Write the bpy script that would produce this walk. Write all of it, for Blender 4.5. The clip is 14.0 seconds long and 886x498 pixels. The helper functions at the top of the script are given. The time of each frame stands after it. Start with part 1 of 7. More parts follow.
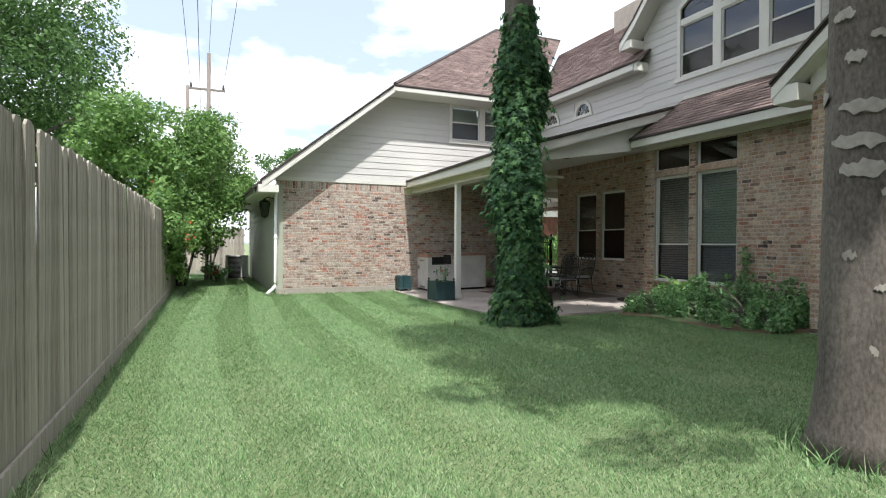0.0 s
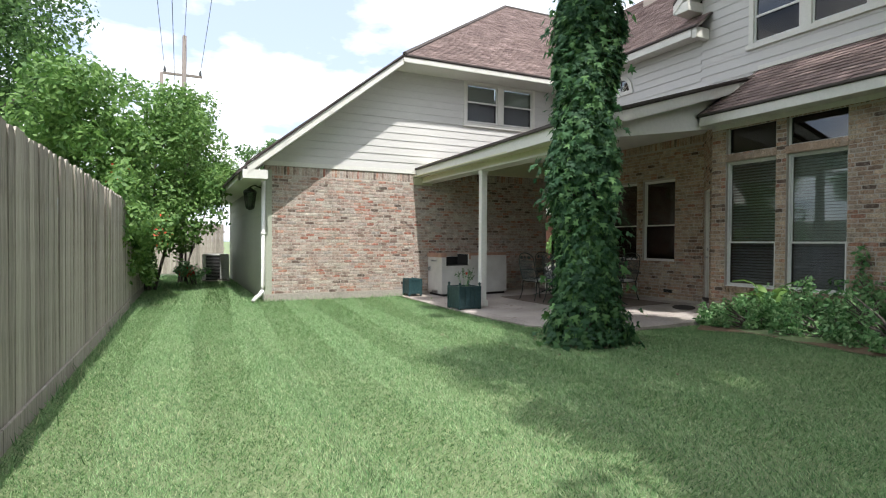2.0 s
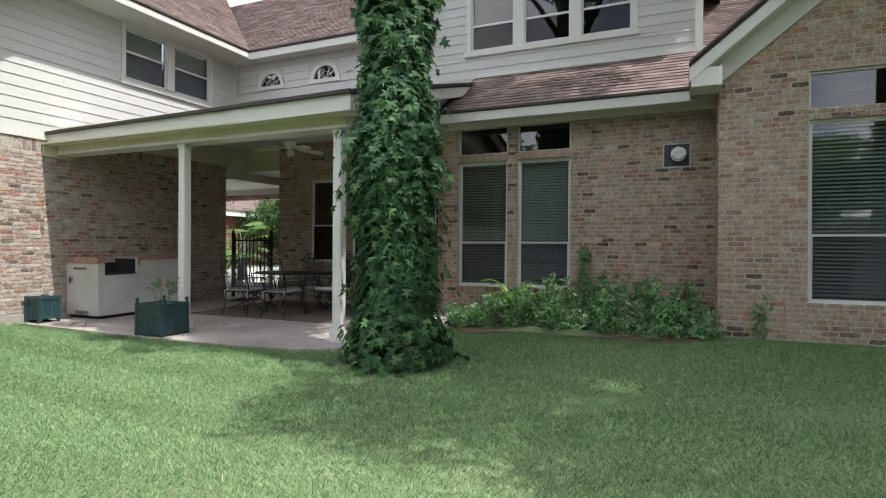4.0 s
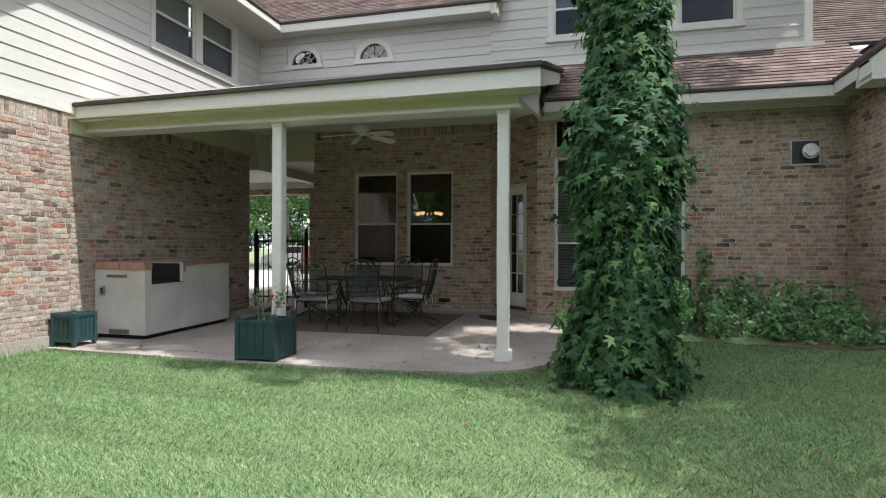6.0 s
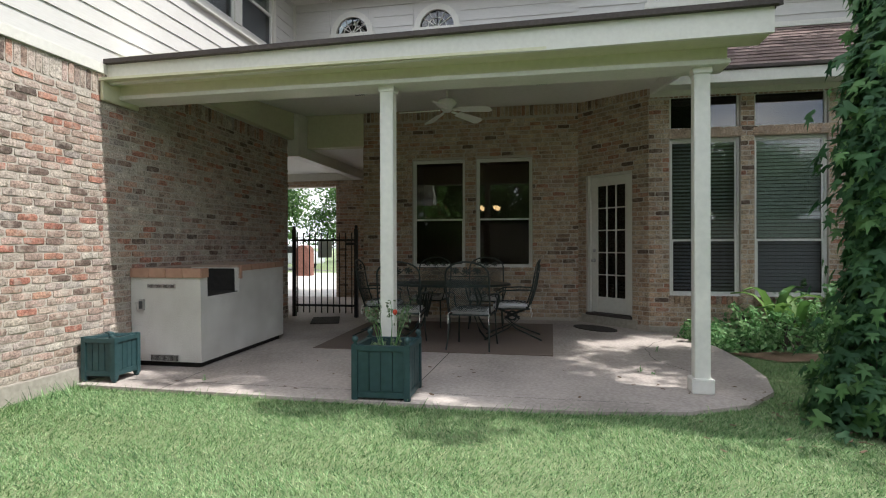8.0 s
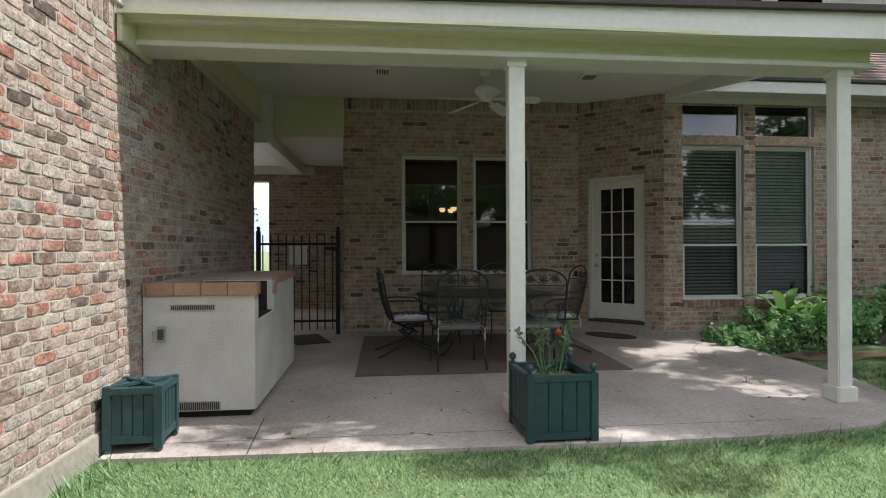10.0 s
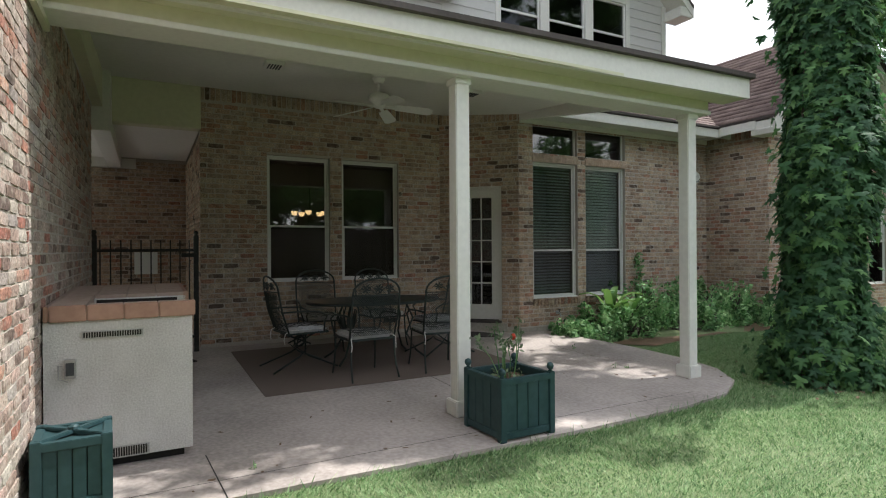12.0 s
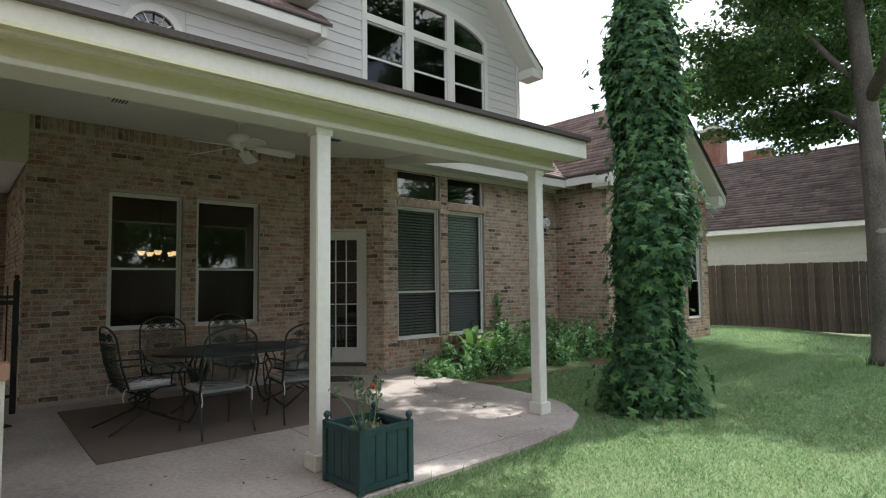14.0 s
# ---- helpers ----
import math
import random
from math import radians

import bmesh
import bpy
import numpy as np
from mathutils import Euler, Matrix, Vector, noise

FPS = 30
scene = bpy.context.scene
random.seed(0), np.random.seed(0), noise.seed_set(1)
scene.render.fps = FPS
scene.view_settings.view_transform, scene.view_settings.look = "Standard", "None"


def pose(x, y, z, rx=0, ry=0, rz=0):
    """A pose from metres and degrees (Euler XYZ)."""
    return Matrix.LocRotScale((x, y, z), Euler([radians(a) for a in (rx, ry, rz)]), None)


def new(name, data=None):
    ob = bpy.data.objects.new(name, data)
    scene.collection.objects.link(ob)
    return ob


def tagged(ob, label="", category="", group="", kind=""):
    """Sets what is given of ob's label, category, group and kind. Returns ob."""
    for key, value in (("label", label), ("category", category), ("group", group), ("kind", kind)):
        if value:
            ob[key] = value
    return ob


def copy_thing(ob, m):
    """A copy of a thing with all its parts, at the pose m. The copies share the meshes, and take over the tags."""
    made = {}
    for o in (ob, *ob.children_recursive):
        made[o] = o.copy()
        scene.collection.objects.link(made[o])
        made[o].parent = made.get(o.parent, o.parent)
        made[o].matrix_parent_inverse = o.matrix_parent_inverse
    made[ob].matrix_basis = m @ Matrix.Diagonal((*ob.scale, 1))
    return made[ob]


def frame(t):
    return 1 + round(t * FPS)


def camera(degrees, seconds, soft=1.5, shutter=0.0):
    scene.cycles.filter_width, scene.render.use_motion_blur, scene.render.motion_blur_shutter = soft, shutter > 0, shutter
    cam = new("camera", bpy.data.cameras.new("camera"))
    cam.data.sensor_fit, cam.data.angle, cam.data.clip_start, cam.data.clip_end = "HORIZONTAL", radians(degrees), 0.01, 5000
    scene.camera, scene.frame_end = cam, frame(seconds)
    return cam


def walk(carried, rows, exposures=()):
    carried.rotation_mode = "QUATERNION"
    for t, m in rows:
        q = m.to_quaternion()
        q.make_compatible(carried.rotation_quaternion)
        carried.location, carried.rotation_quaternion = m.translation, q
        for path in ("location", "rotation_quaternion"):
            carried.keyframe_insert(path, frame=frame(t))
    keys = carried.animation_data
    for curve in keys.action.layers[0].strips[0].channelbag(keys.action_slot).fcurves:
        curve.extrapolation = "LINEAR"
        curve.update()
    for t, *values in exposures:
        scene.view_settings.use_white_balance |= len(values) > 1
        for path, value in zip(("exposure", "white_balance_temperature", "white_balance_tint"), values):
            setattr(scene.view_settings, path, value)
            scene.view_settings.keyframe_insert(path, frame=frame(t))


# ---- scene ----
# ---- camera and walk ----
cam = camera(76.7, 14.0, soft=1.1)
ROWS = [
    (0, -0.008, 0.025, 1.385, 89.41, -0.23, -23.58),
    (0.5, 0.062, 0.493, 1.367, 89.21, -0.24, -20.66),
    (1, 0.097, 1.090, 1.366, 89.15, -0.24, -19.83),
    (1.5, 0.102, 1.750, 1.365, 89.20, -0.36, -20.29),
    (2, 0.078, 2.408, 1.354, 89.28, -0.39, -25.62),
    (2.5, -0.028, 3.076, 1.345, 89.48, -0.40, -39.00),
    (3, -0.182, 3.810, 1.322, 89.62, -0.38, -50.82),
    (5.5, -0.432, 7.978, 1.285, 89.98, -0.32, -74.68),
    (6, -0.414, 8.768, 1.288, 89.94, -0.22, -75.36),
    (6.5, -0.317, 9.442, 1.301, 89.86, -0.05, -76.10),
    (7, -0.086, 9.990, 1.285, 89.79, 0.07, -77.05),
    (7.5, 0.349, 10.499, 1.295, 89.84, 0.14, -78.51),
    (8, 0.631, 10.970, 1.296, 89.81, 0.15, -78.98),
    (8.5, 0.796, 11.486, 1.324, 89.80, 0.11, -80.31),
    (11, 1.718, 14.625, 1.325, 90.15, 0.21, -107.11),
    (11.5, 1.761, 14.828, 1.395, 90.06, 0.16, -111.52),
    (12, 1.751, 14.847, 1.413, 90.02, 0.37, -117.92),
    (12.5, 1.710, 14.863, 1.428, 89.90, 0.45, -122.98),
    (13, 1.670, 14.825, 1.450, 89.88, 0.52, -127.80),
    (13.5, 1.645, 14.822, 1.496, 90.06, 0.57, -130.15),
    (14, 1.641, 14.829, 1.530, 93.47, 0.60, -131.17),
]
walk(cam, [(t, pose(x, y, z, rx, ry, rz)) for t, x, y, z, rx, ry, rz in ROWS],
     exposures=[(0.0, 0.98), (8.5, 1.05), (11.0, 1.06), (14.0, 1.12)])

# ---- world, sun, exposure ----
SUN_WAY = Vector((0.09, 0.575, -1.0)).normalized()
world = bpy.data.worlds.new("sky")
scene.world = world
world.use_nodes = True
wn, wl = world.node_tree.nodes, world.node_tree.links
wn.clear()
sky = wn.new("ShaderNodeTexSky")
sky.sky_type, sky.sun_disc = "NISHITA", False
sky.sun_elevation = math.asin(-SUN_WAY.z)
sky.sun_rotation = math.atan2(-SUN_WAY.x, -SUN_WAY.y)
sky.air_density, sky.dust_density = 1.0, 2.0
bg = wn.new("ShaderNodeBackground")
bg.inputs["Strength"].default_value = 0.15
co = wn.new("ShaderNodeTexCoord")
mp = wn.new("ShaderNodeMapping")
mp.inputs["Scale"].default_value = (1.5, 1.5, 3.6)
mp.inputs["Location"].default_value = (0.35, 0.2, 0.1)
cl = wn.new("ShaderNodeTexNoise")
cl.inputs["Scale"].default_value, cl.inputs["Detail"].default_value, cl.inputs["Roughness"].default_value = 2.2, 9.0, 0.54
rp = wn.new("ShaderNodeValToRGB")
rp.color_ramp.elements[0].position, rp.color_ramp.elements[1].position = 0.41, 0.58
cm = wn.new("ShaderNodeMixRGB")
cm.inputs["Color2"].default_value = (7.4, 7.5, 7.7, 1)
wl.new(co.outputs["Generated"], mp.inputs["Vector"])
wl.new(mp.outputs["Vector"], cl.inputs["Vector"])
wl.new(cl.outputs["Fac"], rp.inputs["Fac"])
wl.new(rp.outputs["Color"], cm.inputs["Fac"])
hz = wn.new("ShaderNodeMixRGB")
hz.inputs["Fac"].default_value = 0.72
hz.inputs["Color2"].default_value = (2.9, 3.35, 4.4, 1)
wl.new(sky.outputs["Color"], hz.inputs["Color1"])
wl.new(hz.outputs["Color"], cm.inputs["Color1"])
wl.new(cm.outputs["Color"], bg.inputs["Color"])
wl.new(bg.outputs["Background"], wn.new("ShaderNodeOutputWorld").inputs["Surface"])

sun_data = bpy.data.lights.new("sun", "SUN")
sun_data.energy, sun_data.angle, sun_data.color = 2.9, radians(0.53), (1.0, 0.975, 0.94)
sun = new("sun", sun_data)
sun.rotation_mode = "QUATERNION"
sun.rotation_quaternion = SUN_WAY.to_track_quat("-Z", "Y")
sun.location = (0, 0, 30)


# ---- materials ----
def node_material(name):
    m = bpy.data.materials.new(name)
    m.use_nodes = True
    return m, m.node_tree.nodes, m.node_tree.links, m.node_tree.nodes["Principled BSDF"]


def ramp(nodes, stops):
    r = nodes.new("ShaderNodeValToRGB")
    e = r.color_ramp.elements
    while len(e) < len(stops):
        e.new(0.5)
    for k, (p, c) in enumerate(stops):
        e[k].position, e[k].color = p, (*c, 1)
    return r


def noise_node(nodes, links, scale, detail=4.0, stretch=(1, 1, 1), space="Object"):
    world_space = space == "Position"
    t = nodes.new("ShaderNodeNewGeometry" if world_space else "ShaderNodeTexCoord")
    m = nodes.new("ShaderNodeMapping")
    m.inputs["Scale"].default_value = stretch
    n = nodes.new("ShaderNodeTexNoise")
    n.inputs["Scale"].default_value, n.inputs["Detail"].default_value = scale, detail
    links.new(t.outputs[space], m.inputs["Vector"])
    links.new(m.outputs["Vector"], n.inputs["Vector"])
    return n


def bump(nodes, links, bsdf, source, strength, distance=0.005):
    b = nodes.new("ShaderNodeBump")
    b.inputs["Strength"].default_value, b.inputs["Distance"].default_value = strength, distance
    links.new(source, b.inputs["Height"])
    links.new(b.outputs["Normal"], bsdf.inputs["Normal"])


def surf(name, dark, light, scale=20.0, big=1.2, rough=0.7, metal=0.0, bumps=0.2, stretch=(1, 1, 1), stain=0.25, pieces=0.0):
    """Two colours mixed by fine grain and by broad stains; pieces: how much single pieces differ."""
    m, n, l, b = node_material(name)
    fine = noise_node(n, l, scale, 6, stretch)
    wide = noise_node(n, l, big, 3, stretch)
    add = n.new("ShaderNodeMath")
    add.operation = "MULTIPLY_ADD"
    add.inputs[1].default_value = stain * 2
    l.new(wide.outputs["Fac"], add.inputs[0])
    l.new(fine.outputs["Fac"], add.inputs[2])
    even = n.new("ShaderNodeMath")
    even.operation = "DIVIDE"
    even.inputs[1].default_value = 1 + 2 * stain
    l.new(add.outputs[0], even.inputs[0])
    half = max(0.28 / (1 + 2 * stain), 0.15)
    r = ramp(n, [(0.5 - half, dark), (0.5 + half, light)])
    source = even.outputs[0]
    pieces /= 1 + 2 * stain
    if pieces:
        info, geo = n.new("ShaderNodeObjectInfo"), n.new("ShaderNodeNewGeometry")
        both = n.new("ShaderNodeMath")
        both.operation = "ADD"
        l.new(info.outputs["Random"], both.inputs[0])
        l.new(geo.outputs["Random Per Island"], both.inputs[1])
        frac = n.new("ShaderNodeMath")
        frac.operation = "FRACT"
        l.new(both.outputs[0], frac.inputs[0])
        sh = n.new("ShaderNodeMath")
        sh.operation = "MULTIPLY_ADD"
        sh.inputs[1].default_value = pieces
        l.new(frac.outputs[0], sh.inputs[0])
        l.new(source, sh.inputs[2])
        sub = n.new("ShaderNodeMath")
        sub.operation = "SUBTRACT"
        sub.inputs[1].default_value = pieces / 2
        l.new(sh.outputs[0], sub.inputs[0])
        source = sub.outputs[0]
    l.new(source, r.inputs["Fac"])
    l.new(r.outputs["Color"], b.inputs["Base Color"])
    b.inputs["Roughness"].default_value, b.inputs["Metallic"].default_value = rough, metal
    if bumps:
        bump(n, l, b, fine.outputs["Fac"], bumps)
    return m


def piece_ramp(name, stops, rough=0.85, grain=45.0, amount=0.35, bumps=0.5, mottled=3.0, mixing=0.0, pits=0.0):
    """Each piece takes its own colour from the stops, with grain over it."""
    m, n, l, b = node_material(name)
    info, geo = n.new("ShaderNodeObjectInfo"), n.new("ShaderNodeNewGeometry")
    both, frac = n.new("ShaderNodeMath"), n.new("ShaderNodeMath")
    both.operation, frac.operation = "ADD", "FRACT"
    l.new(info.outputs["Random"], both.inputs[0])
    l.new(geo.outputs["Random Per Island"], both.inputs[1])
    l.new(both.outputs[0], frac.inputs[0])
    r = ramp(n, stops)
    r.color_ramp.interpolation = "LINEAR"
    l.new(frac.outputs[0], r.inputs["Fac"])
    g = noise_node(n, l, grain, 6, space="Position")
    w = noise_node(n, l, mottled, 4, space="Position")
    gr = ramp(n, [(0.3, (1 - amount,) * 3), (0.7, (1 + amount,) * 3)])
    wr = ramp(n, [(0.3, (1 - amount * 0.6,) * 3), (0.7, (1 + amount * 0.6,) * 3)])
    l.new(g.outputs["Fac"], gr.inputs["Fac"])
    l.new(w.outputs["Fac"], wr.inputs["Fac"])
    m1, m2 = n.new("ShaderNodeMixRGB"), n.new("ShaderNodeMixRGB")
    m1.blend_type = m2.blend_type = "MULTIPLY"
    m1.inputs["Fac"].default_value = m2.inputs["Fac"].default_value = 1
    l.new(r.outputs["Color"], m1.inputs["Color1"])
    l.new(gr.outputs["Color"], m1.inputs["Color2"])
    l.new(m1.outputs["Color"], m2.inputs["Color1"])
    l.new(wr.outputs["Color"], m2.inputs["Color2"])
    smear = n.new("ShaderNodeMixRGB")
    smear.inputs["Color2"].default_value = (0.49, 0.435, 0.375, 1)
    smear.inputs["Fac"].default_value = 0
    if mixing:
        s = noise_node(n, l, 14, 7, space="Position")
        sr = ramp(n, [(0.52, (0, 0, 0)), (0.68, (mixing,) * 3)])
        l.new(s.outputs["Fac"], sr.inputs["Fac"])
        l.new(sr.outputs["Color"], smear.inputs["Fac"])
    if pits:
        p = noise_node(n, l, 130, 3, space="Position")
        pr = ramp(n, [(0.30, (1 - pits,) * 3), (0.42, (1.0,) * 3)])
        m3 = n.new("ShaderNodeMixRGB")
        m3.blend_type = "MULTIPLY"
        m3.inputs["Fac"].default_value = 1
        l.new(p.outputs["Fac"], pr.inputs["Fac"])
        l.new(m2.outputs["Color"], m3.inputs["Color1"])
        l.new(pr.outputs["Color"], m3.inputs["Color2"])
        m2 = m3
    l.new(m2.outputs["Color"], smear.inputs["Color1"])
    l.new(smear.outputs["Color"], b.inputs["Base Color"])
    b.inputs["Roughness"].default_value = rough
    if "Specular IOR Level" in b.inputs:
        b.inputs["Specular IOR Level"].default_value = 0.25
    bump(n, l, b, g.outputs["Fac"], bumps, 0.004)
    return m


def leaf_material(name, dark, light, rough=0.5, through_light=0.35, between=()):
    m, n, l, b = node_material(name)
    geo, info = n.new("ShaderNodeNewGeometry"), n.new("ShaderNodeObjectInfo")
    both, frac = n.new("ShaderNodeMath"), n.new("ShaderNodeMath")
    both.operation, frac.operation = "ADD", "FRACT"
    l.new(info.outputs["Random"], both.inputs[0])
    l.new(geo.outputs["Random Per Island"], both.inputs[1])
    l.new(both.outputs[0], frac.inputs[0])
    r = ramp(n, [(0.0, dark), *between, (1.0, light)])
    l.new(frac.outputs[0], r.inputs["Fac"])
    l.new(r.outputs["Color"], b.inputs["Base Color"])
    b.inputs["Roughness"].default_value = rough
    t = n.new("ShaderNodeBsdfTranslucent")
    l.new(r.outputs["Color"], t.inputs["Color"])
    mix = n.new("ShaderNodeMixShader")
    mix.inputs["Fac"].default_value = through_light
    l.new(b.outputs["BSDF"], mix.inputs[1])
    l.new(t.outputs["BSDF"], mix.inputs[2])
    l.new(mix.outputs["Shader"], n["Material Output"].inputs["Surface"])
    return m


def glass_material(name, tint, gloss=0.9):
    m, n, l, b = node_material(name)
    tr, gl, fr, mix = n.new("ShaderNodeBsdfTransparent"), n.new("ShaderNodeBsdfGlossy"), n.new("ShaderNodeLayerWeight"), n.new("ShaderNodeMixShader")
    pw, sc = n.new("ShaderNodeMath"), n.new("ShaderNodeMath")
    pw.operation, sc.operation = "POWER", "MULTIPLY_ADD"
    pw.inputs[1].default_value, sc.inputs[1].default_value, sc.inputs[2].default_value = 4.0, 0.6, 0.085
    tr.inputs["Color"].default_value = (*tint, 1)
    gl.inputs["Roughness"].default_value = 0.02
    gl.inputs["Color"].default_value = (gloss, gloss, gloss, 1)
    fr.inputs["Blend"].default_value = 0.5
    l.new(fr.outputs["Facing"], pw.inputs[0])
    l.new(pw.outputs[0], sc.inputs[0])
    l.new(sc.outputs[0], mix.inputs["Fac"])
    l.new(tr.outputs["BSDF"], mix.inputs[1])
    l.new(gl.outputs["BSDF"], mix.inputs[2])
    l.new(mix.outputs["Shader"], n["Material Output"].inputs["Surface"])
    return m


def glow_material(name, color, strength):
    m, n, l, b = node_material(name)
    b.inputs["Emission Color"].default_value = (*color, 1)
    b.inputs["Emission Strength"].default_value = strength
    b.inputs["Base Color"].default_value = (*color, 1)
    return m


BRICK = piece_ramp("tan tumbled brick", [(0.0, (0.29, 0.195, 0.135)), (0.10, (0.385, 0.275, 0.195)), (0.22, (0.44, 0.345, 0.25)), (0.34, (0.32, 0.225, 0.165)), (0.48, (0.45, 0.37, 0.28)),
                                         (0.60, (0.375, 0.265, 0.195)), (0.70, (0.32, 0.265, 0.21)), (0.79, (0.38, 0.235, 0.165)), (0.87, (0.31, 0.155, 0.11)), (0.90, (0.39, 0.32, 0.25)), (0.935, (0.26, 0.18, 0.135)), (0.945, (0.105, 0.076, 0.06)), (1.0, (0.16, 0.115, 0.088))], 0.94, 55, 0.42, 0.9, 9.0, 0.35, 0.5)
# paler, pinker copy of BRICK with more smear, for garage and recess walls
BRICK_PALE = piece_ramp("pale tumbled brick", [(0.0, (0.273, 0.196, 0.159)), (0.08, (0.373, 0.273, 0.228)), (0.20, (0.428, 0.373, 0.314)), (0.32, (0.328, 0.241, 0.200)), (0.44, (0.446, 0.405, 0.350)),
                                                 (0.56, (0.382, 0.273, 0.232)), (0.66, (0.328, 0.296, 0.273)), (0.75, (0.400, 0.237, 0.173)), (0.84, (0.337, 0.150, 0.114)), (0.87, (0.400, 0.355, 0.314)), (0.93, (0.264, 0.187, 0.155)), (0.96, (0.200, 0.141, 0.118)), (1.0, (0.118, 0.091, 0.077))], 0.94, 55, 0.45, 1.0, 9.0, 0.6, 0.6)
MORTAR = surf("mortar", (0.36, 0.32, 0.275), (0.50, 0.45, 0.395), 60, 1.5, 0.95, bumps=0.6)
RED_BRICK = piece_ramp("red brick", [(0.0, (0.15, 0.072, 0.055)), (0.5, (0.19, 0.09, 0.068)), (1.0, (0.13, 0.065, 0.05))])
SIDING = surf("cream siding paint", (0.51, 0.50, 0.48), (0.58, 0.57, 0.55), 30, 0.8, 0.55, bumps=0.08, stretch=(0.3, 0.3, 3), pieces=0.06)
TRIM = surf("cream trim paint", (0.60, 0.59, 0.545), (0.68, 0.67, 0.62), 25, 1.0, 0.5, bumps=0.06)
BEAM = surf("pale green beam paint", (0.54, 0.53, 0.37), (0.61, 0.595, 0.43), 18, 0.8, 0.55, bumps=0.08)
CEILING = surf("porch ceiling paint", (0.70, 0.69, 0.65), (0.77, 0.76, 0.72), 18, 0.8, 0.7, bumps=0.08)
POST = surf("white post paint", (0.66, 0.66, 0.62), (0.76, 0.755, 0.71), 18, 1.2, 0.5, bumps=0.08)
SHINGLE = piece_ramp("brown shingles", [(0.0, (0.145, 0.105, 0.098)), (0.4, (0.22, 0.165, 0.152)), (0.75, (0.175, 0.13, 0.122)), (1.0, (0.27, 0.205, 0.19))], 0.95, 90, 0.4, 0.8)
DARK_EDGE = surf("dark roof edge", (0.045, 0.036, 0.034), (0.08, 0.065, 0.06), 40, 2, 0.8)
SLAB = surf("weathered concrete", (0.265, 0.232, 0.212), (0.51, 0.452, 0.415), 30, 0.8, 0.92, bumps=0.2, stain=0.8)
PLINTH = surf("concrete footing", (0.28, 0.255, 0.22), (0.41, 0.38, 0.33), 25, 1.5, 0.95, bumps=0.3)
DRIVE = surf("sunlit driveway concrete", (0.42, 0.40, 0.37), (0.55, 0.53, 0.49), 10, 0.5, 0.9)
SOIL = surf("lawn soil and thatch", (0.10, 0.15, 0.065), (0.22, 0.26, 0.13), 70, 0.9, 0.95, bumps=0.5)
BEDSOIL = surf("bed mulch", (0.10, 0.065, 0.04), (0.20, 0.135, 0.085), 50, 2, 0.95, bumps=0.8)
FENCE = surf("weathered fence wood", (0.17, 0.148, 0.125), (0.49, 0.445, 0.385), 26, 2.2, 0.92, bumps=0.8, stretch=(7, 7, 0.22), stain=0.3, pieces=0.30)
# brown lowered further to take in the tree shade on the back fence
FENCE_BROWN = surf("brown fence wood", (0.032, 0.024, 0.019), (0.115, 0.087, 0.068), 22, 2.0, 0.9, bumps=0.5, stretch=(6, 6, 0.35), pieces=0.3)
BARK = surf("grey bark", (0.058, 0.050, 0.043), (0.17, 0.148, 0.128), 34, 2.2, 0.95, bumps=1.0, stretch=(1.5, 1.5, 0.7), stain=0.4)
LICHEN = surf("pale bark lichen", (0.24, 0.22, 0.195), (0.38, 0.355, 0.32), 25, 3, 0.95, bumps=0.8)
PALEWALL = surf("painted side boards", (0.32, 0.34, 0.27), (0.40, 0.42, 0.34), 20, 1.2, 0.7, pieces=0.1)
GLASS = glass_material("window glass", (0.42, 0.45, 0.45))
CLEAR = glass_material("clear window glass", (0.70, 0.74, 0.72), 0.7)
GREYSCREEN = glass_material("grey screened glass", (0.66, 0.67, 0.69), 0.3)
SCREEN = glass_material("screened glass", (0.30, 0.30, 0.30), 0.35)
ALU = surf("white window aluminium", (0.60, 0.60, 0.575), (0.70, 0.70, 0.67), 30, 2, 0.4, bumps=0.03)
BLIND = surf("white blind slats", (0.62, 0.65, 0.62), (0.70, 0.72, 0.69), 15, 1, 0.5, bumps=0.02)
ROOM = surf("room paint", (0.34, 0.30, 0.26), (0.44, 0.39, 0.34), 6, 0.6, 0.9)
IRON = surf("black wrought iron", (0.012, 0.013, 0.013), (0.035, 0.036, 0.034), 40, 3, 0.45, 0.6)
GREENIRON = surf("dark green iron", (0.018, 0.028, 0.026), (0.042, 0.055, 0.05), 40, 3, 0.5, 0.4)
STUCCO = surf("white stucco", (0.44, 0.425, 0.40), (0.66, 0.645, 0.62), 90, 2.2, 0.9, bumps=0.7, stain=0.5)
TILE = surf("terracotta edge tile", (0.31, 0.175, 0.125), (0.41, 0.245, 0.18), 20, 3, 0.55, pieces=0.15)
TOPTILE = surf("dusty counter tile", (0.33, 0.245, 0.20), (0.43, 0.335, 0.28), 30, 2, 0.7, pieces=0.12)
TEAL = surf("dark teal planter paint", (0.014, 0.045, 0.05), (0.030, 0.072, 0.078), 18, 2, 0.5, bumps=0.15, pieces=0.1)
# near-black: stands for the shade in hollows; also joints, tyres and coil
DARK = surf("dark void", (0.012, 0.011, 0.010), (0.02, 0.019, 0.018), 20, 2, 0.9)
RUG = surf("brown outdoor rug", (0.135, 0.10, 0.085), (0.185, 0.145, 0.12), 160, 1.5, 0.98, bumps=0.6)
CUSHION = surf("pale patterned cushion", (0.36, 0.37, 0.40), (0.62, 0.61, 0.60), 60, 8, 0.95, bumps=0.3)
STEEL = surf("galvanised steel", (0.33, 0.33, 0.33), (0.5, 0.5, 0.5), 30, 3, 0.4, 0.7)
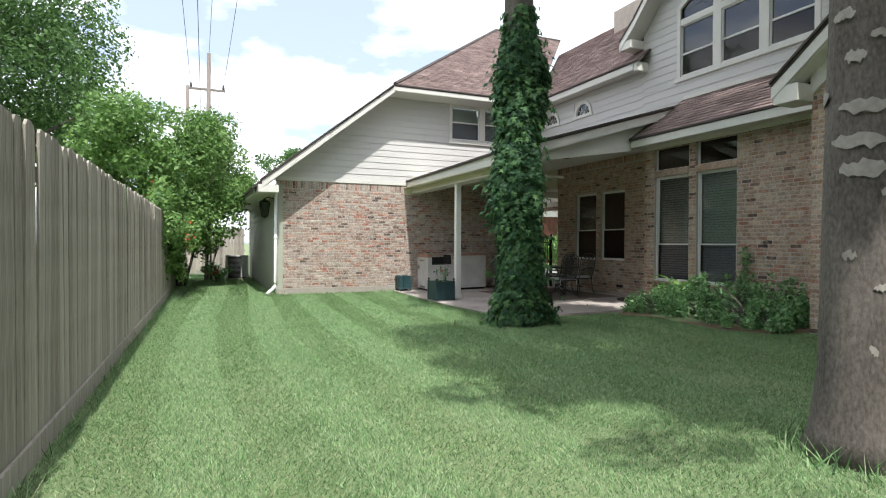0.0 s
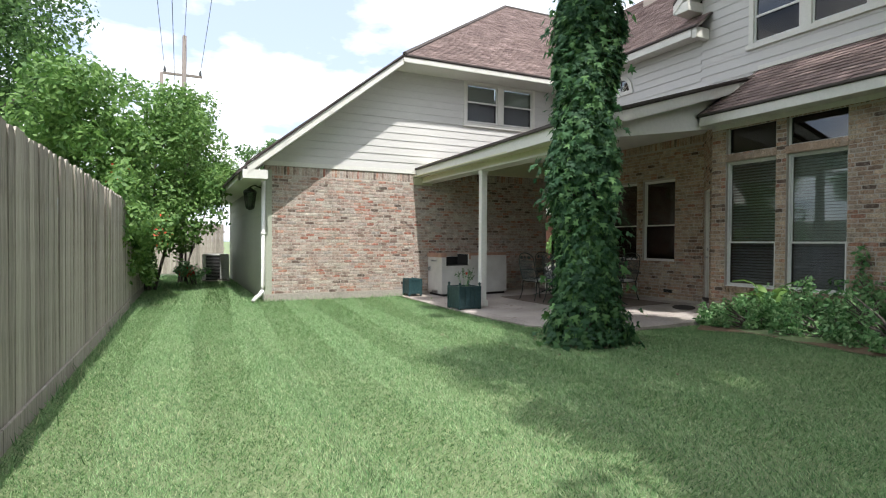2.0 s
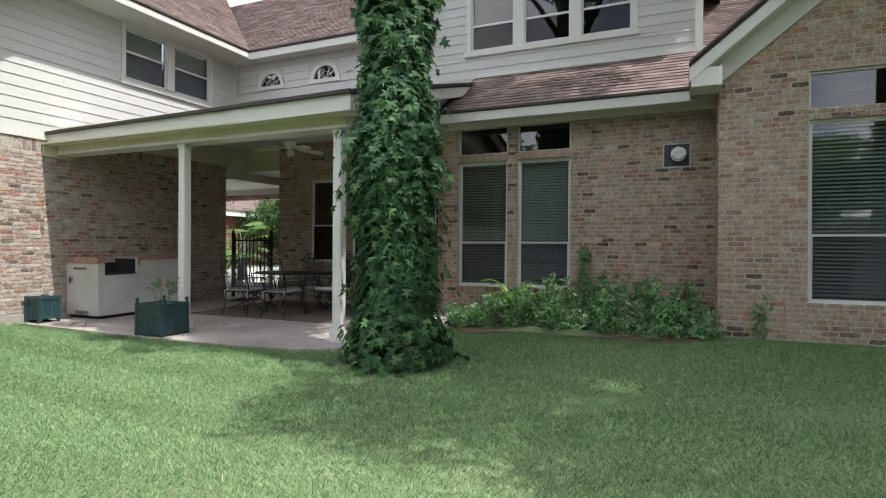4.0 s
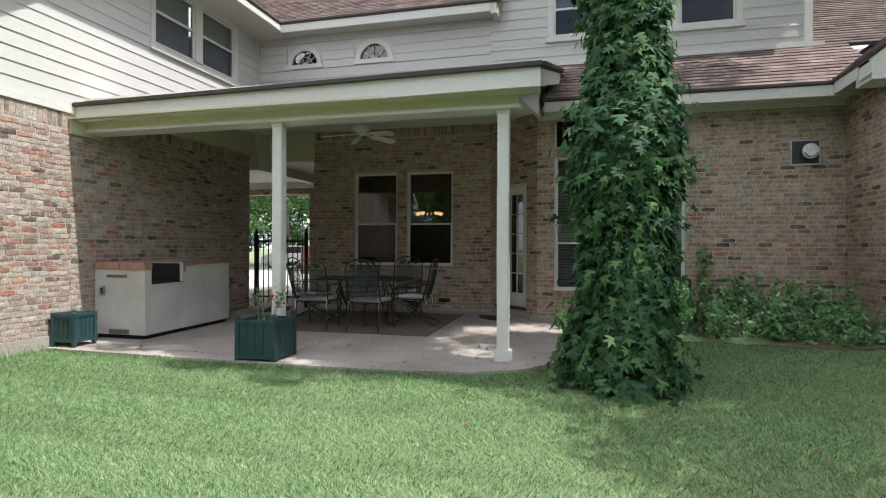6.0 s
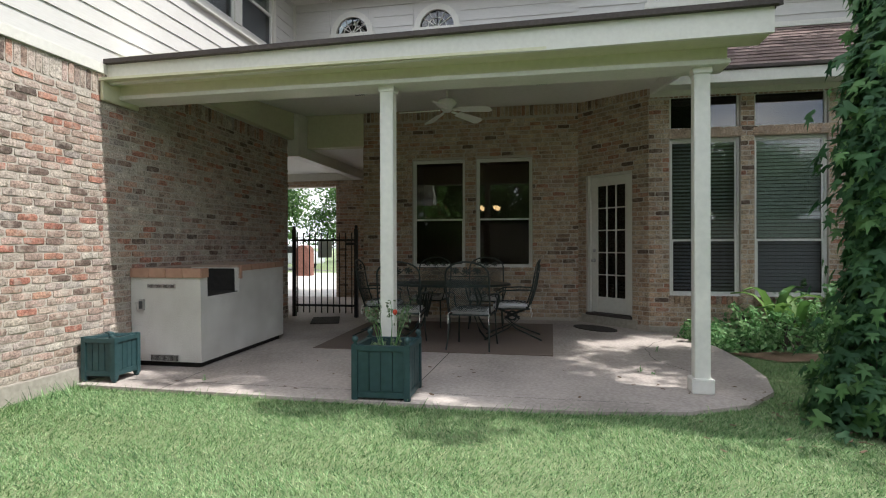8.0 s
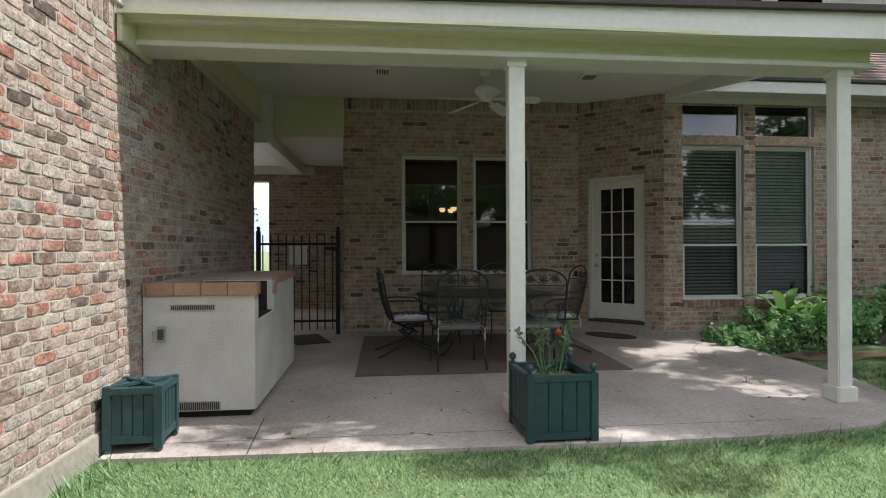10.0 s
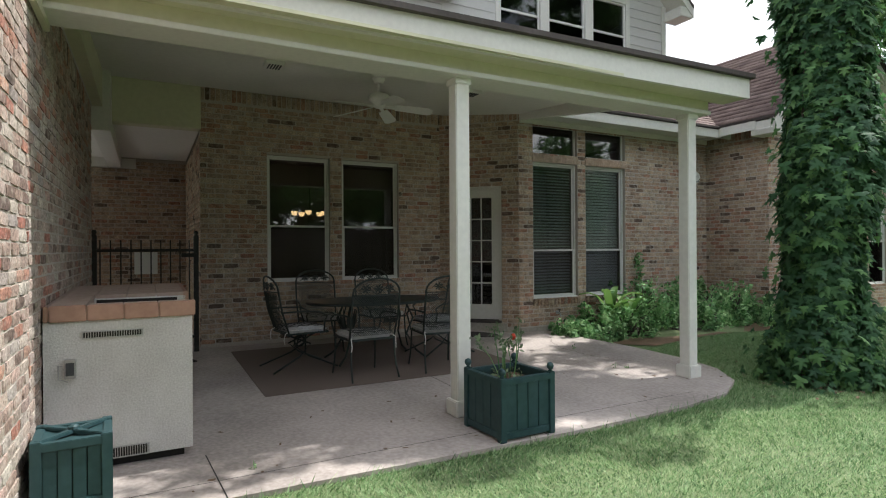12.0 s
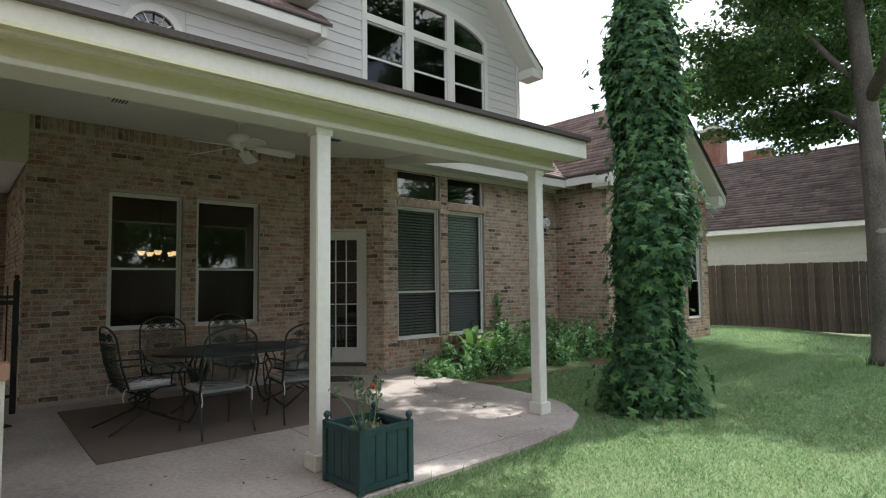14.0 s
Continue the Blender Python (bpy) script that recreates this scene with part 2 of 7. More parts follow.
GREYBOX = surf("grey equipment box", (0.035, 0.038, 0.042), (0.06, 0.065, 0.07), 30, 3, 0.6)
WHITE = surf("white plastic", (0.70, 0.70, 0.67), (0.78, 0.78, 0.75), 30, 3, 0.45, bumps=0.03)
BLADE = leaf_material("grass blades", (0.025, 0.08, 0.024), (0.62, 0.63, 0.40), 0.6, 0.42, [(0.30, (0.105, 0.23, 0.078)), (0.62, (0.245, 0.415, 0.175)), (0.90, (0.44, 0.62, 0.335))])
LEAF_DARK = leaf_material("vine leaves", (0.028, 0.09, 0.04), (0.15, 0.30, 0.10), 0.66, 0.45, [(0.6, (0.065, 0.165, 0.066))])
LEAF_SHRUB = leaf_material("bright shrub leaves", (0.07, 0.17, 0.04), (0.20, 0.34, 0.09), 0.6, 0.4)
LEAF_TREE = leaf_material("tree leaves", (0.035, 0.09, 0.028), (0.15, 0.27, 0.085), 0.62, 0.55)
LEAF_BED = leaf_material("bed plant leaves", (0.08, 0.21, 0.075), (0.36, 0.54, 0.27), 0.55, 0.45, [(0.5, (0.19, 0.38, 0.15))])
LEAF_ROSE = leaf_material("rose leaves", (0.10, 0.16, 0.09), (0.2, 0.27, 0.15), 0.5, 0.3)
FLOWER = leaf_material("red flowers", (0.55, 0.05, 0.02), (0.75, 0.12, 0.06), 0.6, 0.3)
WIRE = surf("dark cable", (0.03, 0.03, 0.03), (0.05, 0.05, 0.05), 20, 2, 0.7)
POLE = surf("grey utility pole wood", (0.13, 0.11, 0.10), (0.22, 0.19, 0.17), 15, 2, 0.9, stretch=(4, 4, 0.4))
# neighbour roof and siding: tree shade is put into these lowered colours
NB_ROOF = piece_ramp("shade-darkened neighbour shingles", [(0.0, (0.052, 0.040, 0.037)), (1.0, (0.095, 0.073, 0.067))], 0.95, 90, 0.3, 0.5)
NB_WALL = surf("cream neighbour siding", (0.38, 0.355, 0.31), (0.46, 0.43, 0.375), 12, 1, 0.7, pieces=0.06)
ASPHALT = surf("street asphalt", (0.10, 0.10, 0.10), (0.17, 0.165, 0.16), 60, 0.8, 0.95)
CARPAINT = surf("silver car paint", (0.50, 0.51, 0.53), (0.56, 0.57, 0.59), 20, 2, 0.3, 0.3, bumps=0)
MATT = surf("dark door mat", (0.03, 0.025, 0.022), (0.06, 0.05, 0.045), 120, 3, 0.98, bumps=0.6)


# ---- building helpers ----
def thing(name, x, y, z, label="", category="", group="", kind="", rz=0):
    ob = new(name)
    ob.matrix_basis = pose(x, y, z, 0, 0, rz)
    ob.empty_display_size = 0.2
    return tagged(ob, label, category, group, kind)


def to_mesh(name, bm, material, smooth=False):
    bmesh.ops.recalc_face_normals(bm, faces=bm.faces)
    me = bpy.data.meshes.new(name)
    bm.to_mesh(me)
    bm.free()
    me.materials.append(material)
    if smooth:
        me.polygons.foreach_set("use_smooth", [True] * len(me.polygons))
    return me


def part(name, bm, material, parent=None, label="", smooth=False):
    ob = new(name, to_mesh(name, bm, material, smooth))
    ob.parent = parent
    return tagged(ob, label)


def box(bm, x0, x1, y0, y1, z0, z1, bevel=0.0, m=None):
    r = bmesh.ops.create_cube(bm, size=1)
    vs = r["verts"]
    for v in vs:
        v.co = Vector((x0 + (v.co.x + 0.5) * (x1 - x0), y0 + (v.co.y + 0.5) * (y1 - y0), z0 + (v.co.z + 0.5) * (z1 - z0)))
    if bevel:
        es = list({e for v in vs for e in v.link_edges})
        r = bmesh.ops.bevel(bm, geom=es, offset=bevel, segments=2, affect="EDGES")
        vs = list({v for f in r["faces"] for v in f.verts} | {v for v in vs if v.is_valid})
    if m is not None:
        for v in vs:
            v.co = m @ v.co
    return bm


def boxes(*rows, bevel=0.0):
    bm = bmesh.new()
    for r in rows:
        box(bm, *r, bevel=bevel)
    return bm


def prism(bm, outline, lo, hi, axis):
    """A flat outline of (u, z), thick from lo to hi along axis 'x' or 'y'."""
    def at(u, z, w):
        return (w, u, z) if axis == "x" else (u, w, z)
    a = [bm.verts.new(at(u, z, lo)) for u, z in outline]
    b = [bm.verts.new(at(u, z, hi)) for u, z in outline]
    bm.faces.new(a)
    bm.faces.new(b[::-1])
    for k in range(len(a)):
        j = (k + 1) % len(a)
        bm.faces.new((a[k], b[k], b[j], a[j]))
    return bm


def tube(bm, points, radius, sides=8, close=False):
    pts = [Vector(p) for p in points]
    rad = radius if isinstance(radius, (list, tuple)) else [radius] * len(pts)
    rings, up = [], Vector((0.13, 0.31, 0.94))
    for k, p in enumerate(pts):
        d = (pts[min(k + 1, len(pts) - 1)] - pts[max(k - 1, 0)]).normalized()
        side = d.cross(up)
        if side.length < 0.05:
            side = d.cross(Vector((1, 0, 0)))
        side.normalize()
        other = d.cross(side)
        rings.append([bm.verts.new(p + float(rad[k]) * (side * math.cos(a) + other * math.sin(a))) for a in [2 * math.pi * s / sides for s in range(sides)]])
    for a, b in zip(rings, rings[1:]):
        for s in range(sides):
            j = (s + 1) % sides
            bm.faces.new((a[s], a[j], b[j], b[s]))
    bm.faces.new(rings[0][::-1])
    bm.faces.new(rings[-1])
    return bm


def lathe(bm, profile, sides=16, cx=0.0, cy=0.0):
    rings = [[bm.verts.new((cx + r * math.cos(2 * math.pi * s / sides), cy + r * math.sin(2 * math.pi * s / sides), z)) for s in range(sides)] for r, z in profile]
    for a, b in zip(rings, rings[1:]):
        for s in range(sides):
            j = (s + 1) % sides
            bm.faces.new((a[s], a[j], b[j], b[s]))
    bm.faces.new(rings[0][::-1])
    bm.faces.new(rings[-1])
    return bm


def raw_mesh(name, verts, faces, material):
    """One mesh from arrays: verts n x 3, faces m x k."""
    me = bpy.data.meshes.new(name)
    v, f = np.asarray(verts, np.float32), np.asarray(faces, np.int32)
    k = f.shape[1]
    me.vertices.add(len(v))
    me.vertices.foreach_set("co", v.ravel())
    me.loops.add(f.size)
    me.loops.foreach_set("vertex_index", f.ravel())
    me.polygons.add(len(f))
    me.polygons.foreach_set("loop_start", np.arange(0, f.size, k, dtype=np.int32))
    me.update(calc_edges=True)
    me.validate()
    me.materials.append(material)
    return me


def rects(u0, u1, z0, z1, holes):
    """The rectangle without its holes, as rectangles."""
    zs = sorted({z0, z1, *[min(max(z, z0), z1) for h in holes for z in h[2:]]})
    out = []
    for a, b in zip(zs, zs[1:]):
        if b - a < 1e-4:
            continue
        cuts = sorted((max(h[0], u0), min(h[1], u1)) for h in holes if h[2] < b - 1e-4 and h[3] > a + 1e-4 and h[1] > u0 and h[0] < u1)
        u = u0
        for c, d in cuts:
            if c > u + 1e-4:
                out.append((u, c, a, b))
            u = max(u, d)
        if u < u1 - 1e-4:
            out.append((u, u1, a, b))
    return out


def ground_z(x, y):
    """The lawn rises a little towards the bed and the wing."""
    def step(v, a, b):
        v = min(max((v - a) / (b - a), 0), 1)
        return v * v * (3 - 2 * v)
    return 0.16 * step(x, 4.6, 7.6) * (1 - step(y, 7.0, 9.0))


def slab_z(x):
    return 0.02 + 0.016 * max(0.0, x - 5.3)


# ---- brick walls ----
ROW, LENGTH, JOINT = 0.0685, 0.205, 0.0095
brick_rng = random.Random(5)


def brick_shape(rng):
    """A tumbled brick of unit length and height: a lumpy face towards -y with chipped, wavering edges."""
    j = lambda s: rng.uniform(-s, s)
    nx, nz, v, f = 5, 3, [], []
    tilt_x, tilt_z, skew = j(0.0022), j(0.0018), j(0.04)
    for i in range(nx):
        for k in range(nz):
            x, z = i / (nx - 1), k / (nz - 1)
            edge = i in (0, nx - 1) or k in (0, nz - 1)
            corner = i in (0, nx - 1) and k in (0, nz - 1)
            y = -0.0068 + tilt_x * (x - 0.5) * 2 + tilt_z * (z - 0.5) * 2 + j(0.0013)
            if edge:
                y += 0.0007 + rng.uniform(0, 0.0014)
            if corner:
                y += rng.uniform(0.0, 0.004)
            px = x + (0.022 if i == 0 else -0.022 if i == nx - 1 else 0) + j(0.014)
            pz = z + (0.03 if k == 0 else -0.03 if k == nz - 1 else 0) + (j(0.05) if edge else 0) + skew * (x - 0.5)
            if corner:
                px += (0.012 if i == 0 else -0.012) * rng.random() * 2
                pz += (0.05 if k == 0 else -0.05) * rng.random() * 2
            v.append((px, y, pz))
    for i in range(nx - 1):
        for k in range(nz - 1):
            a = i * nz + k
            f.append((a, a + nz, a + nz + 1, a + 1))
    ring = [i * nz for i in range(nx)] + [(nx - 1) * nz + k for k in range(1, nz)] + [i * nz + nz - 1 for i in range(nx - 2, -1, -1)] + [k for k in range(nz - 2, 0, -1)]
    base = len(v)
    for r in ring:
        x, y, z = v[r]
        v.append((min(max(0.5 + (x - 0.5) * 1.05, 0), 1), 0.01, min(max(0.5 + (z - 0.5) * 1.10, 0), 1)))
    n = len(ring)
    for k in range(n):
        m = (k + 1) % n
        f.append((ring[k], base + k, base + m, ring[m]))
    return v, f


BRICK_SHAPES = [brick_shape(brick_rng) for _ in range(16)]
BRICK_MESHES = {}


def brick_mesh(k, material):
    if (k, material.name) not in BRICK_MESHES:
        me = bpy.data.meshes.new("brick")
        me.from_pydata(*[list(a) for a in (BRICK_SHAPES[k][0], [], BRICK_SHAPES[k][1])])
        me.materials.append(material)
        me.polygons.foreach_set("use_smooth", [False] * len(me.polygons))
        BRICK_MESHES[(k, material.name)] = me
    return BRICK_MESHES[(k, material.name)]


BRICK_JOBS = []


def lay_bricks(wall, ox, oy, angle, u0, u1, z0, z1, holes=(), near=None, top=None, soldier=True, material=None):
    """Queue a face of bricks; u runs from (ox, oy) at that angle, the face looks to the right of u. near: the stretch of u whose bricks are single parts."""
    BRICK_JOBS.append((wall, ox, oy, angle, u0, u1, z0, z1, list(holes), near, top, soldier, material or BRICK))


def run_brick_job(wall, ox, oy, angle, u0, u1, z0, z1, holes, near, top, soldier, material):
    rng = random.Random(int(1000 * (ox + oy + u1)))
    m = pose(ox, oy, 0, 0, 0, angle)
    u0, u1 = u0 - 0.006, u1 + 0.006
    places = []
    zs = z1 - 0.205 if soldier else z1
    row, z = 0, z0
    while z + ROW * 0.6 < zs:
        h = min(ROW, zs - z)
        u = u0 - (LENGTH / 2 if row % 2 else 0) - rng.uniform(0, 0.02)
        while u < u1:
            n = LENGTH * rng.uniform(0.93, 1.07)
            a, b = max(u, u0), min(u + n, u1)
            for hl in holes:
                if hl[2] < z + h * 0.7 and hl[3] > z + h * 0.3:
                    if hl[0] <= a < hl[1]:
                        a = hl[1]
                    if hl[0] < b <= hl[1]:
                        b = hl[0]
                    if a < hl[0] and b > hl[1]:
                        b = hl[0]
            if b - a > 0.028 and (top is None or z + h < top((a + b) / 2)):
                places.append((a + JOINT / 2, b - JOINT / 2, z + JOINT / 2, z + h - JOINT / 2))
            u += n
        z += ROW
        row += 1
    if soldier:
        u = u0
        while u < u1 - 0.03:
            b = min(u + ROW, u1)
            places.append((u + 0.005, b - 0.005, zs + 0.005, z1 - 0.004))
            u += ROW
    rest_v, rest_f, single = [], [], 0
    for a, b, c, d in places:
        k = rng.randrange(16)
        push = rng.uniform(-0.002, 0.002) if rng.random() > 0.04 else rng.uniform(-0.006, 0.004)
        if near and near[0] <= (a + b) / 2 <= near[1] and near[2] <= (c + d) / 2 <= near[3] and single < 300:
            ob = new("brick", brick_mesh(k, material))
            ob.parent = wall
            ob.matrix_basis = m @ pose(a, push, c, 0, 0, 0) @ Matrix.Diagonal((b - a, 1, d - c, 1))
            single += 1
            continue
        base = len(rest_v)
        v, f = BRICK_SHAPES[k]
        for x, y, zz in v:
            rest_v.append(m @ Vector((a + x * (b - a), y + push, c + zz * (d - c))))
        rest_f += [[i + base for i in q] for q in f]
    if rest_v:
        joined = raw_mesh("brickwork", [tuple(v) for v in rest_v], rest_f, material)
        joined.polygons.foreach_set("use_smooth", [False] * len(joined.polygons))
        ob = new("brickwork", joined)
        ob.parent = wall
        tagged(ob, kind="stuff")


def wall(name, ox, oy, angle, length, z0, z1, thick, holes, material, label):
    """A wall with openings through it. Its face runs from (ox, oy) along angle and looks to the right of it."""
    bm = bmesh.new()
    m = pose(ox, oy, 0, 0, 0, angle)
    for a, b, c, d in rects(0, length, z0, z1, holes):
        box(bm, a, b, 0.0, thick, c, d, m=m)
    bmesh.ops.remove_doubles(bm, verts=bm.verts, dist=0.0001)
    ob = new(name, to_mesh(name, bm, material))
    return tagged(ob, label, "wall", kind="structure")


# the face of a wall at angle a looks towards (sin a, -cos a)
GY, RY, DX, WX, BX = 15.42, 15.42, 9.97, 9.05, 9.87     # garage, recess, patio wall, bay wall, upper wall
W_N, WING_X = 5.12, 7.8                                 # the wing's north and west faces
WING_S = 0.68

D_HOLES = [(12.41, 13.32, 0.95, 2.78), (11.29, 12.22, 0.95, 2.78)]
W_HOLES = [(8.40, 9.33, 0.60, 2.82), (7.30, 8.22, 0.60, 2.82), (8.40, 9.33, 2.95, 3.44), (7.30, 8.22, 2.95, 3.44)]

# walls that face -x run along -y: angle -90
garage_wall = wall("wall_garage", 1.9, GY, 0, 3.62, 0, 3.06, 0.2, [], MORTAR, "tumbled tan and pink brick garage wall")
lay_bricks(garage_wall, 1.9, GY, 0, 0, 3.62, 0.16, 3.05, near=(0.5, 2.6, 0.1, 2.0), material=BRICK_PALE)
recess_wall = wall("wall_recess", 5.52, RY, 0, 4.03, 0, 3.15, 0.2, [], MORTAR, "brick wall under the covered patio behind the grill island")
lay_bricks(recess_wall, 5.52, RY, 0, 0, 4.03, 0.1, 3.16, near=(0.0, 1.3, 1.1, 2.6), soldier=True, material=BRICK_PALE)
lay_bricks(recess_wall, 9.55, RY, 90, 0.0, 4.0, 0.05, 3.0, soldier=False)
patio_wall = wall("wall_patio", DX, 14.2, -90, 14.2 - 10.55, 0, 3.75, 0.2, [(14.2 - b, 14.2 - a, c, d) for a, b, c, d in D_HOLES], MORTAR, "tumbled brick house wall at the back of the patio")
lay_bricks(patio_wall, DX, 14.2, -90, 0, 14.2 - 10.55, 0.14, 3.66, [(14.2 - b, 14.2 - a, c, d) for a, b, c, d in D_HOLES], near=(1.0, 3.0, 0.0, 0.95))
lay_bricks(patio_wall, 13.0, 14.2, 180, 0, 3.03, 0.1, 3.0, soldier=False)
DIAG = math.hypot(DX - WX, 10.55 - 9.61)
DANG = math.degrees(math.atan2(9.61 - 10.55, WX - DX))
DOOR = (0.17, 1.03, 0.16, 2.44)
door_wall = wall("wall_door", DX, 10.55, DANG, DIAG, 0, 3.75, 0.2, [DOOR], MORTAR, "angled brick wall with the garden door")
lay_bricks(door_wall, DX, 10.55, DANG, 0, DIAG, 0.16, 3.66, [DOOR], near=(1.0, 1.35, 0.0, 3.6))
bay_wall = wall("wall_bay", WX, 9.61, -90, 9.61 - W_N, 0, 3.62, 0.2, [(9.61 - b, 9.61 - a, c, d) for a, b, c, d in W_HOLES], MORTAR, "tumbled brick wall with tall windows beside the bed")
lay_bricks(bay_wall, WX, 9.61, -90, 0, 9.61 - W_N, 0.16, 3.60, [(9.61 - b, 9.61 - a, c, d) for a, b, c, d in W_HOLES], near=(0.0, 2.6, 0.3, 1.9))
wing_north = wall("wall_wing_north", WX, W_N - 0.003, 180, WX - WING_X - 0.2, 0, 3.62, 0.2, [], MORTAR, "brick end wall of the side wing")
lay_bricks(wing_north, WX, W_N, 180, 0, WX - WING_X, 0.16, 3.6)
WING_HOLE = (1.0, 2.1, 0.62, 2.9)
WING_LEN = W_N - WING_S
wing_west = wall("wall_wing_west", WING_X, W_N, -90, WING_LEN, 0, 3.62, 0.2, [WING_HOLE, (1.0, 2.1, 3.02, 3.5), (3.35, 4.1, 0.62, 2.4)], MORTAR, "brick gable wall of the side wing")
GABLE = lambda u: 3.60 + 0.8 * min(u, WING_LEN - u)
lay_bricks(wing_west, WING_X, W_N, -90, 0, WING_LEN, 0.16, 5.6, [WING_HOLE, (1.0, 2.1, 3.02, 3.5), (3.35, 4.1, 0.62, 2.4)], near=(0.0, 1.0, 0.1, 2.6), top=GABLE, soldier=False)
wg = prism(bmesh.new(), [(W_N, 3.6), (W_N - WING_LEN / 2, 3.6 + 0.8 * WING_LEN / 2), (WING_S, 3.6)], WING_X + 0.001, WING_X + 0.2, "x")
part("gable", wg, MORTAR, wing_west)
wing_south = wall("wall_wing_south", WING_X, WING_S, 0, 8.0, 0, 3.62, 0.2, [], MORTAR, "brick south wall of the side wing")
lay_bricks(wing_south, WING_X, WING_S, 0, 0, 2.0, 0.16, 3.6)

# footing strips under the brick
for name, x0, x1, y0, y1, z1 in (("footing", 1.88, 5.5, GY - 0.03, GY + 0.05, 0.155), ("footing", WX - 0.035, WX + 0.05, W_N - 0.02, 9.6, 0.155),
                                 ("footing", WING_X - 0.035, WING_X + 0.05, WING_S, W_N, 0.155), ("footing", WING_X - 0.03, WX, W_N - 0.05, W_N + 0.035, 0.155)):
    tagged(part(name, boxes((x0, x1, y0, y1, -0.2, z1), bevel=0.006), PLINTH), "concrete footing below the brick wall", "footing", kind="structure")

# garage side wall, facing -x, boarded
side_wall = wall("wall_garage_side", 1.9, 24.0, -90, 8.6, 0, 2.95, 0.15, [], PALEWALL, "pale green boarded side wall of the garage")
for k in range(14):
    bm = boxes((1.885, 1.9, GY + 0.1, 24.0, 0.12 + 0.2 * k, 0.12 + 0.2 * k + 0.205))
    for v in bm.verts:
        if v.co.x < 1.89 and v.co.z < 0.2 + 0.2 * k:
            v.co.x -= 0.012
    part("board", bm, PALEWALL, side_wall)
tagged(part("trim_corner", boxes((1.86, 1.9, GY - 0.02, GY + 0.12, 0.05, 2.95), bevel=0.004), TRIM), "cream corner board of the garage", "trim", kind="structure")


# ---- siding ----
def boards(wall_ob, axis, at, u0, u1, z0, z1, holes, top=None, step=0.18):
    """Lapped boards on a wall that faces -axis at that coordinate."""
    z = z0
    while z < z1 - 0.02:
        zt = min(z + step + 0.012, z1)
        for a, b, c, d in rects(u0, u1, z, zt, holes):
            if d - c < 0.03:
                continue
            if top is not None:
                a = max(a, top(c)[0])
                b = min(b, top(c)[1])
                a2, b2 = max(a, top(d)[0]), min(b, top(d)[1])
            else:
                a2, b2 = a, b
            if b - a < 0.05 or b2 - a2 < 0.01:
                continue
            lo = at - 0.020 if c < z + 0.05 else at - 0.012
            bm = bmesh.new()
            q = [(a, c, lo), (b, c, lo), (b2, d, at - 0.006), (a2, d, at - 0.006)]
            bk = [(u, zz, at + 0.004) for u, zz, w in q]
            vs = [bm.verts.new((u, w, zz) if axis == "y" else (w, u, zz)) for u, zz, w in q + bk]
            for f in ((0, 1, 2, 3), (7, 6, 5, 4), (0, 4, 5, 1), (1, 5, 6, 2), (2, 6, 7, 3), (3, 7, 4, 0)):
                bm.faces.new([vs[k] for k in f])
            part("board", bm, SIDING, wall_ob)
        z += step


RAKE = 0.80                                            # the garage roof's slope
rake_z = lambda x: 2.93 + RAKE * (x - 1.55)
G_WIN = (6.98, 9.02, 4.52, 5.50)
gable_wall = new("wall_garage_upper")
tagged(gable_wall, "cream lapped siding on the upper garage wall", "wall", kind="structure")
bm = bmesh.new()
prism(bm, [(1.9, 3.06), (6.95, 3.06), (6.95, 5.62), (4.9, 5.62), (1.9, rake_z(1.9))], GY + 0.003, GY + 0.15, "y")
for a, b, c, d in rects(6.95, BX, 3.06, 5.62, [G_WIN]):
    box(bm, a, b, GY + 0.003, GY + 0.15, c, d)
part("sheathing", bm, SIDING, gable_wall)
boards(gable_wall, "y", GY + 0.003, 1.95, BX, 3.14, 5.60, [(G_WIN[0] - 0.09, G_WIN[1] + 0.09, G_WIN[2] - 0.13, G_WIN[3] + 0.1)],
       top=lambda z: (max(1.95, 1.55 + (z - 2.93) / RAKE), BX))
part("band", boxes((1.88, 5.6, GY - 0.03, GY + 0.02, 3.05, 3.15), bevel=0.004), TRIM, gable_wall)
part("corner_board", boxes((BX - 0.1, BX, GY - 0.022, GY, 4.4, 5.6)), TRIM, gable_wall)

upper_wall = new("wall_upper")
tagged(upper_wall, "cream lapped siding on the upper house wall", "wall", kind="structure")
GAB_C, GAB_H = 7.93, 2.62
gab_z = lambda y: 6.45 + 1.10 * (GAB_H - abs(y - GAB_C))
BIG = (6.42, 9.40, 5.12, 7.15)
ARCHES = [(14.36, 0.30), (12.86, 0.31)]
bm = bmesh.new()
box(bm, BX + 0.002, BX + 0.15, 10.55, GY, 4.3, 4.97)
for a, b, c, d in rects(10.55, GY, 4.97, 5.62, [(y - r, y + r, 4.97, 5.0 + r) for y, r in ARCHES]):
    box(bm, BX + 0.002, BX + 0.15, a, b, c, d)
for a, b, c, d in rects(GAB_C - GAB_H, 10.55, 4.3, 6.45, [BIG]):
    box(bm, BX + 0.002, BX + 0.15, a, b, c, d)
box(bm, BX + 0.002, BX + 0.15, GAB_C - GAB_H, BIG[0], 6.45, 6.5)
prism(bm, [(GAB_C - GAB_H, 6.45), (BIG[0], 6.45), (BIG[0], 7.15), (BIG[1], 7.15), (BIG[1], 6.45), (10.55, 6.45), (GAB_C, 6.45 + 1.1 * GAB_H)], BX + 0.002, BX + 0.15, "x")
part("sheathing", bm, SIDING, upper_wall)
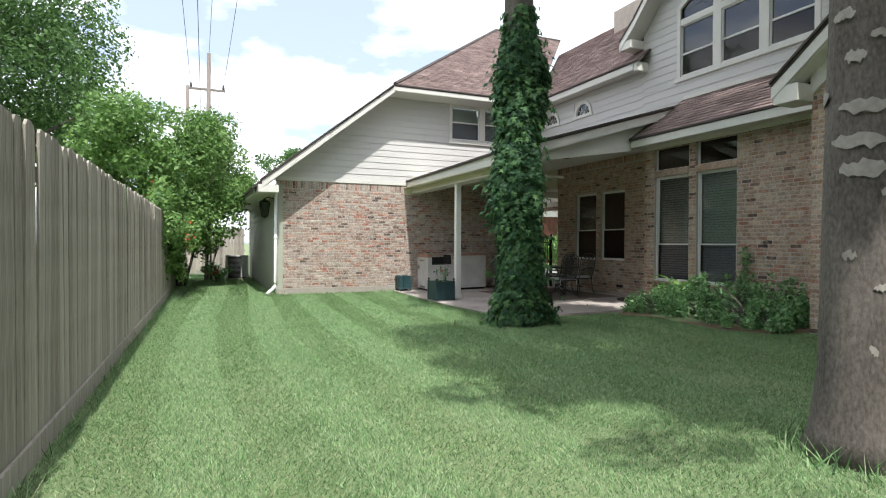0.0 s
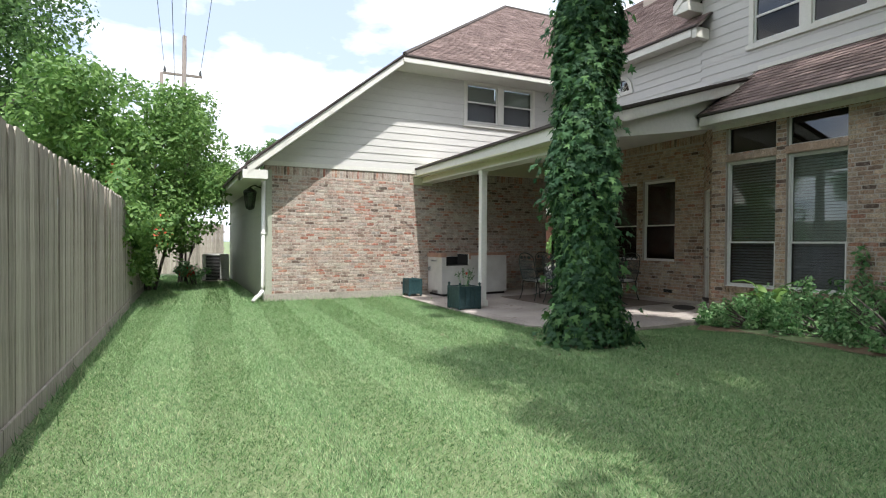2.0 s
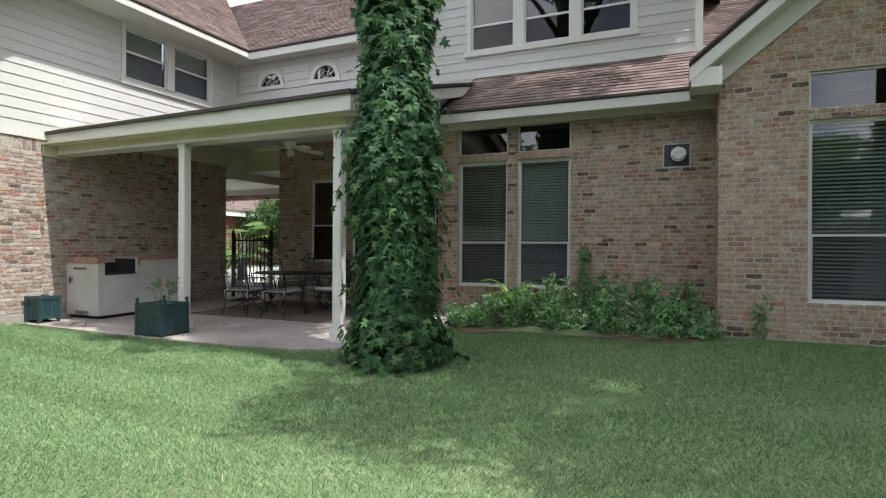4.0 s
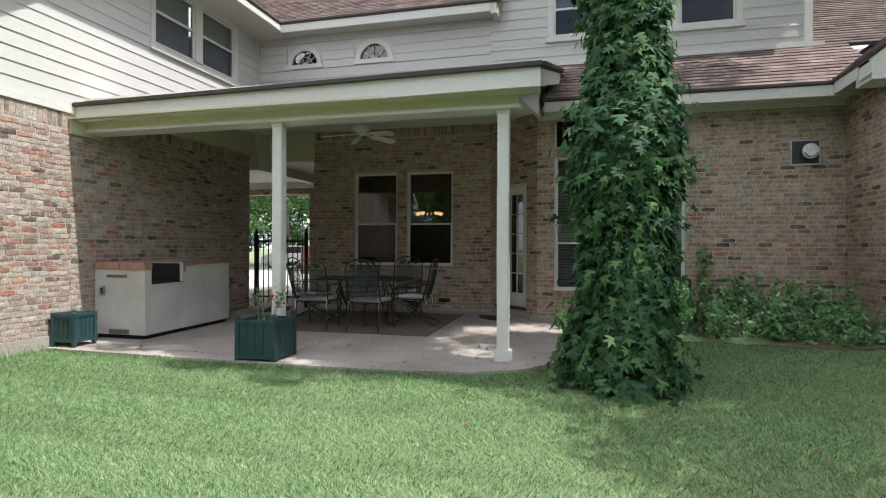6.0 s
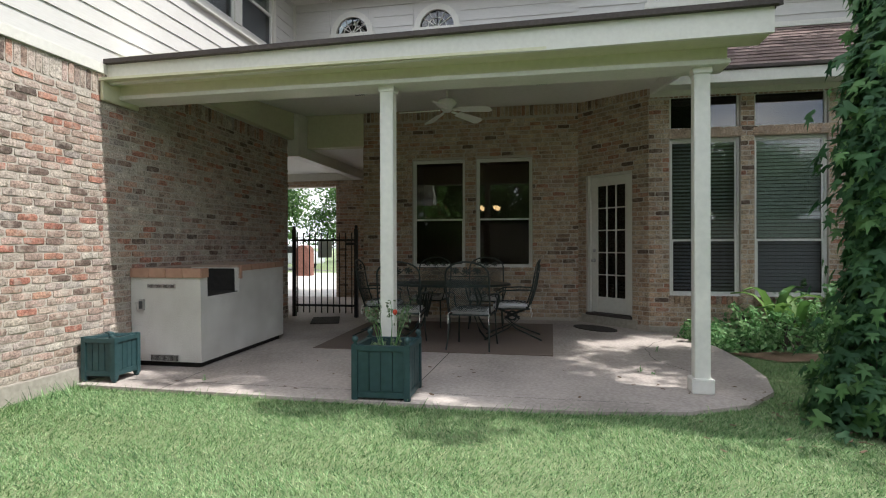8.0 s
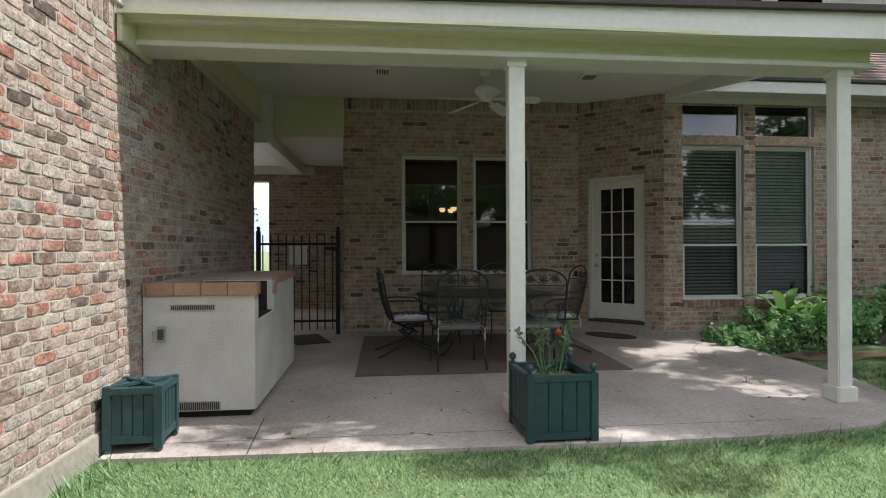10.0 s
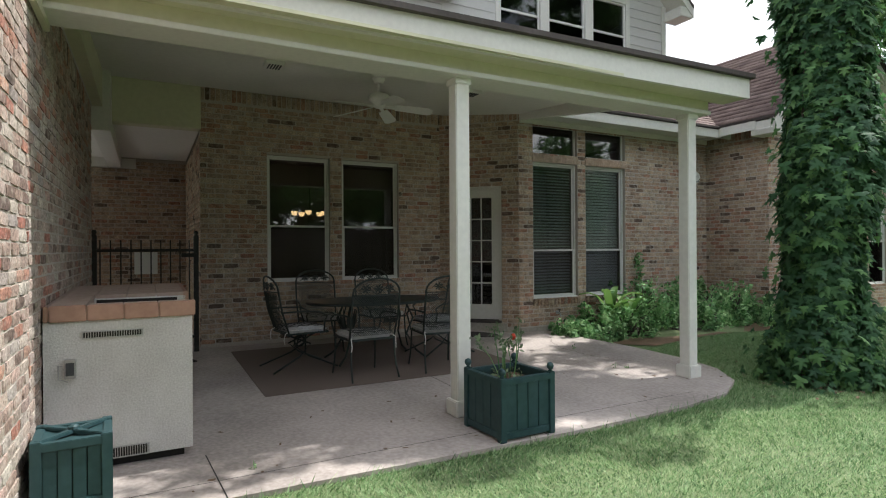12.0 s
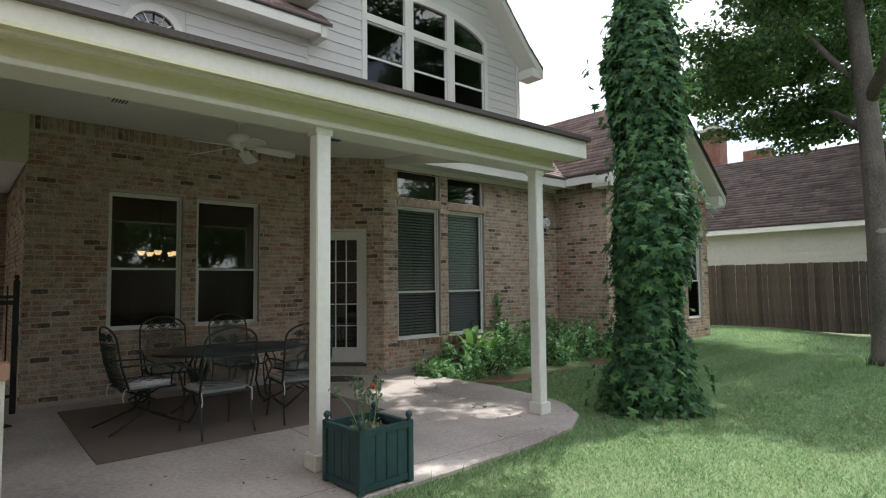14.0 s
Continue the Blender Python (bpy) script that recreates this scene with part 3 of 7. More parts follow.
boards(upper_wall, "x", BX, GAB_C - GAB_H, 10.55, 4.40, 9.2, [(BIG[0] - 0.1, BIG[1] + 0.1, BIG[2] - 0.12, BIG[3] + 0.1)],
       top=lambda z: (GAB_C - min(GAB_H, GAB_H - (z - 6.45) / 1.1), GAB_C + min(GAB_H, GAB_H - (z - 6.45) / 1.1)))
boards(upper_wall, "x", BX, 10.55, GY - 0.01, 4.34, 5.60, [(y - r - 0.1, y + r + 0.1, 4.90, 5.02 + r + 0.1) for y, r in ARCHES])
part("corner_board", boxes((BX - 0.03, BX - 0.004, GAB_C - GAB_H - 0.02, GAB_C - GAB_H + 0.1, 3.7, 6.4)), TRIM, upper_wall)

# closing walls behind, so that no light leaks through the house
for name, r in (("wall_back_east", (16.0, 16.2, WING_S, 14.2, 0, 6.4)), ("wall_back_north", (13.0, 16.0, 14.0, 14.2, 0, 6.4)), ("wall_garage_east", (9.35, 9.54, RY + 0.2, 24.0, 0, 5.6)),
                ("wall_garage_north", (1.9, 9.54, 24.0, 24.2, 0, 2.6)), ("wall_gable_south", (BX + 0.15, 16.0, GAB_C - GAB_H, GAB_C - GAB_H + 0.15, 3.6, 6.4)),
                ("wall_upper_north", (BX, 16.0, GY, GY + 0.15, 3.1, 5.62))):
    tagged(part(name, boxes(r), SIDING), "plain house wall", "wall", kind="structure")
tagged(part("floor_upper", boxes((BX + 0.15, 16.0, WING_S + 0.2, GY, 3.72, 3.84)), ROOM), "floor between the storeys", "floor", kind="structure")
tagged(part("wall_room", boxes((13.8, 14.0, 5.3, 14.0, 0, 3.7)), ROOM), "dim inner wall seen through the windows", "wall", kind="structure")
tagged(part("floor_room", boxes((DX + 0.2, 13.8, 5.3, 14.0, 0.05, 0.15)), ROOM), "dim inner floor seen through the windows", "floor", kind="structure")
tagged(part("wall_room_side", boxes((WX + 0.21, 13.8, 5.12, 5.3, 0, 3.7)), ROOM), "dim inner side wall", "wall", kind="structure")
tagged(part("wall_upper_room", boxes((13.0, 13.2, 5.5, 15.3, 3.84, 9.3)), ROOM), "dim upstairs inner wall", "wall", kind="structure")
tagged(part("wall_garage_room", boxes((6.0, 9.6, 17.6, 17.8, 3.9, 5.8)), ROOM), "dim inner wall behind the garage window", "wall", kind="structure")


# ---- roofs ----
def shingle_roof(roof, corners, row=0.145, tab=0.32, single=False, material=None):
    """Courses of shingles on the quad a (eave start), b (eave end), c (top end), d (top start); they are joined unless single."""
    material = material or SHINGLE
    a, b, c, d = [Vector(p) for p in corners]
    rng = random.Random(int(100 * abs(a.x + a.y + b.y)) + 3)
    up = ((d - a) + (c - b)).normalized()
    nrm = (b - a).cross(d - a).normalized()
    if nrm.z < 0:
        nrm = -nrm
    rows = max(1, round(max((d - a).length, (c - b).length) / row))
    verts, faces = [], []
    for r in range(rows):
        f0, f1 = r / rows, min(1.0, (r + 1.12) / rows)
        p0, p1, q0, q1 = a.lerp(d, f0), b.lerp(c, f0), a.lerp(d, f1), b.lerp(c, f1)
        n = max(1, round((p1 - p0).length / tab))
        cuts = [0.0] + sorted(min(max((k + rng.uniform(-0.22, 0.22) + 0.5 * (r % 2) - 0.25) / n, 0.004), 0.996) for k in range(1, n)) + [1.0]
        for s, e in zip(cuts, cuts[1:]):
            if e - s < 0.002:
                continue
            g = 0.004 / max((p1 - p0).length, 0.1)
            lift = rng.uniform(0.013, 0.024)
            low = [p0.lerp(p1, s + g), p0.lerp(p1, e - g)]
            high = [q0.lerp(q1, e), q0.lerp(q1, s)]
            q = [low[0] + nrm * lift, low[1] + nrm * lift, high[0] + nrm * 0.004, high[1] + nrm * 0.004, low[0], low[1]]
            i = len(verts)
            verts += [tuple(v) for v in q]
            faces += [(i, i + 1, i + 2, i + 3), (i + 4, i + 5, i + 1, i)]
    if single:
        for k in range(0, len(faces), 2):
            i = faces[k][0]
            me = bpy.data.meshes.new("shingle")
            me.from_pydata(verts[i:i + 6], [], [(0, 1, 2, 3), (4, 5, 1, 0)])
            me.materials.append(material)
            new("shingle", me).parent = roof
    else:
        ob = new("shingles", raw_mesh("shingles", verts, faces, material))
        ob.parent = roof
        tagged(ob, kind="stuff")


def deck(roof, corners, thick=0.05, material=None):
    a = [Vector(p) for p in corners]
    bm = bmesh.new()
    t = [bm.verts.new(p) for p in a]
    u = [bm.verts.new(p - Vector((0, 0, thick))) for p in a]
    bm.faces.new(t)
    bm.faces.new(u[::-1])
    for k in range(len(a)):
        j = (k + 1) % len(a)
        bm.faces.new((t[k], u[k], u[j], t[j]))
    part("deck", bm, material or DARK_EDGE, roof)


def beam_between(bm, p, q, width, height):
    """A squared bar whose top edge runs from p to q; width is level, across it."""
    p, q = Vector(p), Vector(q)
    d = (q - p)
    s = Vector((-d.y, d.x, 0)).normalized() * width / 2
    dn = Vector((0, 0, -height))
    vs = [bm.verts.new(v) for v in (p - s, p + s, p + s + dn, p - s + dn, q - s, q + s, q + s + dn, q - s + dn)]
    for f in ((0, 1, 2, 3), (7, 6, 5, 4), (0, 4, 5, 1), (1, 5, 6, 2), (2, 6, 7, 3), (3, 7, 4, 0)):
        bm.faces.new([vs[k] for k in f])
    return bm


EY, EZ = 14.68, 5.74                                    # garage eave
GEX = 1.45 + (EZ - 2.95) / RAKE                         # where rake meets eave
RIDGE = Vector((11.4, 20.7, 10.3))
roof_garage = thing("roof_garage", 5, 18, 5.7, "steep brown shingle roof over the garage", "roof", kind="structure")
roof_garage.matrix_basis = Matrix.Identity(4)
quad = [(GEX, EY, EZ), (9.5, EY, EZ), (14.6, 20.7, 10.3), tuple(RIDGE)]
deck(roof_garage, quad)
shingle_roof(roof_garage, quad)
quad = [(1.25, 24.5, 2.8), (1.25, EY + 0.2, 2.8), (GEX, EY + 0.02, EZ), (GEX + 0.1, 24.5, EZ)]
deck(roof_garage, quad)
shingle_roof(roof_garage, quad)
quad = [(GEX + 0.1, 24.5, EZ), (GEX, EY, EZ), tuple(RIDGE), (11.3, 24.5, 10.3)]
deck(roof_garage, quad)
shingle_roof(roof_garage, quad, row=0.3, tab=0.6)
ridge = bmesh.new()
tube(ridge, [(GEX, EY, EZ + 0.01), tuple(RIDGE + Vector((0, 0, 0.01)))], 0.06, 6)
tube(ridge, [tuple(RIDGE), (14.6, 20.7, 10.32)], 0.06, 6)
part("ridge_cap", ridge, DARK_EDGE, roof_garage)
# the rake board, its soffit and the eave fascia
bm = bmesh.new()
beam_between(bm, (1.45, EY + 0.05, 2.93), (GEX + 0.02, EY + 0.05, EZ - 0.02), 0.04, 0.165)
part("rake_board", bm, TRIM, roof_garage)
bm = prism(bmesh.new(), [(1.45, 2.93 - 0.19), (GEX, EZ - 0.22), (GEX, EZ - 0.19), (1.45, 2.93 - 0.16)], EY + 0.06, GY + 0.02, "y")
part("rake_soffit", bm, TRIM, roof_garage)
part("eave_fascia", boxes((GEX - 0.02, 9.5, EY + 0.01, EY + 0.05, EZ - 0.165, EZ - 0.025), bevel=0.004), TRIM, roof_garage)
part("eave_soffit", boxes((GEX, BX, EY + 0.05, GY + 0.02, EZ - 0.17, EZ - 0.14)), TRIM, roof_garage)
part("eave_return", boxes((1.36, 1.86, EY + 0.04, GY + 0.02, 2.66, 2.85), bevel=0.006), TRIM, roof_garage)
part("side_fascia", boxes((1.30, 1.34, GY, 24.4, 2.66, 2.8)), TRIM, roof_garage)
part("side_soffit", boxes((1.34, 1.9, GY, 24.4, 2.66, 2.69)), TRIM, roof_garage)
bm = bmesh.new()
beam_between(bm, (1.40, EY + 0.03, 2.975), (GEX, EY + 0.03, EZ + 0.03), 0.09, 0.04)
part("drip_edge", bm, DARK_EDGE, roof_garage)
part("drip_edge", boxes((GEX - 0.03, 9.5, EY - 0.015, EY + 0.05, EZ - 0.022, EZ + 0.012)), DARK_EDGE, roof_garage)

roof_main = new("roof_main")
tagged(roof_main, "brown shingle roof over the upper storey", "roof", kind="structure")
EX = 9.48
quad = [(EX, EY, EZ), (EX, 10.3, EZ), (14.0, 10.3, EZ + 0.8 * (14.0 - EX)), (14.0, 19.9, EZ + 0.8 * (14.0 - EX))]
deck(roof_main, quad)
shingle_roof(roof_main, quad)
part("eave_fascia", boxes((EX + 0.01, EX + 0.05, 10.5, EY + 0.01, EZ - 0.2, EZ - 0.025), bevel=0.004), TRIM, roof_main)
part("eave_soffit", boxes((EX + 0.05, BX + 0.02, 10.5, EY + 0.02, EZ - 0.17, EZ - 0.14)), TRIM, roof_main)
part("eave_end", boxes((EX + 0.02, BX, 10.38, 10.5, EZ - 0.24, EZ - 0.02), bevel=0.01), TRIM, roof_main)
part("drip_edge", boxes((EX - 0.015, EX + 0.05, 10.36, EY, EZ - 0.022, EZ + 0.012)), DARK_EDGE, roof_main)

# the gable over the big window, with a kick at its feet
roof_gable = new("roof_gable")
tagged(roof_gable, "steep brown shingle gable roof above the large window", "roof", kind="structure")
APEX = 6.45 + 1.1 * GAB_H + 0.12
GXF = 9.42
for s in (1, -1):
    foot, knee, top = (GAB_C + s * 2.98, 6.33), (GAB_C + s * 2.5, 6.74), (GAB_C, APEX)
    for (y0, z0), (y1, z1) in ((foot, knee), (knee, top)):
        quad = [(GXF, y0, z0), (16.0, y0, z0), (16.0, y1, z1), (GXF, y1, z1)]
        deck(roof_gable, quad)
        shingle_roof(roof_gable, quad, row=0.2, tab=0.4)
        bm = bmesh.new()
        beam_between(bm, (GXF + 0.03, y0, z0 - 0.03), (GXF + 0.03, y1, z1 - 0.03), 0.04, 0.2)
        part("rake_board", bm, TRIM, roof_gable)
        bm = prism(bmesh.new(), [(y0, z0 - 0.22), (y1, z1 - 0.22), (y1, z1 - 0.19), (y0, z0 - 0.19)], GXF + 0.05, BX + 0.02, "x")
        part("rake_soffit", bm, TRIM, roof_gable)
    y0, y1 = sorted((GAB_C + s * 2.60, GAB_C + s * 2.96))
    part("eave_return", boxes((GXF + 0.02, BX, y0, y1, 6.08, 6.28), bevel=0.008), TRIM, roof_gable)

# the shed roof over the bay
SX, SZ = 8.50, 3.63
shed_roof = new("roof_bay")
tagged(shed_roof, "reddish brown shingle roof over the window bay", "roof", kind="structure")
quad = [(SX, 9.46, SZ), (SX, W_N - 0.32, SZ), (BX, W_N - 0.32, 4.58), (BX, 9.27, 4.58)]
deck(shed_roof, quad, 0.04)
SHED_QUAD = quad
part("bay_fascia", boxes((SX + 0.01, SX + 0.05, W_N - 0.3, 9.46, SZ - 0.19, SZ - 0.03), bevel=0.004), TRIM, shed_roof)
part("bay_soffit", boxes((SX + 0.05, WX + 0.05, W_N, 9.5, SZ - 0.13, SZ - 0.10)), TRIM, shed_roof)
part("frieze", boxes((WX - 0.03, WX, W_N, 9.6, 3.42, 3.5)), TRIM, shed_roof)
bm = bmesh.new()
beam_between(bm, (SX - 0.01, 9.48, SZ + 0.02), (BX, 9.29, 4.60), 0.06, 0.05)
beam_between(bm, (SX - 0.005, 9.48, SZ + 0.015), (SX - 0.005, W_N - 0.3, SZ + 0.015), 0.04, 0.04)
part("drip_edge", bm, DARK_EDGE, shed_roof)
back_slope = [(BX, 5.31, 4.58), (BX, 2.9, 4.58), (12.6, 2.6, 6.47), (13.0, 5.31, 6.75)]
deck(shed_roof, back_slope, 0.04)
shingle_roof(shed_roof, back_slope)
part("flashing", boxes((BX - 0.035, BX - 0.02, W_N, 9.3, 4.58, 4.66)), TRIM, shed_roof)

# the wing's gable roof
wing_roof = new("roof_wing")
tagged(wing_roof, "brown shingle gable roof over the side wing", "roof", kind="structure")
WC, WXF = (W_N + WING_S) / 2, WING_X - 0.36
WAPEX = 5.32
for s in (1, -1):
    y0 = WC + s * (WING_LEN / 2 + 0.36)
    z0 = 3.66
    quad = [(WXF, y0, z0), (16.0, y0, z0), (16.0, WC, WAPEX + 0.42), (WXF, WC, WAPEX + 0.42)]
    deck(wing_roof, quad)
    shingle_roof(wing_roof, quad, row=0.16, tab=0.33)
    bm = bmesh.new()
    beam_between(bm, (WXF + 0.03, y0, z0 - 0.03), (WXF + 0.03, WC, WAPEX + 0.39), 0.04, 0.2)
    part("rake_board", bm, TRIM, wing_roof)
    bm = prism(bmesh.new(), [(y0, z0 - 0.24), (WC, WAPEX + 0.18), (WC, WAPEX + 0.21), (y0, z0 - 0.21)], WXF + 0.05, WING_X + 0.03, "x")
    part("rake_soffit", bm, TRIM, wing_roof)
    ws = (WAPEX + 0.42 - z0) / abs(WC - y0)
    bm = beam_between(bmesh.new(), (WING_X - 0.025, WC + s * WING_LEN / 2, z0 + ws * 0.36 - 0.2), (WING_X - 0.025, WC, WAPEX + 0.20), 0.035, 0.30)
    part("frieze", bm, TRIM, wing_roof)
    a, b = sorted((WC + s * (WING_LEN / 2 - 0.02), WC + s * (WING_LEN / 2 + 0.34)))
    part("eave_return", boxes((WXF + 0.02, WING_X + 0.1, a, b, 3.36, 3.6), bevel=0.008), TRIM, wing_roof)
    part("eave_fascia", boxes((WING_X, 9.0 if s > 0 else 16.0, y0 - 0.02 if s > 0 else y0, y0 if s > 0 else y0 + 0.02, 3.46, 3.62)), TRIM, wing_roof)
    bm = bmesh.new()
    beam_between(bm, (WXF, y0, z0 + 0.03), (WXF, WC, WAPEX + 0.45), 0.08, 0.04)
    part("drip_edge", bm, DARK_EDGE, wing_roof)

# ---- covered patio ----
PX, PAY, PBY = 5.84, 12.52, 9.70
porch = new("roof_porch")
tagged(porch, "low patio roof with a cream fascia and dark shingle edge", "roof", kind="structure")
F0, F1 = (5.42, 9.25, 3.20), (5.56, GY, 3.18)
quad = [(5.42, 9.25, 3.20), (5.56, GY - 0.02, 3.18), (BX - 0.03, GY - 0.02, 4.48), (BX - 0.03, 9.25, 4.48)]
deck(porch, quad, 0.05)
bm = bmesh.new()
beam_between(bm, (5.44, 9.26, 3.17), (5.58, GY - 0.02, 3.15), 0.04, 0.20)
part("fascia", bm, TRIM, porch)
bm = bmesh.new()
beam_between(bm, (5.40, 9.24, 3.215), (5.54, GY - 0.03, 3.195), 0.07, 0.045)
beam_between(bm, (5.40, 9.24, 3.215), (BX - 0.05, 9.24, 4.50), 0.07, 0.045)
part("drip_edge", bm, DARK_EDGE, porch)
bm = bmesh.new()
beam_between(bm, (5.44, 9.28, 3.17), (BX - 0.05, 9.28, 4.45), 0.04, 0.2)
part("rake_board", bm, TRIM, porch)
part("soffit", boxes((5.46, PX - 0.12, 9.28, GY - 0.02, 2.97, 2.995)), BEAM, porch)
part("beam", boxes((PX - 0.13, PX + 0.15, 9.52, RY, 2.845, 3.28), bevel=0.006), BEAM, porch)
part("beam_trim", boxes((PX - 0.145, PX + 0.165, 9.50, RY - 0.02, 2.832, 2.872), bevel=0.004), TRIM, porch)
part("beam_end", boxes((PX - 0.36, PX + 0.14, RY - 0.05, RY - 0.014, 2.78, 2.97), bevel=0.006), BEAM, porch)
gable_end = prism(bmesh.new(), [(PX + 0.1, 3.0), (PX + 0.1, 3.22), (9.8, 4.36), (9.8, 3.58)], 9.54, 9.6, "y")
part("end_panel", gable_end, CEILING, porch)
ceiling_patio = prism(bmesh.new(), [(PX, 3.30), (BX + 0.05, 3.62), (BX + 0.05, 3.66), (PX, 3.34)], 9.58, RY, "y")
tagged(part("ceiling_patio", ceiling_patio, CEILING), "painted board ceiling over the patio", "ceiling", kind="structure")
# the dropped header and the passage ceiling beside the garage
header = part("beam_passage", boxes((9.93, 10.12, 14.19, 15.30, 3.05, 3.66), bevel=0.004), BEAM)
tagged(header, "painted header over the passage to the gate", "beam", kind="structure")
part("header_band", boxes((9.905, 9.93, 14.19, 15.32, 3.05, 3.25), bevel=0.004), BEAM, header)
tagged(part("beam_cross", prism(bmesh.new(), [(PX + 0.15, 3.145), (9.56, 3.145), (9.56, 3.605), (6.6, 3.37), (PX + 0.15, 3.22)], RY - 0.12, RY - 0.014, "y"), BEAM), "painted trim board along the garage wall", "beam", kind="structure")
tagged(part("beam_side", boxes((9.56, 12.98, 15.22, 15.42, 2.86, 3.60), bevel=0.006), TRIM), "painted beam between patio and side passage", "beam", kind="structure")
tagged(part("ceiling_passage", boxes((10.12, 13.0, 14.2, 15.22, 3.05, 3.12)), CEILING), "painted ceiling inside the passage", "ceiling", kind="structure")
tagged(part("ceiling_carport", boxes((9.56, 13.3, 15.42, 21.0, 3.02, 3.08)), CEILING), "painted ceiling over the side driveway", "ceiling", kind="structure")
pier = wall("wall_passage", 13.0, 15.92, -90, 1.75, 0, 3.2, 0.25, [], MORTAR, "brick pier at the far side of the passage")
lay_bricks(pier, 13.0, 15.92, -90, 0, 1.75, 0.05, 3.02, soldier=False)
lintel = wall("wall_lintel", 13.0, 21.0, -90, 5.08, 2.72, 3.2, 0.25, [], MORTAR, "brick lintel over the passage opening")
lay_bricks(lintel, 13.0, 21.0, -90, 0, 5.08, 2.72, 3.02, soldier=False)
tagged(part("trim_passage", boxes((12.90, 12.98, 15.0, 21.0, 2.86, 3.02)), TRIM), "cream trim under the passage ceiling", "trim", kind="structure")


def porch_post(y):
    z = slab_z(PX)
    ob = thing("porch_post", PX, y, z, "square white-painted wooden post holding the patio roof", "post", "patio posts")
    part("shaft", boxes((-0.065, 0.065, -0.065, 0.065, 0.0, 2.87 - z), bevel=0.008), POST, ob)
    part("base", boxes((-0.092, 0.092, -0.092, 0.092, 0.0, 0.13), bevel=0.008), POST, ob)
    part("cap", boxes((-0.078, 0.078, -0.078, 0.078, 2.78 - z, 2.862 - z), bevel=0.006), POST, ob)


porch_post(PAY)
porch_post(PBY)

# ---- ground ----
bm = bmesh.new()
nx, ny, gx0, gx1, gy0, gy1 = 60, 90, -14.0, 16.0, -16.0, 29.0
grid = [[bm.verts.new((gx0 + (gx1 - gx0) * i / nx, gy0 + (gy1 - gy0) * j / ny, 0)) for j in range(ny + 1)] for i in range(nx + 1)]
for row_v in grid:
    for v in row_v:
        v.co.z = ground_z(v.co.x, v.co.y) - 0.012
for i in range(nx):
    for j in range(ny):
        bm.faces.new((grid[i][j], grid[i + 1][j], grid[i + 1][j + 1], grid[i][j + 1]))
far = [bm.verts.new(p) for p in ((-900, -900, -0.2), (900, -900, -0.2), (900, 900, -0.2), (-900, 900, -0.2))]
inner = [grid[0][0], grid[nx][0], grid[nx][ny], grid[0][ny]]
edges = [[grid[i][0] for i in range(nx + 1)], [grid[nx][j] for j in range(ny + 1)], [grid[i][ny] for i in range(nx, -1, -1)], [grid[0][j] for j in range(ny, -1, -1)]]
for k in range(4):
    e = edges[k]
    half = len(e) // 2
    for q in range(len(e) - 1):
        bm.faces.new((e[q + 1], e[q], far[k] if q < half else far[(k + 1) % 4]))
    bm.faces.new((e[half], far[k], far[(k + 1) % 4]))
tagged(part("ground", bm, SOIL), "mown green lawn ground", "ground", kind="structure")

# the patio slab, with a rounded corner and joints
out = [(5.12, 15.36), (5.08, 13.4), (5.06, 11.8), (5.10, 10.7), (5.22, 9.95), (5.50, 9.42), (5.95, 9.08), (6.5, 8.95), (7.3, 8.93), (8.2, 9.0), (9.0, 9.1), (9.02, 9.6), (DX - 0.02, 10.55), (DX - 0.02, 14.2), (13.0, 14.2), (13.0, 22.0), (9.57, 22.0), (9.57, RY - 0.03), (5.54, RY - 0.03), (5.5, GY - 0.04)]
bm = bmesh.new()
top_v = [bm.verts.new((x, y, slab_z(x))) for x, y in out]
low_v = [bm.verts.new((x, y, -0.15)) for x, y in out]
bm.faces.new(top_v)
for k in range(len(out)):
    j = (k + 1) % len(out)
    bm.faces.new((top_v[k], low_v[k], low_v[j], top_v[j]))
slab = tagged(part("floor", bm, SLAB), "weathered grey concrete patio slab", "floor", kind="structure")
bm = bmesh.new()
def joint(p, q, w=0.008):
    a, b = Vector((*p, slab_z(p[0]) + 0.0025)), Vector((*q, slab_z(q[0]) + 0.0025))
    s = Vector((-(b - a).y, (b - a).x, 0)).normalized() * w / 2
    bm.faces.new([bm.verts.new(v) for v in (a - s, b - s, b + s, a + s)])
joint((5.08, 12.2), (9.95, 12.1))
joint((5.1, 14.45), (5.85, 14.5))
joint((5.40, 10.2), (5.37, 15.3), 0.006)
crack_rng = random.Random(4)
last = Vector((6.6, 9.6))
for k in range(16):
    nxt = last + Vector((0.13, 0.10 - 0.016 * k)) + Vector((crack_rng.uniform(-0.02, 0.02), crack_rng.uniform(-0.04, 0.04)))
    joint(last, nxt, 0.006)
    last = nxt
part("joints", bm, DARK, slab)


# ---- windows and the door ----
WINDOW_COUNT = [0]


def frame_bars(u0, u1, z0, z1, w, y0, y1, bevel=0.004):
    return boxes((u0, u0 + w, y0, y1, z0, z1), (u1 - w, u1, y0, y1, z0, z1), (u0 + w, u1 - w, y0, y1, z0, z0 + w), (u0 + w, u1 - w, y0, y1, z1 - w, z1), bevel=bevel)


def pane(name, ob, u0, u1, z0, z1, y, material):
    p = part(name, boxes((u0, u1, y, y + 0.004, z0, z1)), material, ob)
    p.visible_shadow = False
    return p


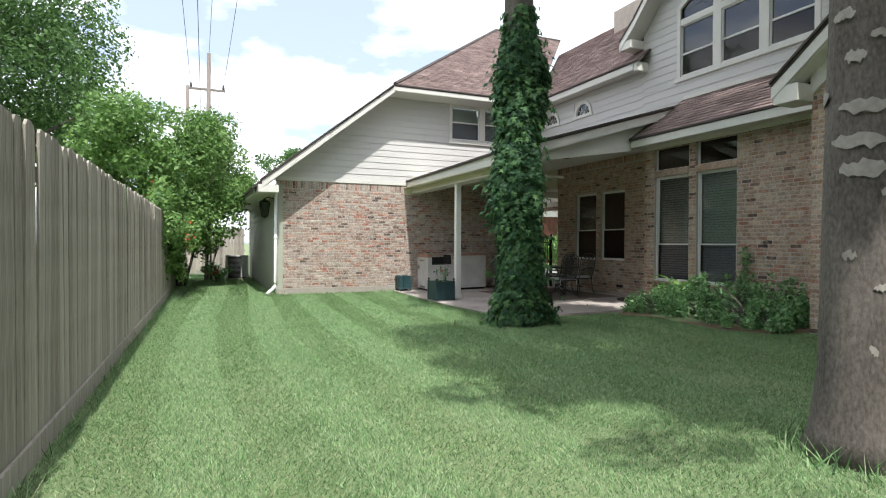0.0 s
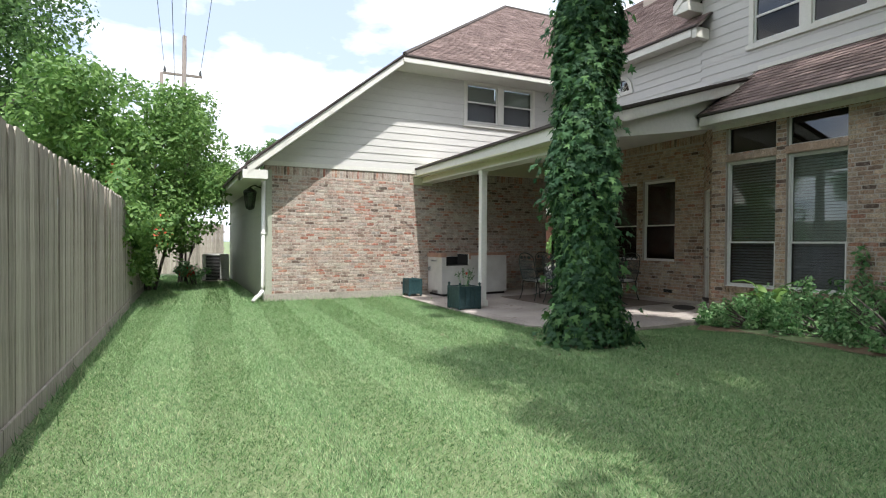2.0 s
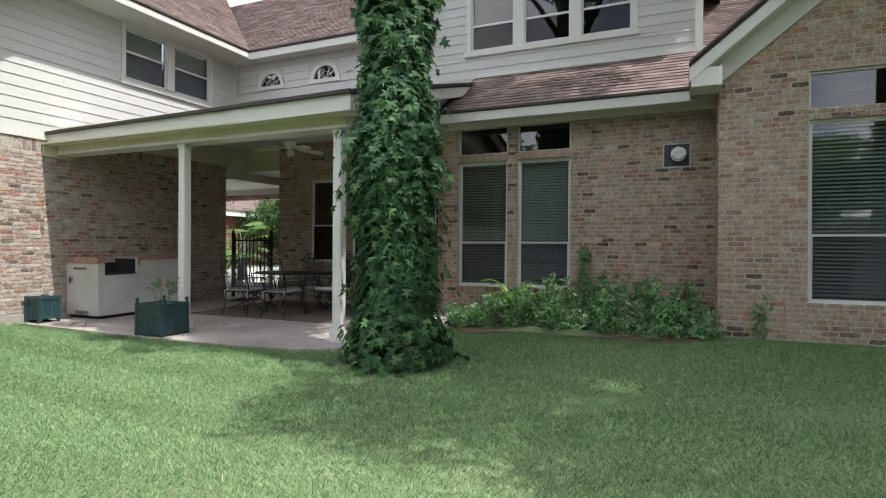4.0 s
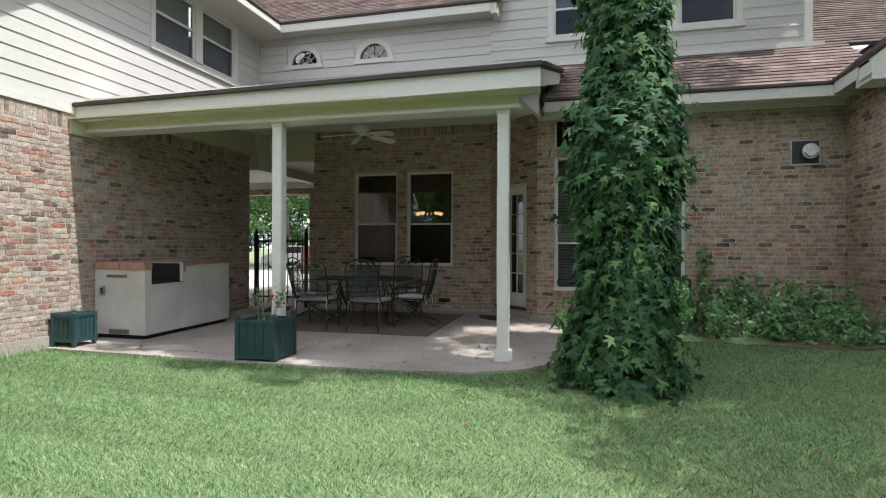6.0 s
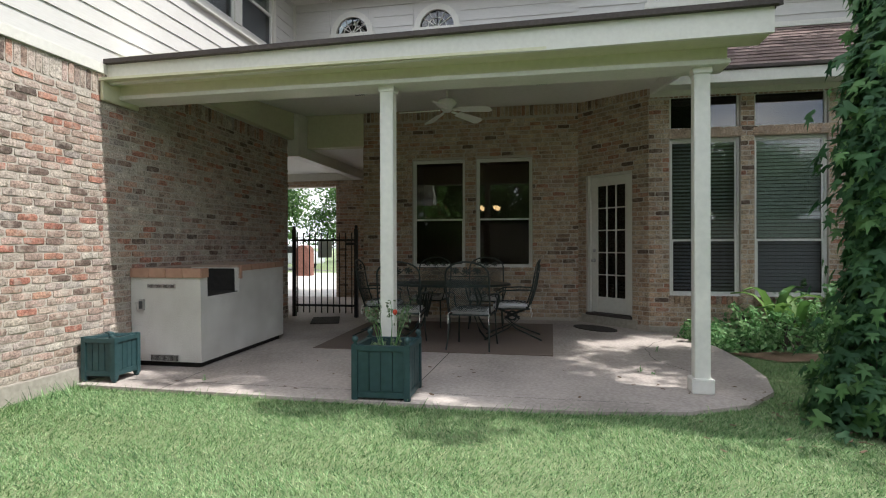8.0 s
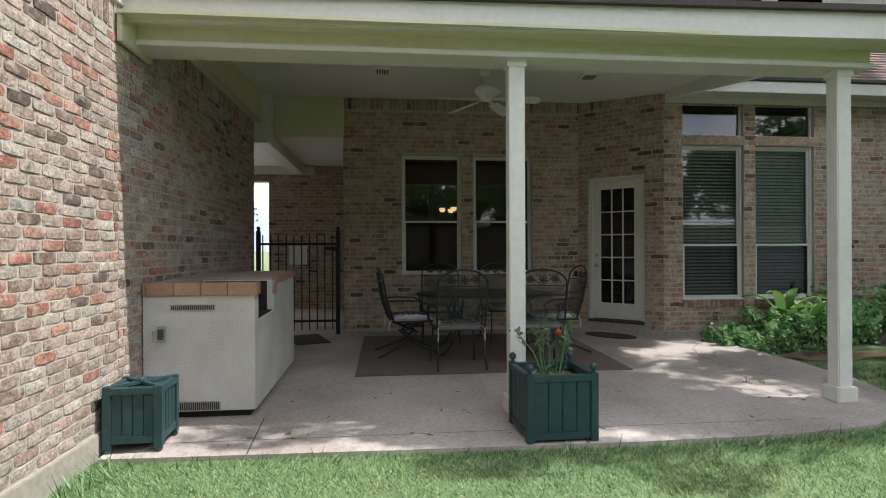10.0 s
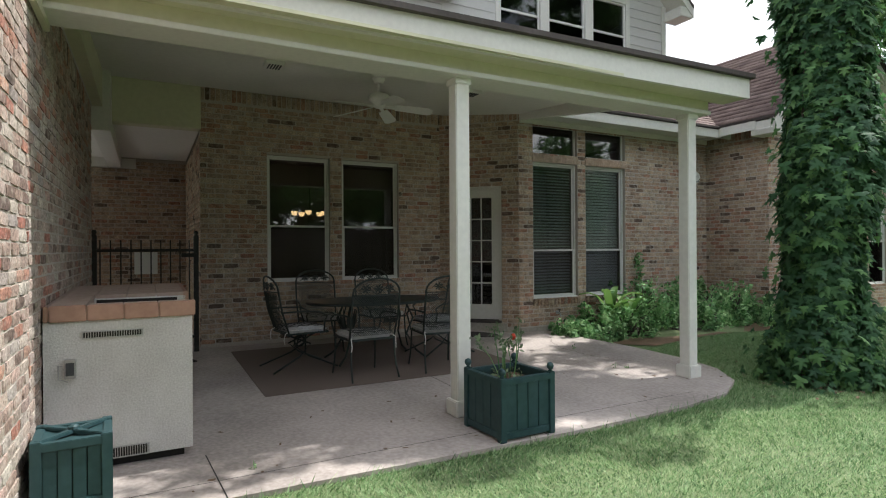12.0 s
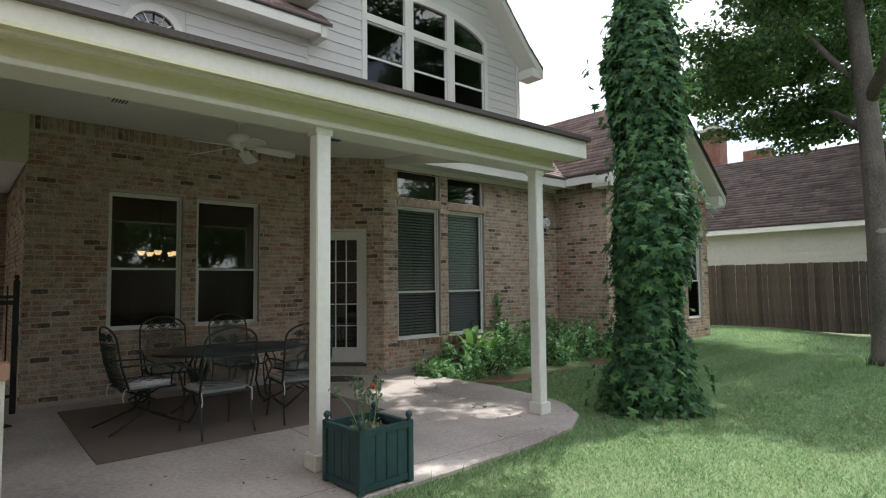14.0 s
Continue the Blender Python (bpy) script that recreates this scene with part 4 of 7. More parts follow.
def window(ox, oy, angle, u0, u1, z0, z1, label, double=True, blinds=0.0, lower=None, upper=None, rail=0.5, depth=0.055, sill=True, tilt=40):
    """A window in a wall that starts at (ox, oy); blinds: how far down slats hang, from 0 to 1."""
    WINDOW_COUNT[0] += 1
    ob = new("window_%d" % WINDOW_COUNT[0])
    ob.matrix_basis = pose(ox, oy, 0, 0, 0, angle) @ pose(u0, 0, z0)
    tagged(ob, label, "window", kind="structure")
    w, h = u1 - u0, z1 - z0
    part("window_frame", frame_bars(0, w, 0, h, 0.028, depth, depth + 0.07), ALU, ob)
    if double:
        zm = h * rail
        part("upper_sash", frame_bars(0.028, w - 0.028, zm - 0.012, h - 0.028, 0.024, depth + 0.035, depth + 0.06, 0.003), ALU, ob)
        part("lower_sash", frame_bars(0.028, w - 0.028, 0.028, zm + 0.022, 0.03, depth + 0.008, depth + 0.032, 0.003), ALU, ob)
        pane("pane", ob, 0.05, w - 0.05, zm, h - 0.05, depth + 0.046, upper or GLASS)
        pane("pane", ob, 0.055, w - 0.055, 0.055, zm, depth + 0.018, lower or SCREEN)
    else:
        pane("pane", ob, 0.026, w - 0.026, 0.026, h - 0.026, depth + 0.03, upper or GLASS)
    if sill:
        part("window_sill", boxes((0.0, w, 0.006, depth + 0.01, -0.012, 0.014), bevel=0.004), ALU, ob)
    if blinds:
        n = int(h * blinds / 0.05)
        me = None
        for k in range(n):
            if me is None:
                bm = bmesh.new()
                box(bm, 0.035, w - 0.035, -0.024, 0.024, -0.0013, 0.0013, m=pose(0, 0, 0, tilt))
                me = to_mesh("slat", bm, BLIND)
            s = new("slat", me)
            s.parent = ob
            s.matrix_basis = pose(0, depth + 0.11, h - 0.075 - 0.05 * k)
        part("head_rail", boxes((0.03, w - 0.03, depth + 0.095, depth + 0.15, h - 0.065, h - 0.03)), BLIND, ob)
        cords = bmesh.new()
        for u in (0.18, w - 0.18):
            tube(cords, [(u, depth + 0.10, h - 0.05), (u, depth + 0.10, h - 0.06 - 0.05 * n)], 0.002, 4)
        part("cord", cords, BLIND, ob)
    return ob


for a, b, c, d in D_HOLES:
    window(DX, 14.2, -90, 14.2 - b, 14.2 - a, c, d, "tall double-hung window with a dark screened lower sash", rail=0.44)
for k, (a, b, c, d) in enumerate(W_HOLES):
    if c < 1:
        window(WX, 9.61, -90, 9.61 - b, 9.61 - a, c, d, "tall window with half-closed white blinds beside the bed" if k else "tall window with open white blinds beside the bed", blinds=0.98, rail=0.35, lower=GREYSCREEN, upper=CLEAR, tilt=60 if k else 36)
    else:
        window(WX, 9.61, -90, 9.61 - b, 9.61 - a, c, d, "small transom window above a tall window", double=False)
window(WING_X, W_N, -90, 1.0, 2.1, 0.62, 2.9, "tall window with white blinds in the wing wall", blinds=0.98, rail=0.37, lower=GREYSCREEN, upper=CLEAR)
window(WING_X, W_N, -90, 1.0, 2.1, 3.02, 3.5, "transom window in the wing wall", double=False)
window(WING_X, W_N, -90, 3.35, 4.1, 0.62, 2.4, "narrow window in the wing wall")
# brick sills below the tall windows, a lintel bar between them and the transoms
for a, b in ((8.38, 9.35), (7.28, 8.24)):
    sill = thing("window_brick_sill", WX, (a + b) / 2, 0.5, "sloping row of brick-on-edge below a window", "window sill", "brick sills", kind="structure")
    k = a
    me = to_mesh("sill_brick", boxes((-0.045, 0.07, -0.031, 0.031, -0.055, 0.05), bevel=0.006), BRICK)
    while k < b - 0.03:
        s = new("sill_brick", me)
        s.parent = sill
        s.matrix_basis = pose(0.0, k + 0.034 - (a + b) / 2, 0.05, 0, -8, 0)
        k += 0.069
    tagged(part("trim_window", boxes((WX - 0.018, WX + 0.1, a, b, 2.825, 2.945), bevel=0.01), BRICK), "tan brick band between window and transom", "trim", kind="structure")

# the large upper window: three sashes with an arched light above
big = new("window_large")
big.matrix_basis = pose(BX, BIG[1], BIG[2], 0, 0, -90)
tagged(big, "large three-part upper window with an arched top light", "window", kind="structure")
bw = BIG[1] - BIG[0]
ARCH_TOP = lambda u: 1.42 + 0.52 * math.sqrt(max(0.0, 1 - ((u - bw / 2) / (bw / 2 + 0.12)) ** 2))
cols = [(0.0, 0.86), (1.06, 1.92), (2.12, 2.98)]
for a, b in cols:
    part("sash_frame", frame_bars(a, b, 0.0, 1.12, 0.03, 0.0, 0.06), ALU, big)
    part("meeting_rail", boxes((a + 0.03, b - 0.03, 0.005, 0.05, 0.46, 0.50)), ALU, big)
    pane("pane", big, a + 0.02, b - 0.02, 0.5, 1.1, 0.034, GLASS)
    pane("pane", big, a + 0.02, b - 0.02, 0.02, 0.48, 0.026, SCREEN)
    bm = bmesh.new()
    us = [a + (b - a) * k / 8 for k in range(9)]
    prism(bm, [(a, 1.26)] + [(b, 1.26)] + [(u, ARCH_TOP(u) - 0.1) for u in reversed(us)], 0.03, 0.034, "y")
    p = part("arched_pane", bm, GLASS, big)
    p.visible_shadow = False
for a, b in ((-0.1, 0.0), (0.86, 1.06), (1.92, 2.12), (2.98, 3.08)):
    part("mullion", boxes((a, b, -0.032, 0.06, -0.02, ARCH_TOP((a + b) / 2) - 0.02), bevel=0.004), TRIM, big)
part("cross_bar", boxes((0.0, 2.98, -0.028, 0.06, 1.12, 1.26), bevel=0.004), TRIM, big)
part("window_sill", boxes((-0.14, 3.12, -0.06, 0.06, -0.12, -0.02), bevel=0.006), TRIM, big)
bm = bmesh.new()
us = [-0.1 + (bw + 0.2) * k / 24 for k in range(25)]
low = [(u, ARCH_TOP(u) - 0.11) for u in us]
for (u, z), (v, y) in zip(low, low[1:]):
    prism(bm, [(u, z), (v, y), (v, y + 0.13), (u, z + 0.13)], -0.03, 0.06, "y")
part("arch_trim", bm, TRIM, big)
bm = bmesh.new()
for (u, z), (v, y) in zip(low, low[1:]):
    if max(z, y) + 0.1 < BIG[3] - BIG[2] + 0.05:
        prism(bm, [(u, z + 0.1), (v, y + 0.1), (v, 2.16), (u, 2.16)], -0.012, 0.05, "y")
part("spandrel", bm, SIDING, big)

# the garage window pair
gw = new("window_garage")
gw.matrix_basis = pose(G_WIN[0], GY, G_WIN[2])
tagged(gw, "pair of double-hung windows with closed pale blinds in cream siding", "window", kind="structure")
gwid, ghei = G_WIN[1] - G_WIN[0], G_WIN[3] - G_WIN[2]
for a, b in ((0.0, 0.93), (1.11, gwid)):
    part("sash_frame", frame_bars(a, b, 0, ghei, 0.03, 0.0, 0.06), ALU, gw)
    part("meeting_rail", boxes((a + 0.03, b - 0.03, 0.0, 0.05, 0.50, 0.54)), ALU, gw)
    pane("pane", gw, a + 0.02, b - 0.02, 0.52, ghei - 0.02, 0.03, CLEAR)
    pane("pane", gw, a + 0.02, b - 0.02, 0.02, 0.52, 0.026, GREYSCREEN)
    part("blind", boxes((a + 0.04, b - 0.04, 0.09, 0.1, 0.03, ghei - 0.03)), BLIND, gw)
part("mullion", boxes((0.93, 1.11, -0.03, 0.06, 0, ghei)), TRIM, gw)
part("casing", boxes((-0.09, 0, -0.032, 0.06, -0.04, ghei + 0.09), (gwid, gwid + 0.09, -0.032, 0.06, -0.04, ghei + 0.09), (0, gwid, -0.032, 0.06, ghei, ghei + 0.09), bevel=0.004), TRIM, gw)
part("window_sill", boxes((-0.12, gwid + 0.12, -0.06, 0.06, -0.13, -0.04), bevel=0.006), TRIM, gw)


def arch_window(y, r):
    ob = new("window_arch")
    ob.matrix_basis = pose(BX, y, 5.0, 0, 0, -90)
    tagged(ob, "small half-round window with white lattice bars", "window", "arched windows", kind="structure")
    def ring(r0, r1, y0, y1):
        bm = bmesh.new()
        for k in range(16):
            a, b = math.pi * k / 16, math.pi * (k + 1) / 16
            prism(bm, [(r0 * math.cos(a), r0 * math.sin(a)), (r1 * math.cos(a), r1 * math.sin(a)), (r1 * math.cos(b), r1 * math.sin(b)), (r0 * math.cos(b), r0 * math.sin(b))], y0, y1, "y")
        return bm
    part("casing", ring(r - 0.02, r + 0.075, -0.035, 0.03), TRIM, ob)
    part("window_sill", boxes((-r - 0.11, r + 0.11, -0.045, 0.03, -0.09, 0.0), bevel=0.005), TRIM, ob)
    bm = prism(bmesh.new(), [(r * math.cos(math.pi * k / 16), r * math.sin(math.pi * k / 16)) for k in range(17)], 0.02, 0.024, "y")
    part("pane", bm, GLASS, ob)
    bm = prism(bmesh.new(), [((r + 0.05) * math.cos(math.pi * k / 16), (r + 0.05) * math.sin(math.pi * k / 16)) for k in range(17)], 0.3, 0.31, "y")
    part("backing", bm, DARK, ob)
    bars = ring(r * 0.5, r * 0.5 + 0.012, 0.0, 0.016)
    for s in (1, -1):
        for a0, off in ((35, 0.0), (62, 0.0), (90, 0.0)):
            a = math.radians(a0 if s > 0 else 180 - a0)
            box(bars, 0.0, r, 0.0, 0.016, -0.006, 0.006, m=pose(0, 0, 0, 0, -math.degrees(a), 0))
    part("lattice", bars, TRIM, ob)
    # siding closes the corners of the square opening
    bm = bmesh.new()
    arc = [((r + 0.01) * math.cos(math.pi * k / 16), (r + 0.01) * math.sin(math.pi * k / 16)) for k in range(17)]
    for (u, z), (v, w) in zip(arc, arc[1:]):
        prism(bm, [(u, z), (v, w), (v, r + 0.12), (u, r + 0.12)], -0.006, 0.05, "y")
    part("spandrel", bm, SIDING, ob)


for y, r in ARCHES:
    arch_window(y, r)

door = new("door_1")
door.matrix_basis = pose(DX, 10.55, 0, 0, 0, DANG) @ pose(DOOR[0], 0, DOOR[2])
tagged(door, "cream garden door with fifteen glass panes", "door", kind="structure")
dw, dh = DOOR[1] - DOOR[0], DOOR[3] - DOOR[2]
part("door_frame", boxes((0, 0.05, 0.03, 0.12, 0.1, dh), (dw - 0.05, dw, 0.03, 0.12, 0.1, dh), (0.05, dw - 0.05, 0.03, 0.12, dh - 0.05, dh), bevel=0.004), TRIM, door)
part("threshold", boxes((0.0, dw, -0.03, 0.15, 0.06, 0.1), bevel=0.004), DARK_EDGE, door)
part("step", boxes((-0.1, dw + 0.1, -0.02, 0.15, -0.1, 0.06), bevel=0.006), PLINTH, door)
l0, l1, lz0, lz1 = 0.05, dw - 0.05, 0.11, dh - 0.055
leaf = part("door_leaf", boxes((l0, l0 + 0.12, 0.06, 0.1, lz0, lz1), (l1 - 0.12, l1, 0.06, 0.1, lz0, lz1), (l0 + 0.12, l1 - 0.12, 0.06, 0.1, lz0, lz0 + 0.24), (l0 + 0.12, l1 - 0.12, 0.06, 0.1, lz1 - 0.14, lz1), bevel=0.004), TRIM, door)
gx, gz0, gz1 = (l1 - l0 - 0.24) / 3, lz0 + 0.24, lz1 - 0.14
gh = (gz1 - gz0) / 5
bm = bmesh.new()
for k in (1, 2):
    box(bm, l0 + 0.12 + gx * k - 0.009, l0 + 0.12 + gx * k + 0.009, 0.064, 0.096, gz0, gz1)
for k in range(1, 5):
    box(bm, l0 + 0.12, l1 - 0.12, 0.066, 0.094, gz0 + gh * k - 0.009, gz0 + gh * k + 0.009)
part("glazing_bars", bm, TRIM, leaf)
for i in range(3):
    for j in range(5):
        pane("pane", leaf, l0 + 0.12 + gx * i, l0 + 0.12 + gx * (i + 1), gz0 + gh * j, gz0 + gh * (j + 1), 0.079, GLASS)
for name, z in (("door_knob", 0.92), ("deadbolt", 1.08)):
    bm = lathe(bmesh.new(), [(0.03, 0.0), (0.03, 0.008), (0.012, 0.012), (0.012, 0.03), (0.026, 0.04), (0.028, 0.055), (0.015, 0.066)] if name == "door_knob" else [(0.03, 0.0), (0.028, 0.015), (0.016, 0.02)], 12)
    bm.transform(pose(l0 + 0.06, 0.06, z, 90))
    part(name, bm, STEEL, leaf, smooth=True)

# the lit chandelier in the dining room
ch = thing("chandelier", 11.72, 12.26, 1.9, "lit five-lamp chandelier hanging in the dining room", "chandelier")
bm = tube(bmesh.new(), [(0, 0, 1.78), (0, 0, 0.1)], 0.012, 6)
lathe(bm, [(0.02, 0.0), (0.05, 0.05), (0.03, 0.16), (0.015, 0.3)], 10)
part("stem", bm, DARK_EDGE, ch)
SHADEGLOW = glow_material("lamp shade glow", (1.0, 0.60, 0.28), 2.6)
for k in range(5):
    a = 2 * math.pi * k / 5 + 0.3
    c, s = math.cos(a), math.sin(a)
    part("arm", tube(bmesh.new(), [(0, 0, 0.08), (0.12 * c, 0.12 * s, 0.02), (0.24 * c, 0.24 * s, 0.05), (0.27 * c, 0.27 * s, 0.13)], 0.008, 6), DARK_EDGE, ch)
    part("shade", lathe(bmesh.new(), [(0.03, 0.13), (0.05, 0.16), (0.06, 0.20)], 12, 0.27 * c, 0.27 * s), SHADEGLOW, ch, "glowing amber glass shade", smooth=True)


# ---- fences ----
def fence(name, p, q, z0, z1, material, label, face, kick=True):
    """Upright planks with clipped tops from p to q; face: to which side of p-q the planks show (+1: the right)."""
    p, q = Vector(p), Vector(q)
    d = q - p
    ang = math.degrees(math.atan2(d.y, d.x))
    ob = thing(name, p.x, p.y, 0, label, "fence", kind="structure", rz=ang)
    n = int(d.length / 0.145)
    rng = random.Random(n)
    shapes = []
    for k in range(5):
        w = rng.uniform(0.1375, 0.1405)
        c = rng.uniform(0.018, 0.03)
        out = [(0, z0), (w, z0), (w, z1 - c * 1.2), (w - c, z1 + rng.uniform(-0.006, 0.006)), (c, z1 + rng.uniform(-0.006, 0.006)), (0, z1 - c * 1.2)]
        shapes.append(to_mesh("plank", prism(bmesh.new(), out, -0.009, 0.009, "y"), material))
    for k in range(n):
        b = new("plank", shapes[rng.randrange(5)])
        b.parent = ob
        b.matrix_basis = pose(k * 0.145, -face * (0.018 + 0.001 * (k % 2)) + rng.uniform(-0.001, 0.001), rng.uniform(-0.008, 0.008), rng.uniform(-0.5, 0.5), rng.uniform(-0.12, 0.12), rng.uniform(-0.25, 0.25))
    for z in (z0 + 0.3, (z0 + z1) / 2, z1 - 0.3):
        part("rail", boxes((0, d.length, face * 0.0, face * 0.04, z - 0.04, z + 0.04) if face > 0 else (0, d.length, -0.04, 0.0, z - 0.04, z + 0.04)), material, ob)
    if kick:
        x = 0.0
        while x < d.length:
            w = min(2.4, d.length - x)
            part("kick_board", boxes((x + 0.003, x + w - 0.003, -0.055 if face > 0 else 0.03, -0.03 if face > 0 else 0.055, -0.05, z0 + 0.06), bevel=0.004), material, ob)
            x += w
    return ob


fence("fence_side", (-1.14, -2.8), (-0.62, 24.0), 0.08, 2.13, FENCE, "weathered grey wooden plank fence along the lawn", 1)
fence("fence_back", (-1.2, -2.85), (16.0, -2.85), 0.1, 1.98, FENCE_BROWN, "brown weathered plank fence at the back of the yard", -1, kick=False)
fence("fence_far", (-0.6, 26.5), (1.9, 26.5), 0.05, 2.0, FENCE, "grey plank fence beyond the side passage", 1, kick=False)


# ---- foliage ----
def leaf_cloud(rng, centres, count, size, droop=0.0, flat=0.4):
    """Leaves on and in clumps: centres rows of x, y, z, rx, ry, rz. Returns verts and faces of folded two-triangle leaves."""
    c = np.asarray(centres, float)
    vol = (c[:, 3] * c[:, 4] * c[:, 5]) ** 0.66
    pick = rng.choice(len(c), count, p=vol / vol.sum())
    d = rng.normal(size=(count, 3))
    d /= np.linalg.norm(d, axis=1)[:, None]
    r = rng.uniform(0.55, 1.05, count) ** 0.6 * (1 + 0.16 * rng.normal(size=count))
    pos = c[pick, :3] + d * r[:, None] * c[pick, 3:]
    nrm = d * 0.7 + rng.normal(size=(count, 3)) * 0.6 + np.array([0, 0, flat])
    nrm /= np.linalg.norm(nrm, axis=1)[:, None]
    ax = np.cross(nrm, rng.normal(size=(count, 3)))
    ax[:, 2] -= droop
    ax -= nrm * (ax * nrm).sum(1)[:, None]
    ax /= np.linalg.norm(ax, axis=1)[:, None] + 1e-9
    side = np.cross(nrm, ax)
    s = size * rng.uniform(0.6, 1.35, count)[:, None]
    a, b = pos - ax * s * 0.5, pos + ax * s * 0.5
    l, rr = pos - side * s * 0.27 + nrm * s * 0.07, pos + side * s * 0.27 + nrm * s * 0.07
    v = np.stack([a, l, b, rr], 1).reshape(-1, 3)
    i = np.arange(count)[:, None] * 4
    f = np.concatenate([i + np.array([0, 1, 2]), i + np.array([0, 2, 3])], 0)
    f = np.stack([np.concatenate([i + np.array([0, 1, 2])], 1), np.concatenate([i + np.array([0, 2, 3])], 1)], 1).reshape(-1, 3)
    return v, f


def clumps(rng, cx, cy, cz, rx, ry, rz, n, small=0.38):
    out = []
    for k in range(n):
        d = rng.normal(size=3)
        d /= np.linalg.norm(d)
        q = rng.uniform(0.35, 1.0)
        s = small * rng.uniform(0.6, 1.25)
        out.append((cx + d[0] * rx * q, cy + d[1] * ry * q, cz + d[2] * rz * q, rx * s, ry * s, rz * s * 0.8))
    return out


def trunk_mesh(base, points, radii, rng, sides=12):
    """A tapered trunk with a flared, uneven foot."""
    bm = bmesh.new()
    tube(bm, points, radii, sides)
    for v in bm.verts:
        k = 1 + 0.05 * noise.noise(v.co * 2.3) + 0.04 * noise.noise(v.co * 7)
        c = Vector((points[0][0], points[0][1], v.co.z))
        v.co.x, v.co.y = c.x + (v.co.x - c.x) * k, c.y + (v.co.y - c.y) * k
    return bm


def tree(name, x, y, label, trunk, limbs, crowns, leaves, size, material, seed, bark=None, droop=0.2, category="tree", z=None):
    rng = np.random.default_rng(seed)
    z = ground_z(x, y) - 0.03 if z is None else z
    ob = thing(name, x, y, z, label, category)
    if trunk:
        part("trunk", trunk_mesh((0, 0, 0), [p[:3] for p in trunk], [p[3] for p in trunk], rng), bark or BARK, ob, smooth=True)
    for lb in limbs:
        part("limb", tube(bmesh.new(), [p[:3] for p in lb], [p[3] for p in lb], 7), bark or BARK, ob, smooth=True)
    v, f = leaf_cloud(rng, crowns, leaves, size, droop)
    c = new("crown", raw_mesh("crown", v, f, material))
    c.parent = ob
    tagged(c, kind="stuff")
    return ob


rg = np.random.default_rng(11)
# the tree at the start of the walk, its crown above the lawn
# the high clumps are out of view, placed to cast the lawn's dappled shade
near_crown = clumps(rg, 0.7, -0.9, 8.0, 3.0, 3.1, 2.1, 60, 0.24) + clumps(rg, 1.6, 1.3, 8.2, 2.2, 1.7, 1.5, 30, 0.26) + clumps(rg, 2.0, -1.2, 5.7, 2.2, 1.8, 1.0, 30, 0.30) + clumps(rg, 2.4, 0.4, 6.0, 1.6, 1.6, 1.0, 20, 0.30) + clumps(rg, 1.3, -3.6, 8.6, 2.4, 1.5, 1.4, 34, 0.26)
near_crown += clumps(np.random.default_rng(17), -0.9, -3.4, 9.0, 1.9, 1.6, 1.2, 30, 0.26) + clumps(np.random.default_rng(18), 1.4, -1.5, 4.95, 1.6, 0.9, 0.65, 26, 0.30) + clumps(np.random.default_rng(19), 2.9, -1.6, 6.6, 1.3, 0.9, 1.3, 22, 0.30)
near_tree = tree("shade_tree", 3.98, 2.30, "tall shade tree with grey patchy bark on the lawn",
     [(0, 0, 0, 0.35), (0, 0, 0.18, 0.28), (0.0, 0, 0.6, 0.235), (0.02, 0.02, 1.6, 0.21), (0.06, 0.03, 3.0, 0.19), (0.10, 0.02, 4.4, 0.175), (0.2, 0.1, 6.5, 0.15), (0.3, 0.3, 8.6, 0.06)],
     [[(0.1, 0.02, 4.2, 0.08), (0.9, -0.9, 5.0, 0.05), (1.8, -1.6, 5.5, 0.02)], [(0.12, 0.03, 4.7, 0.12), (-0.8, 0.8, 6.2, 0.08), (-2.2, 1.8, 7.6, 0.03)], [(0.15, 0.03, 5.0, 0.07), (0.9, 0.2, 6.2, 0.045), (1.9, 0.5, 7.2, 0.02)]],
     near_crown, 84000, 0.115, LEAF_TREE, 21)
bm = bmesh.new()
pr = random.Random(9)
for k, (deg, z, w, h) in enumerate([(215, 2.30, 0.15, 0.045), (205, 2.08, 0.16, 0.05), (212, 1.90, 0.13, 0.06), (200, 2.62, 0.06, 0.04), (235, 2.75, 0.05, 0.03), (195, 1.35, 0.04, 0.03), (240, 1.15, 0.05, 0.02), (225, 0.75, 0.04, 0.03), (250, 1.75, 0.05, 0.03), (180, 2.9, 0.07, 0.04), (220, 0.45, 0.05, 0.025), (330, 2.0, 0.12, 0.05), (120, 2.4, 0.12, 0.05)]):
    bm = bmesh.new()
    r0 = 0.232 - 0.0135 * z + 0.012
    cols = []
    for q in range(11):
        t = -1 + 2 * q / 10
        ang = math.radians(deg) + w * t / r0
        hh = h * math.sqrt(max(0.04, 1 - t * t)) * pr.uniform(0.7, 1.25)
        mid = z + pr.uniform(-0.012, 0.012)
        c, sn = 0.016 * z + r0 * math.cos(ang), 0.01 * z + r0 * math.sin(ang)
        cols.append((bm.verts.new((c, sn, mid - hh)), bm.verts.new((c, sn, mid + hh))))
    for p, q in zip(cols, cols[1:]):
        bm.faces.new((p[0], q[0], q[1], p[1]))
    part("lichen_patch", bm, LICHEN, near_tree, "pale lichen patch")

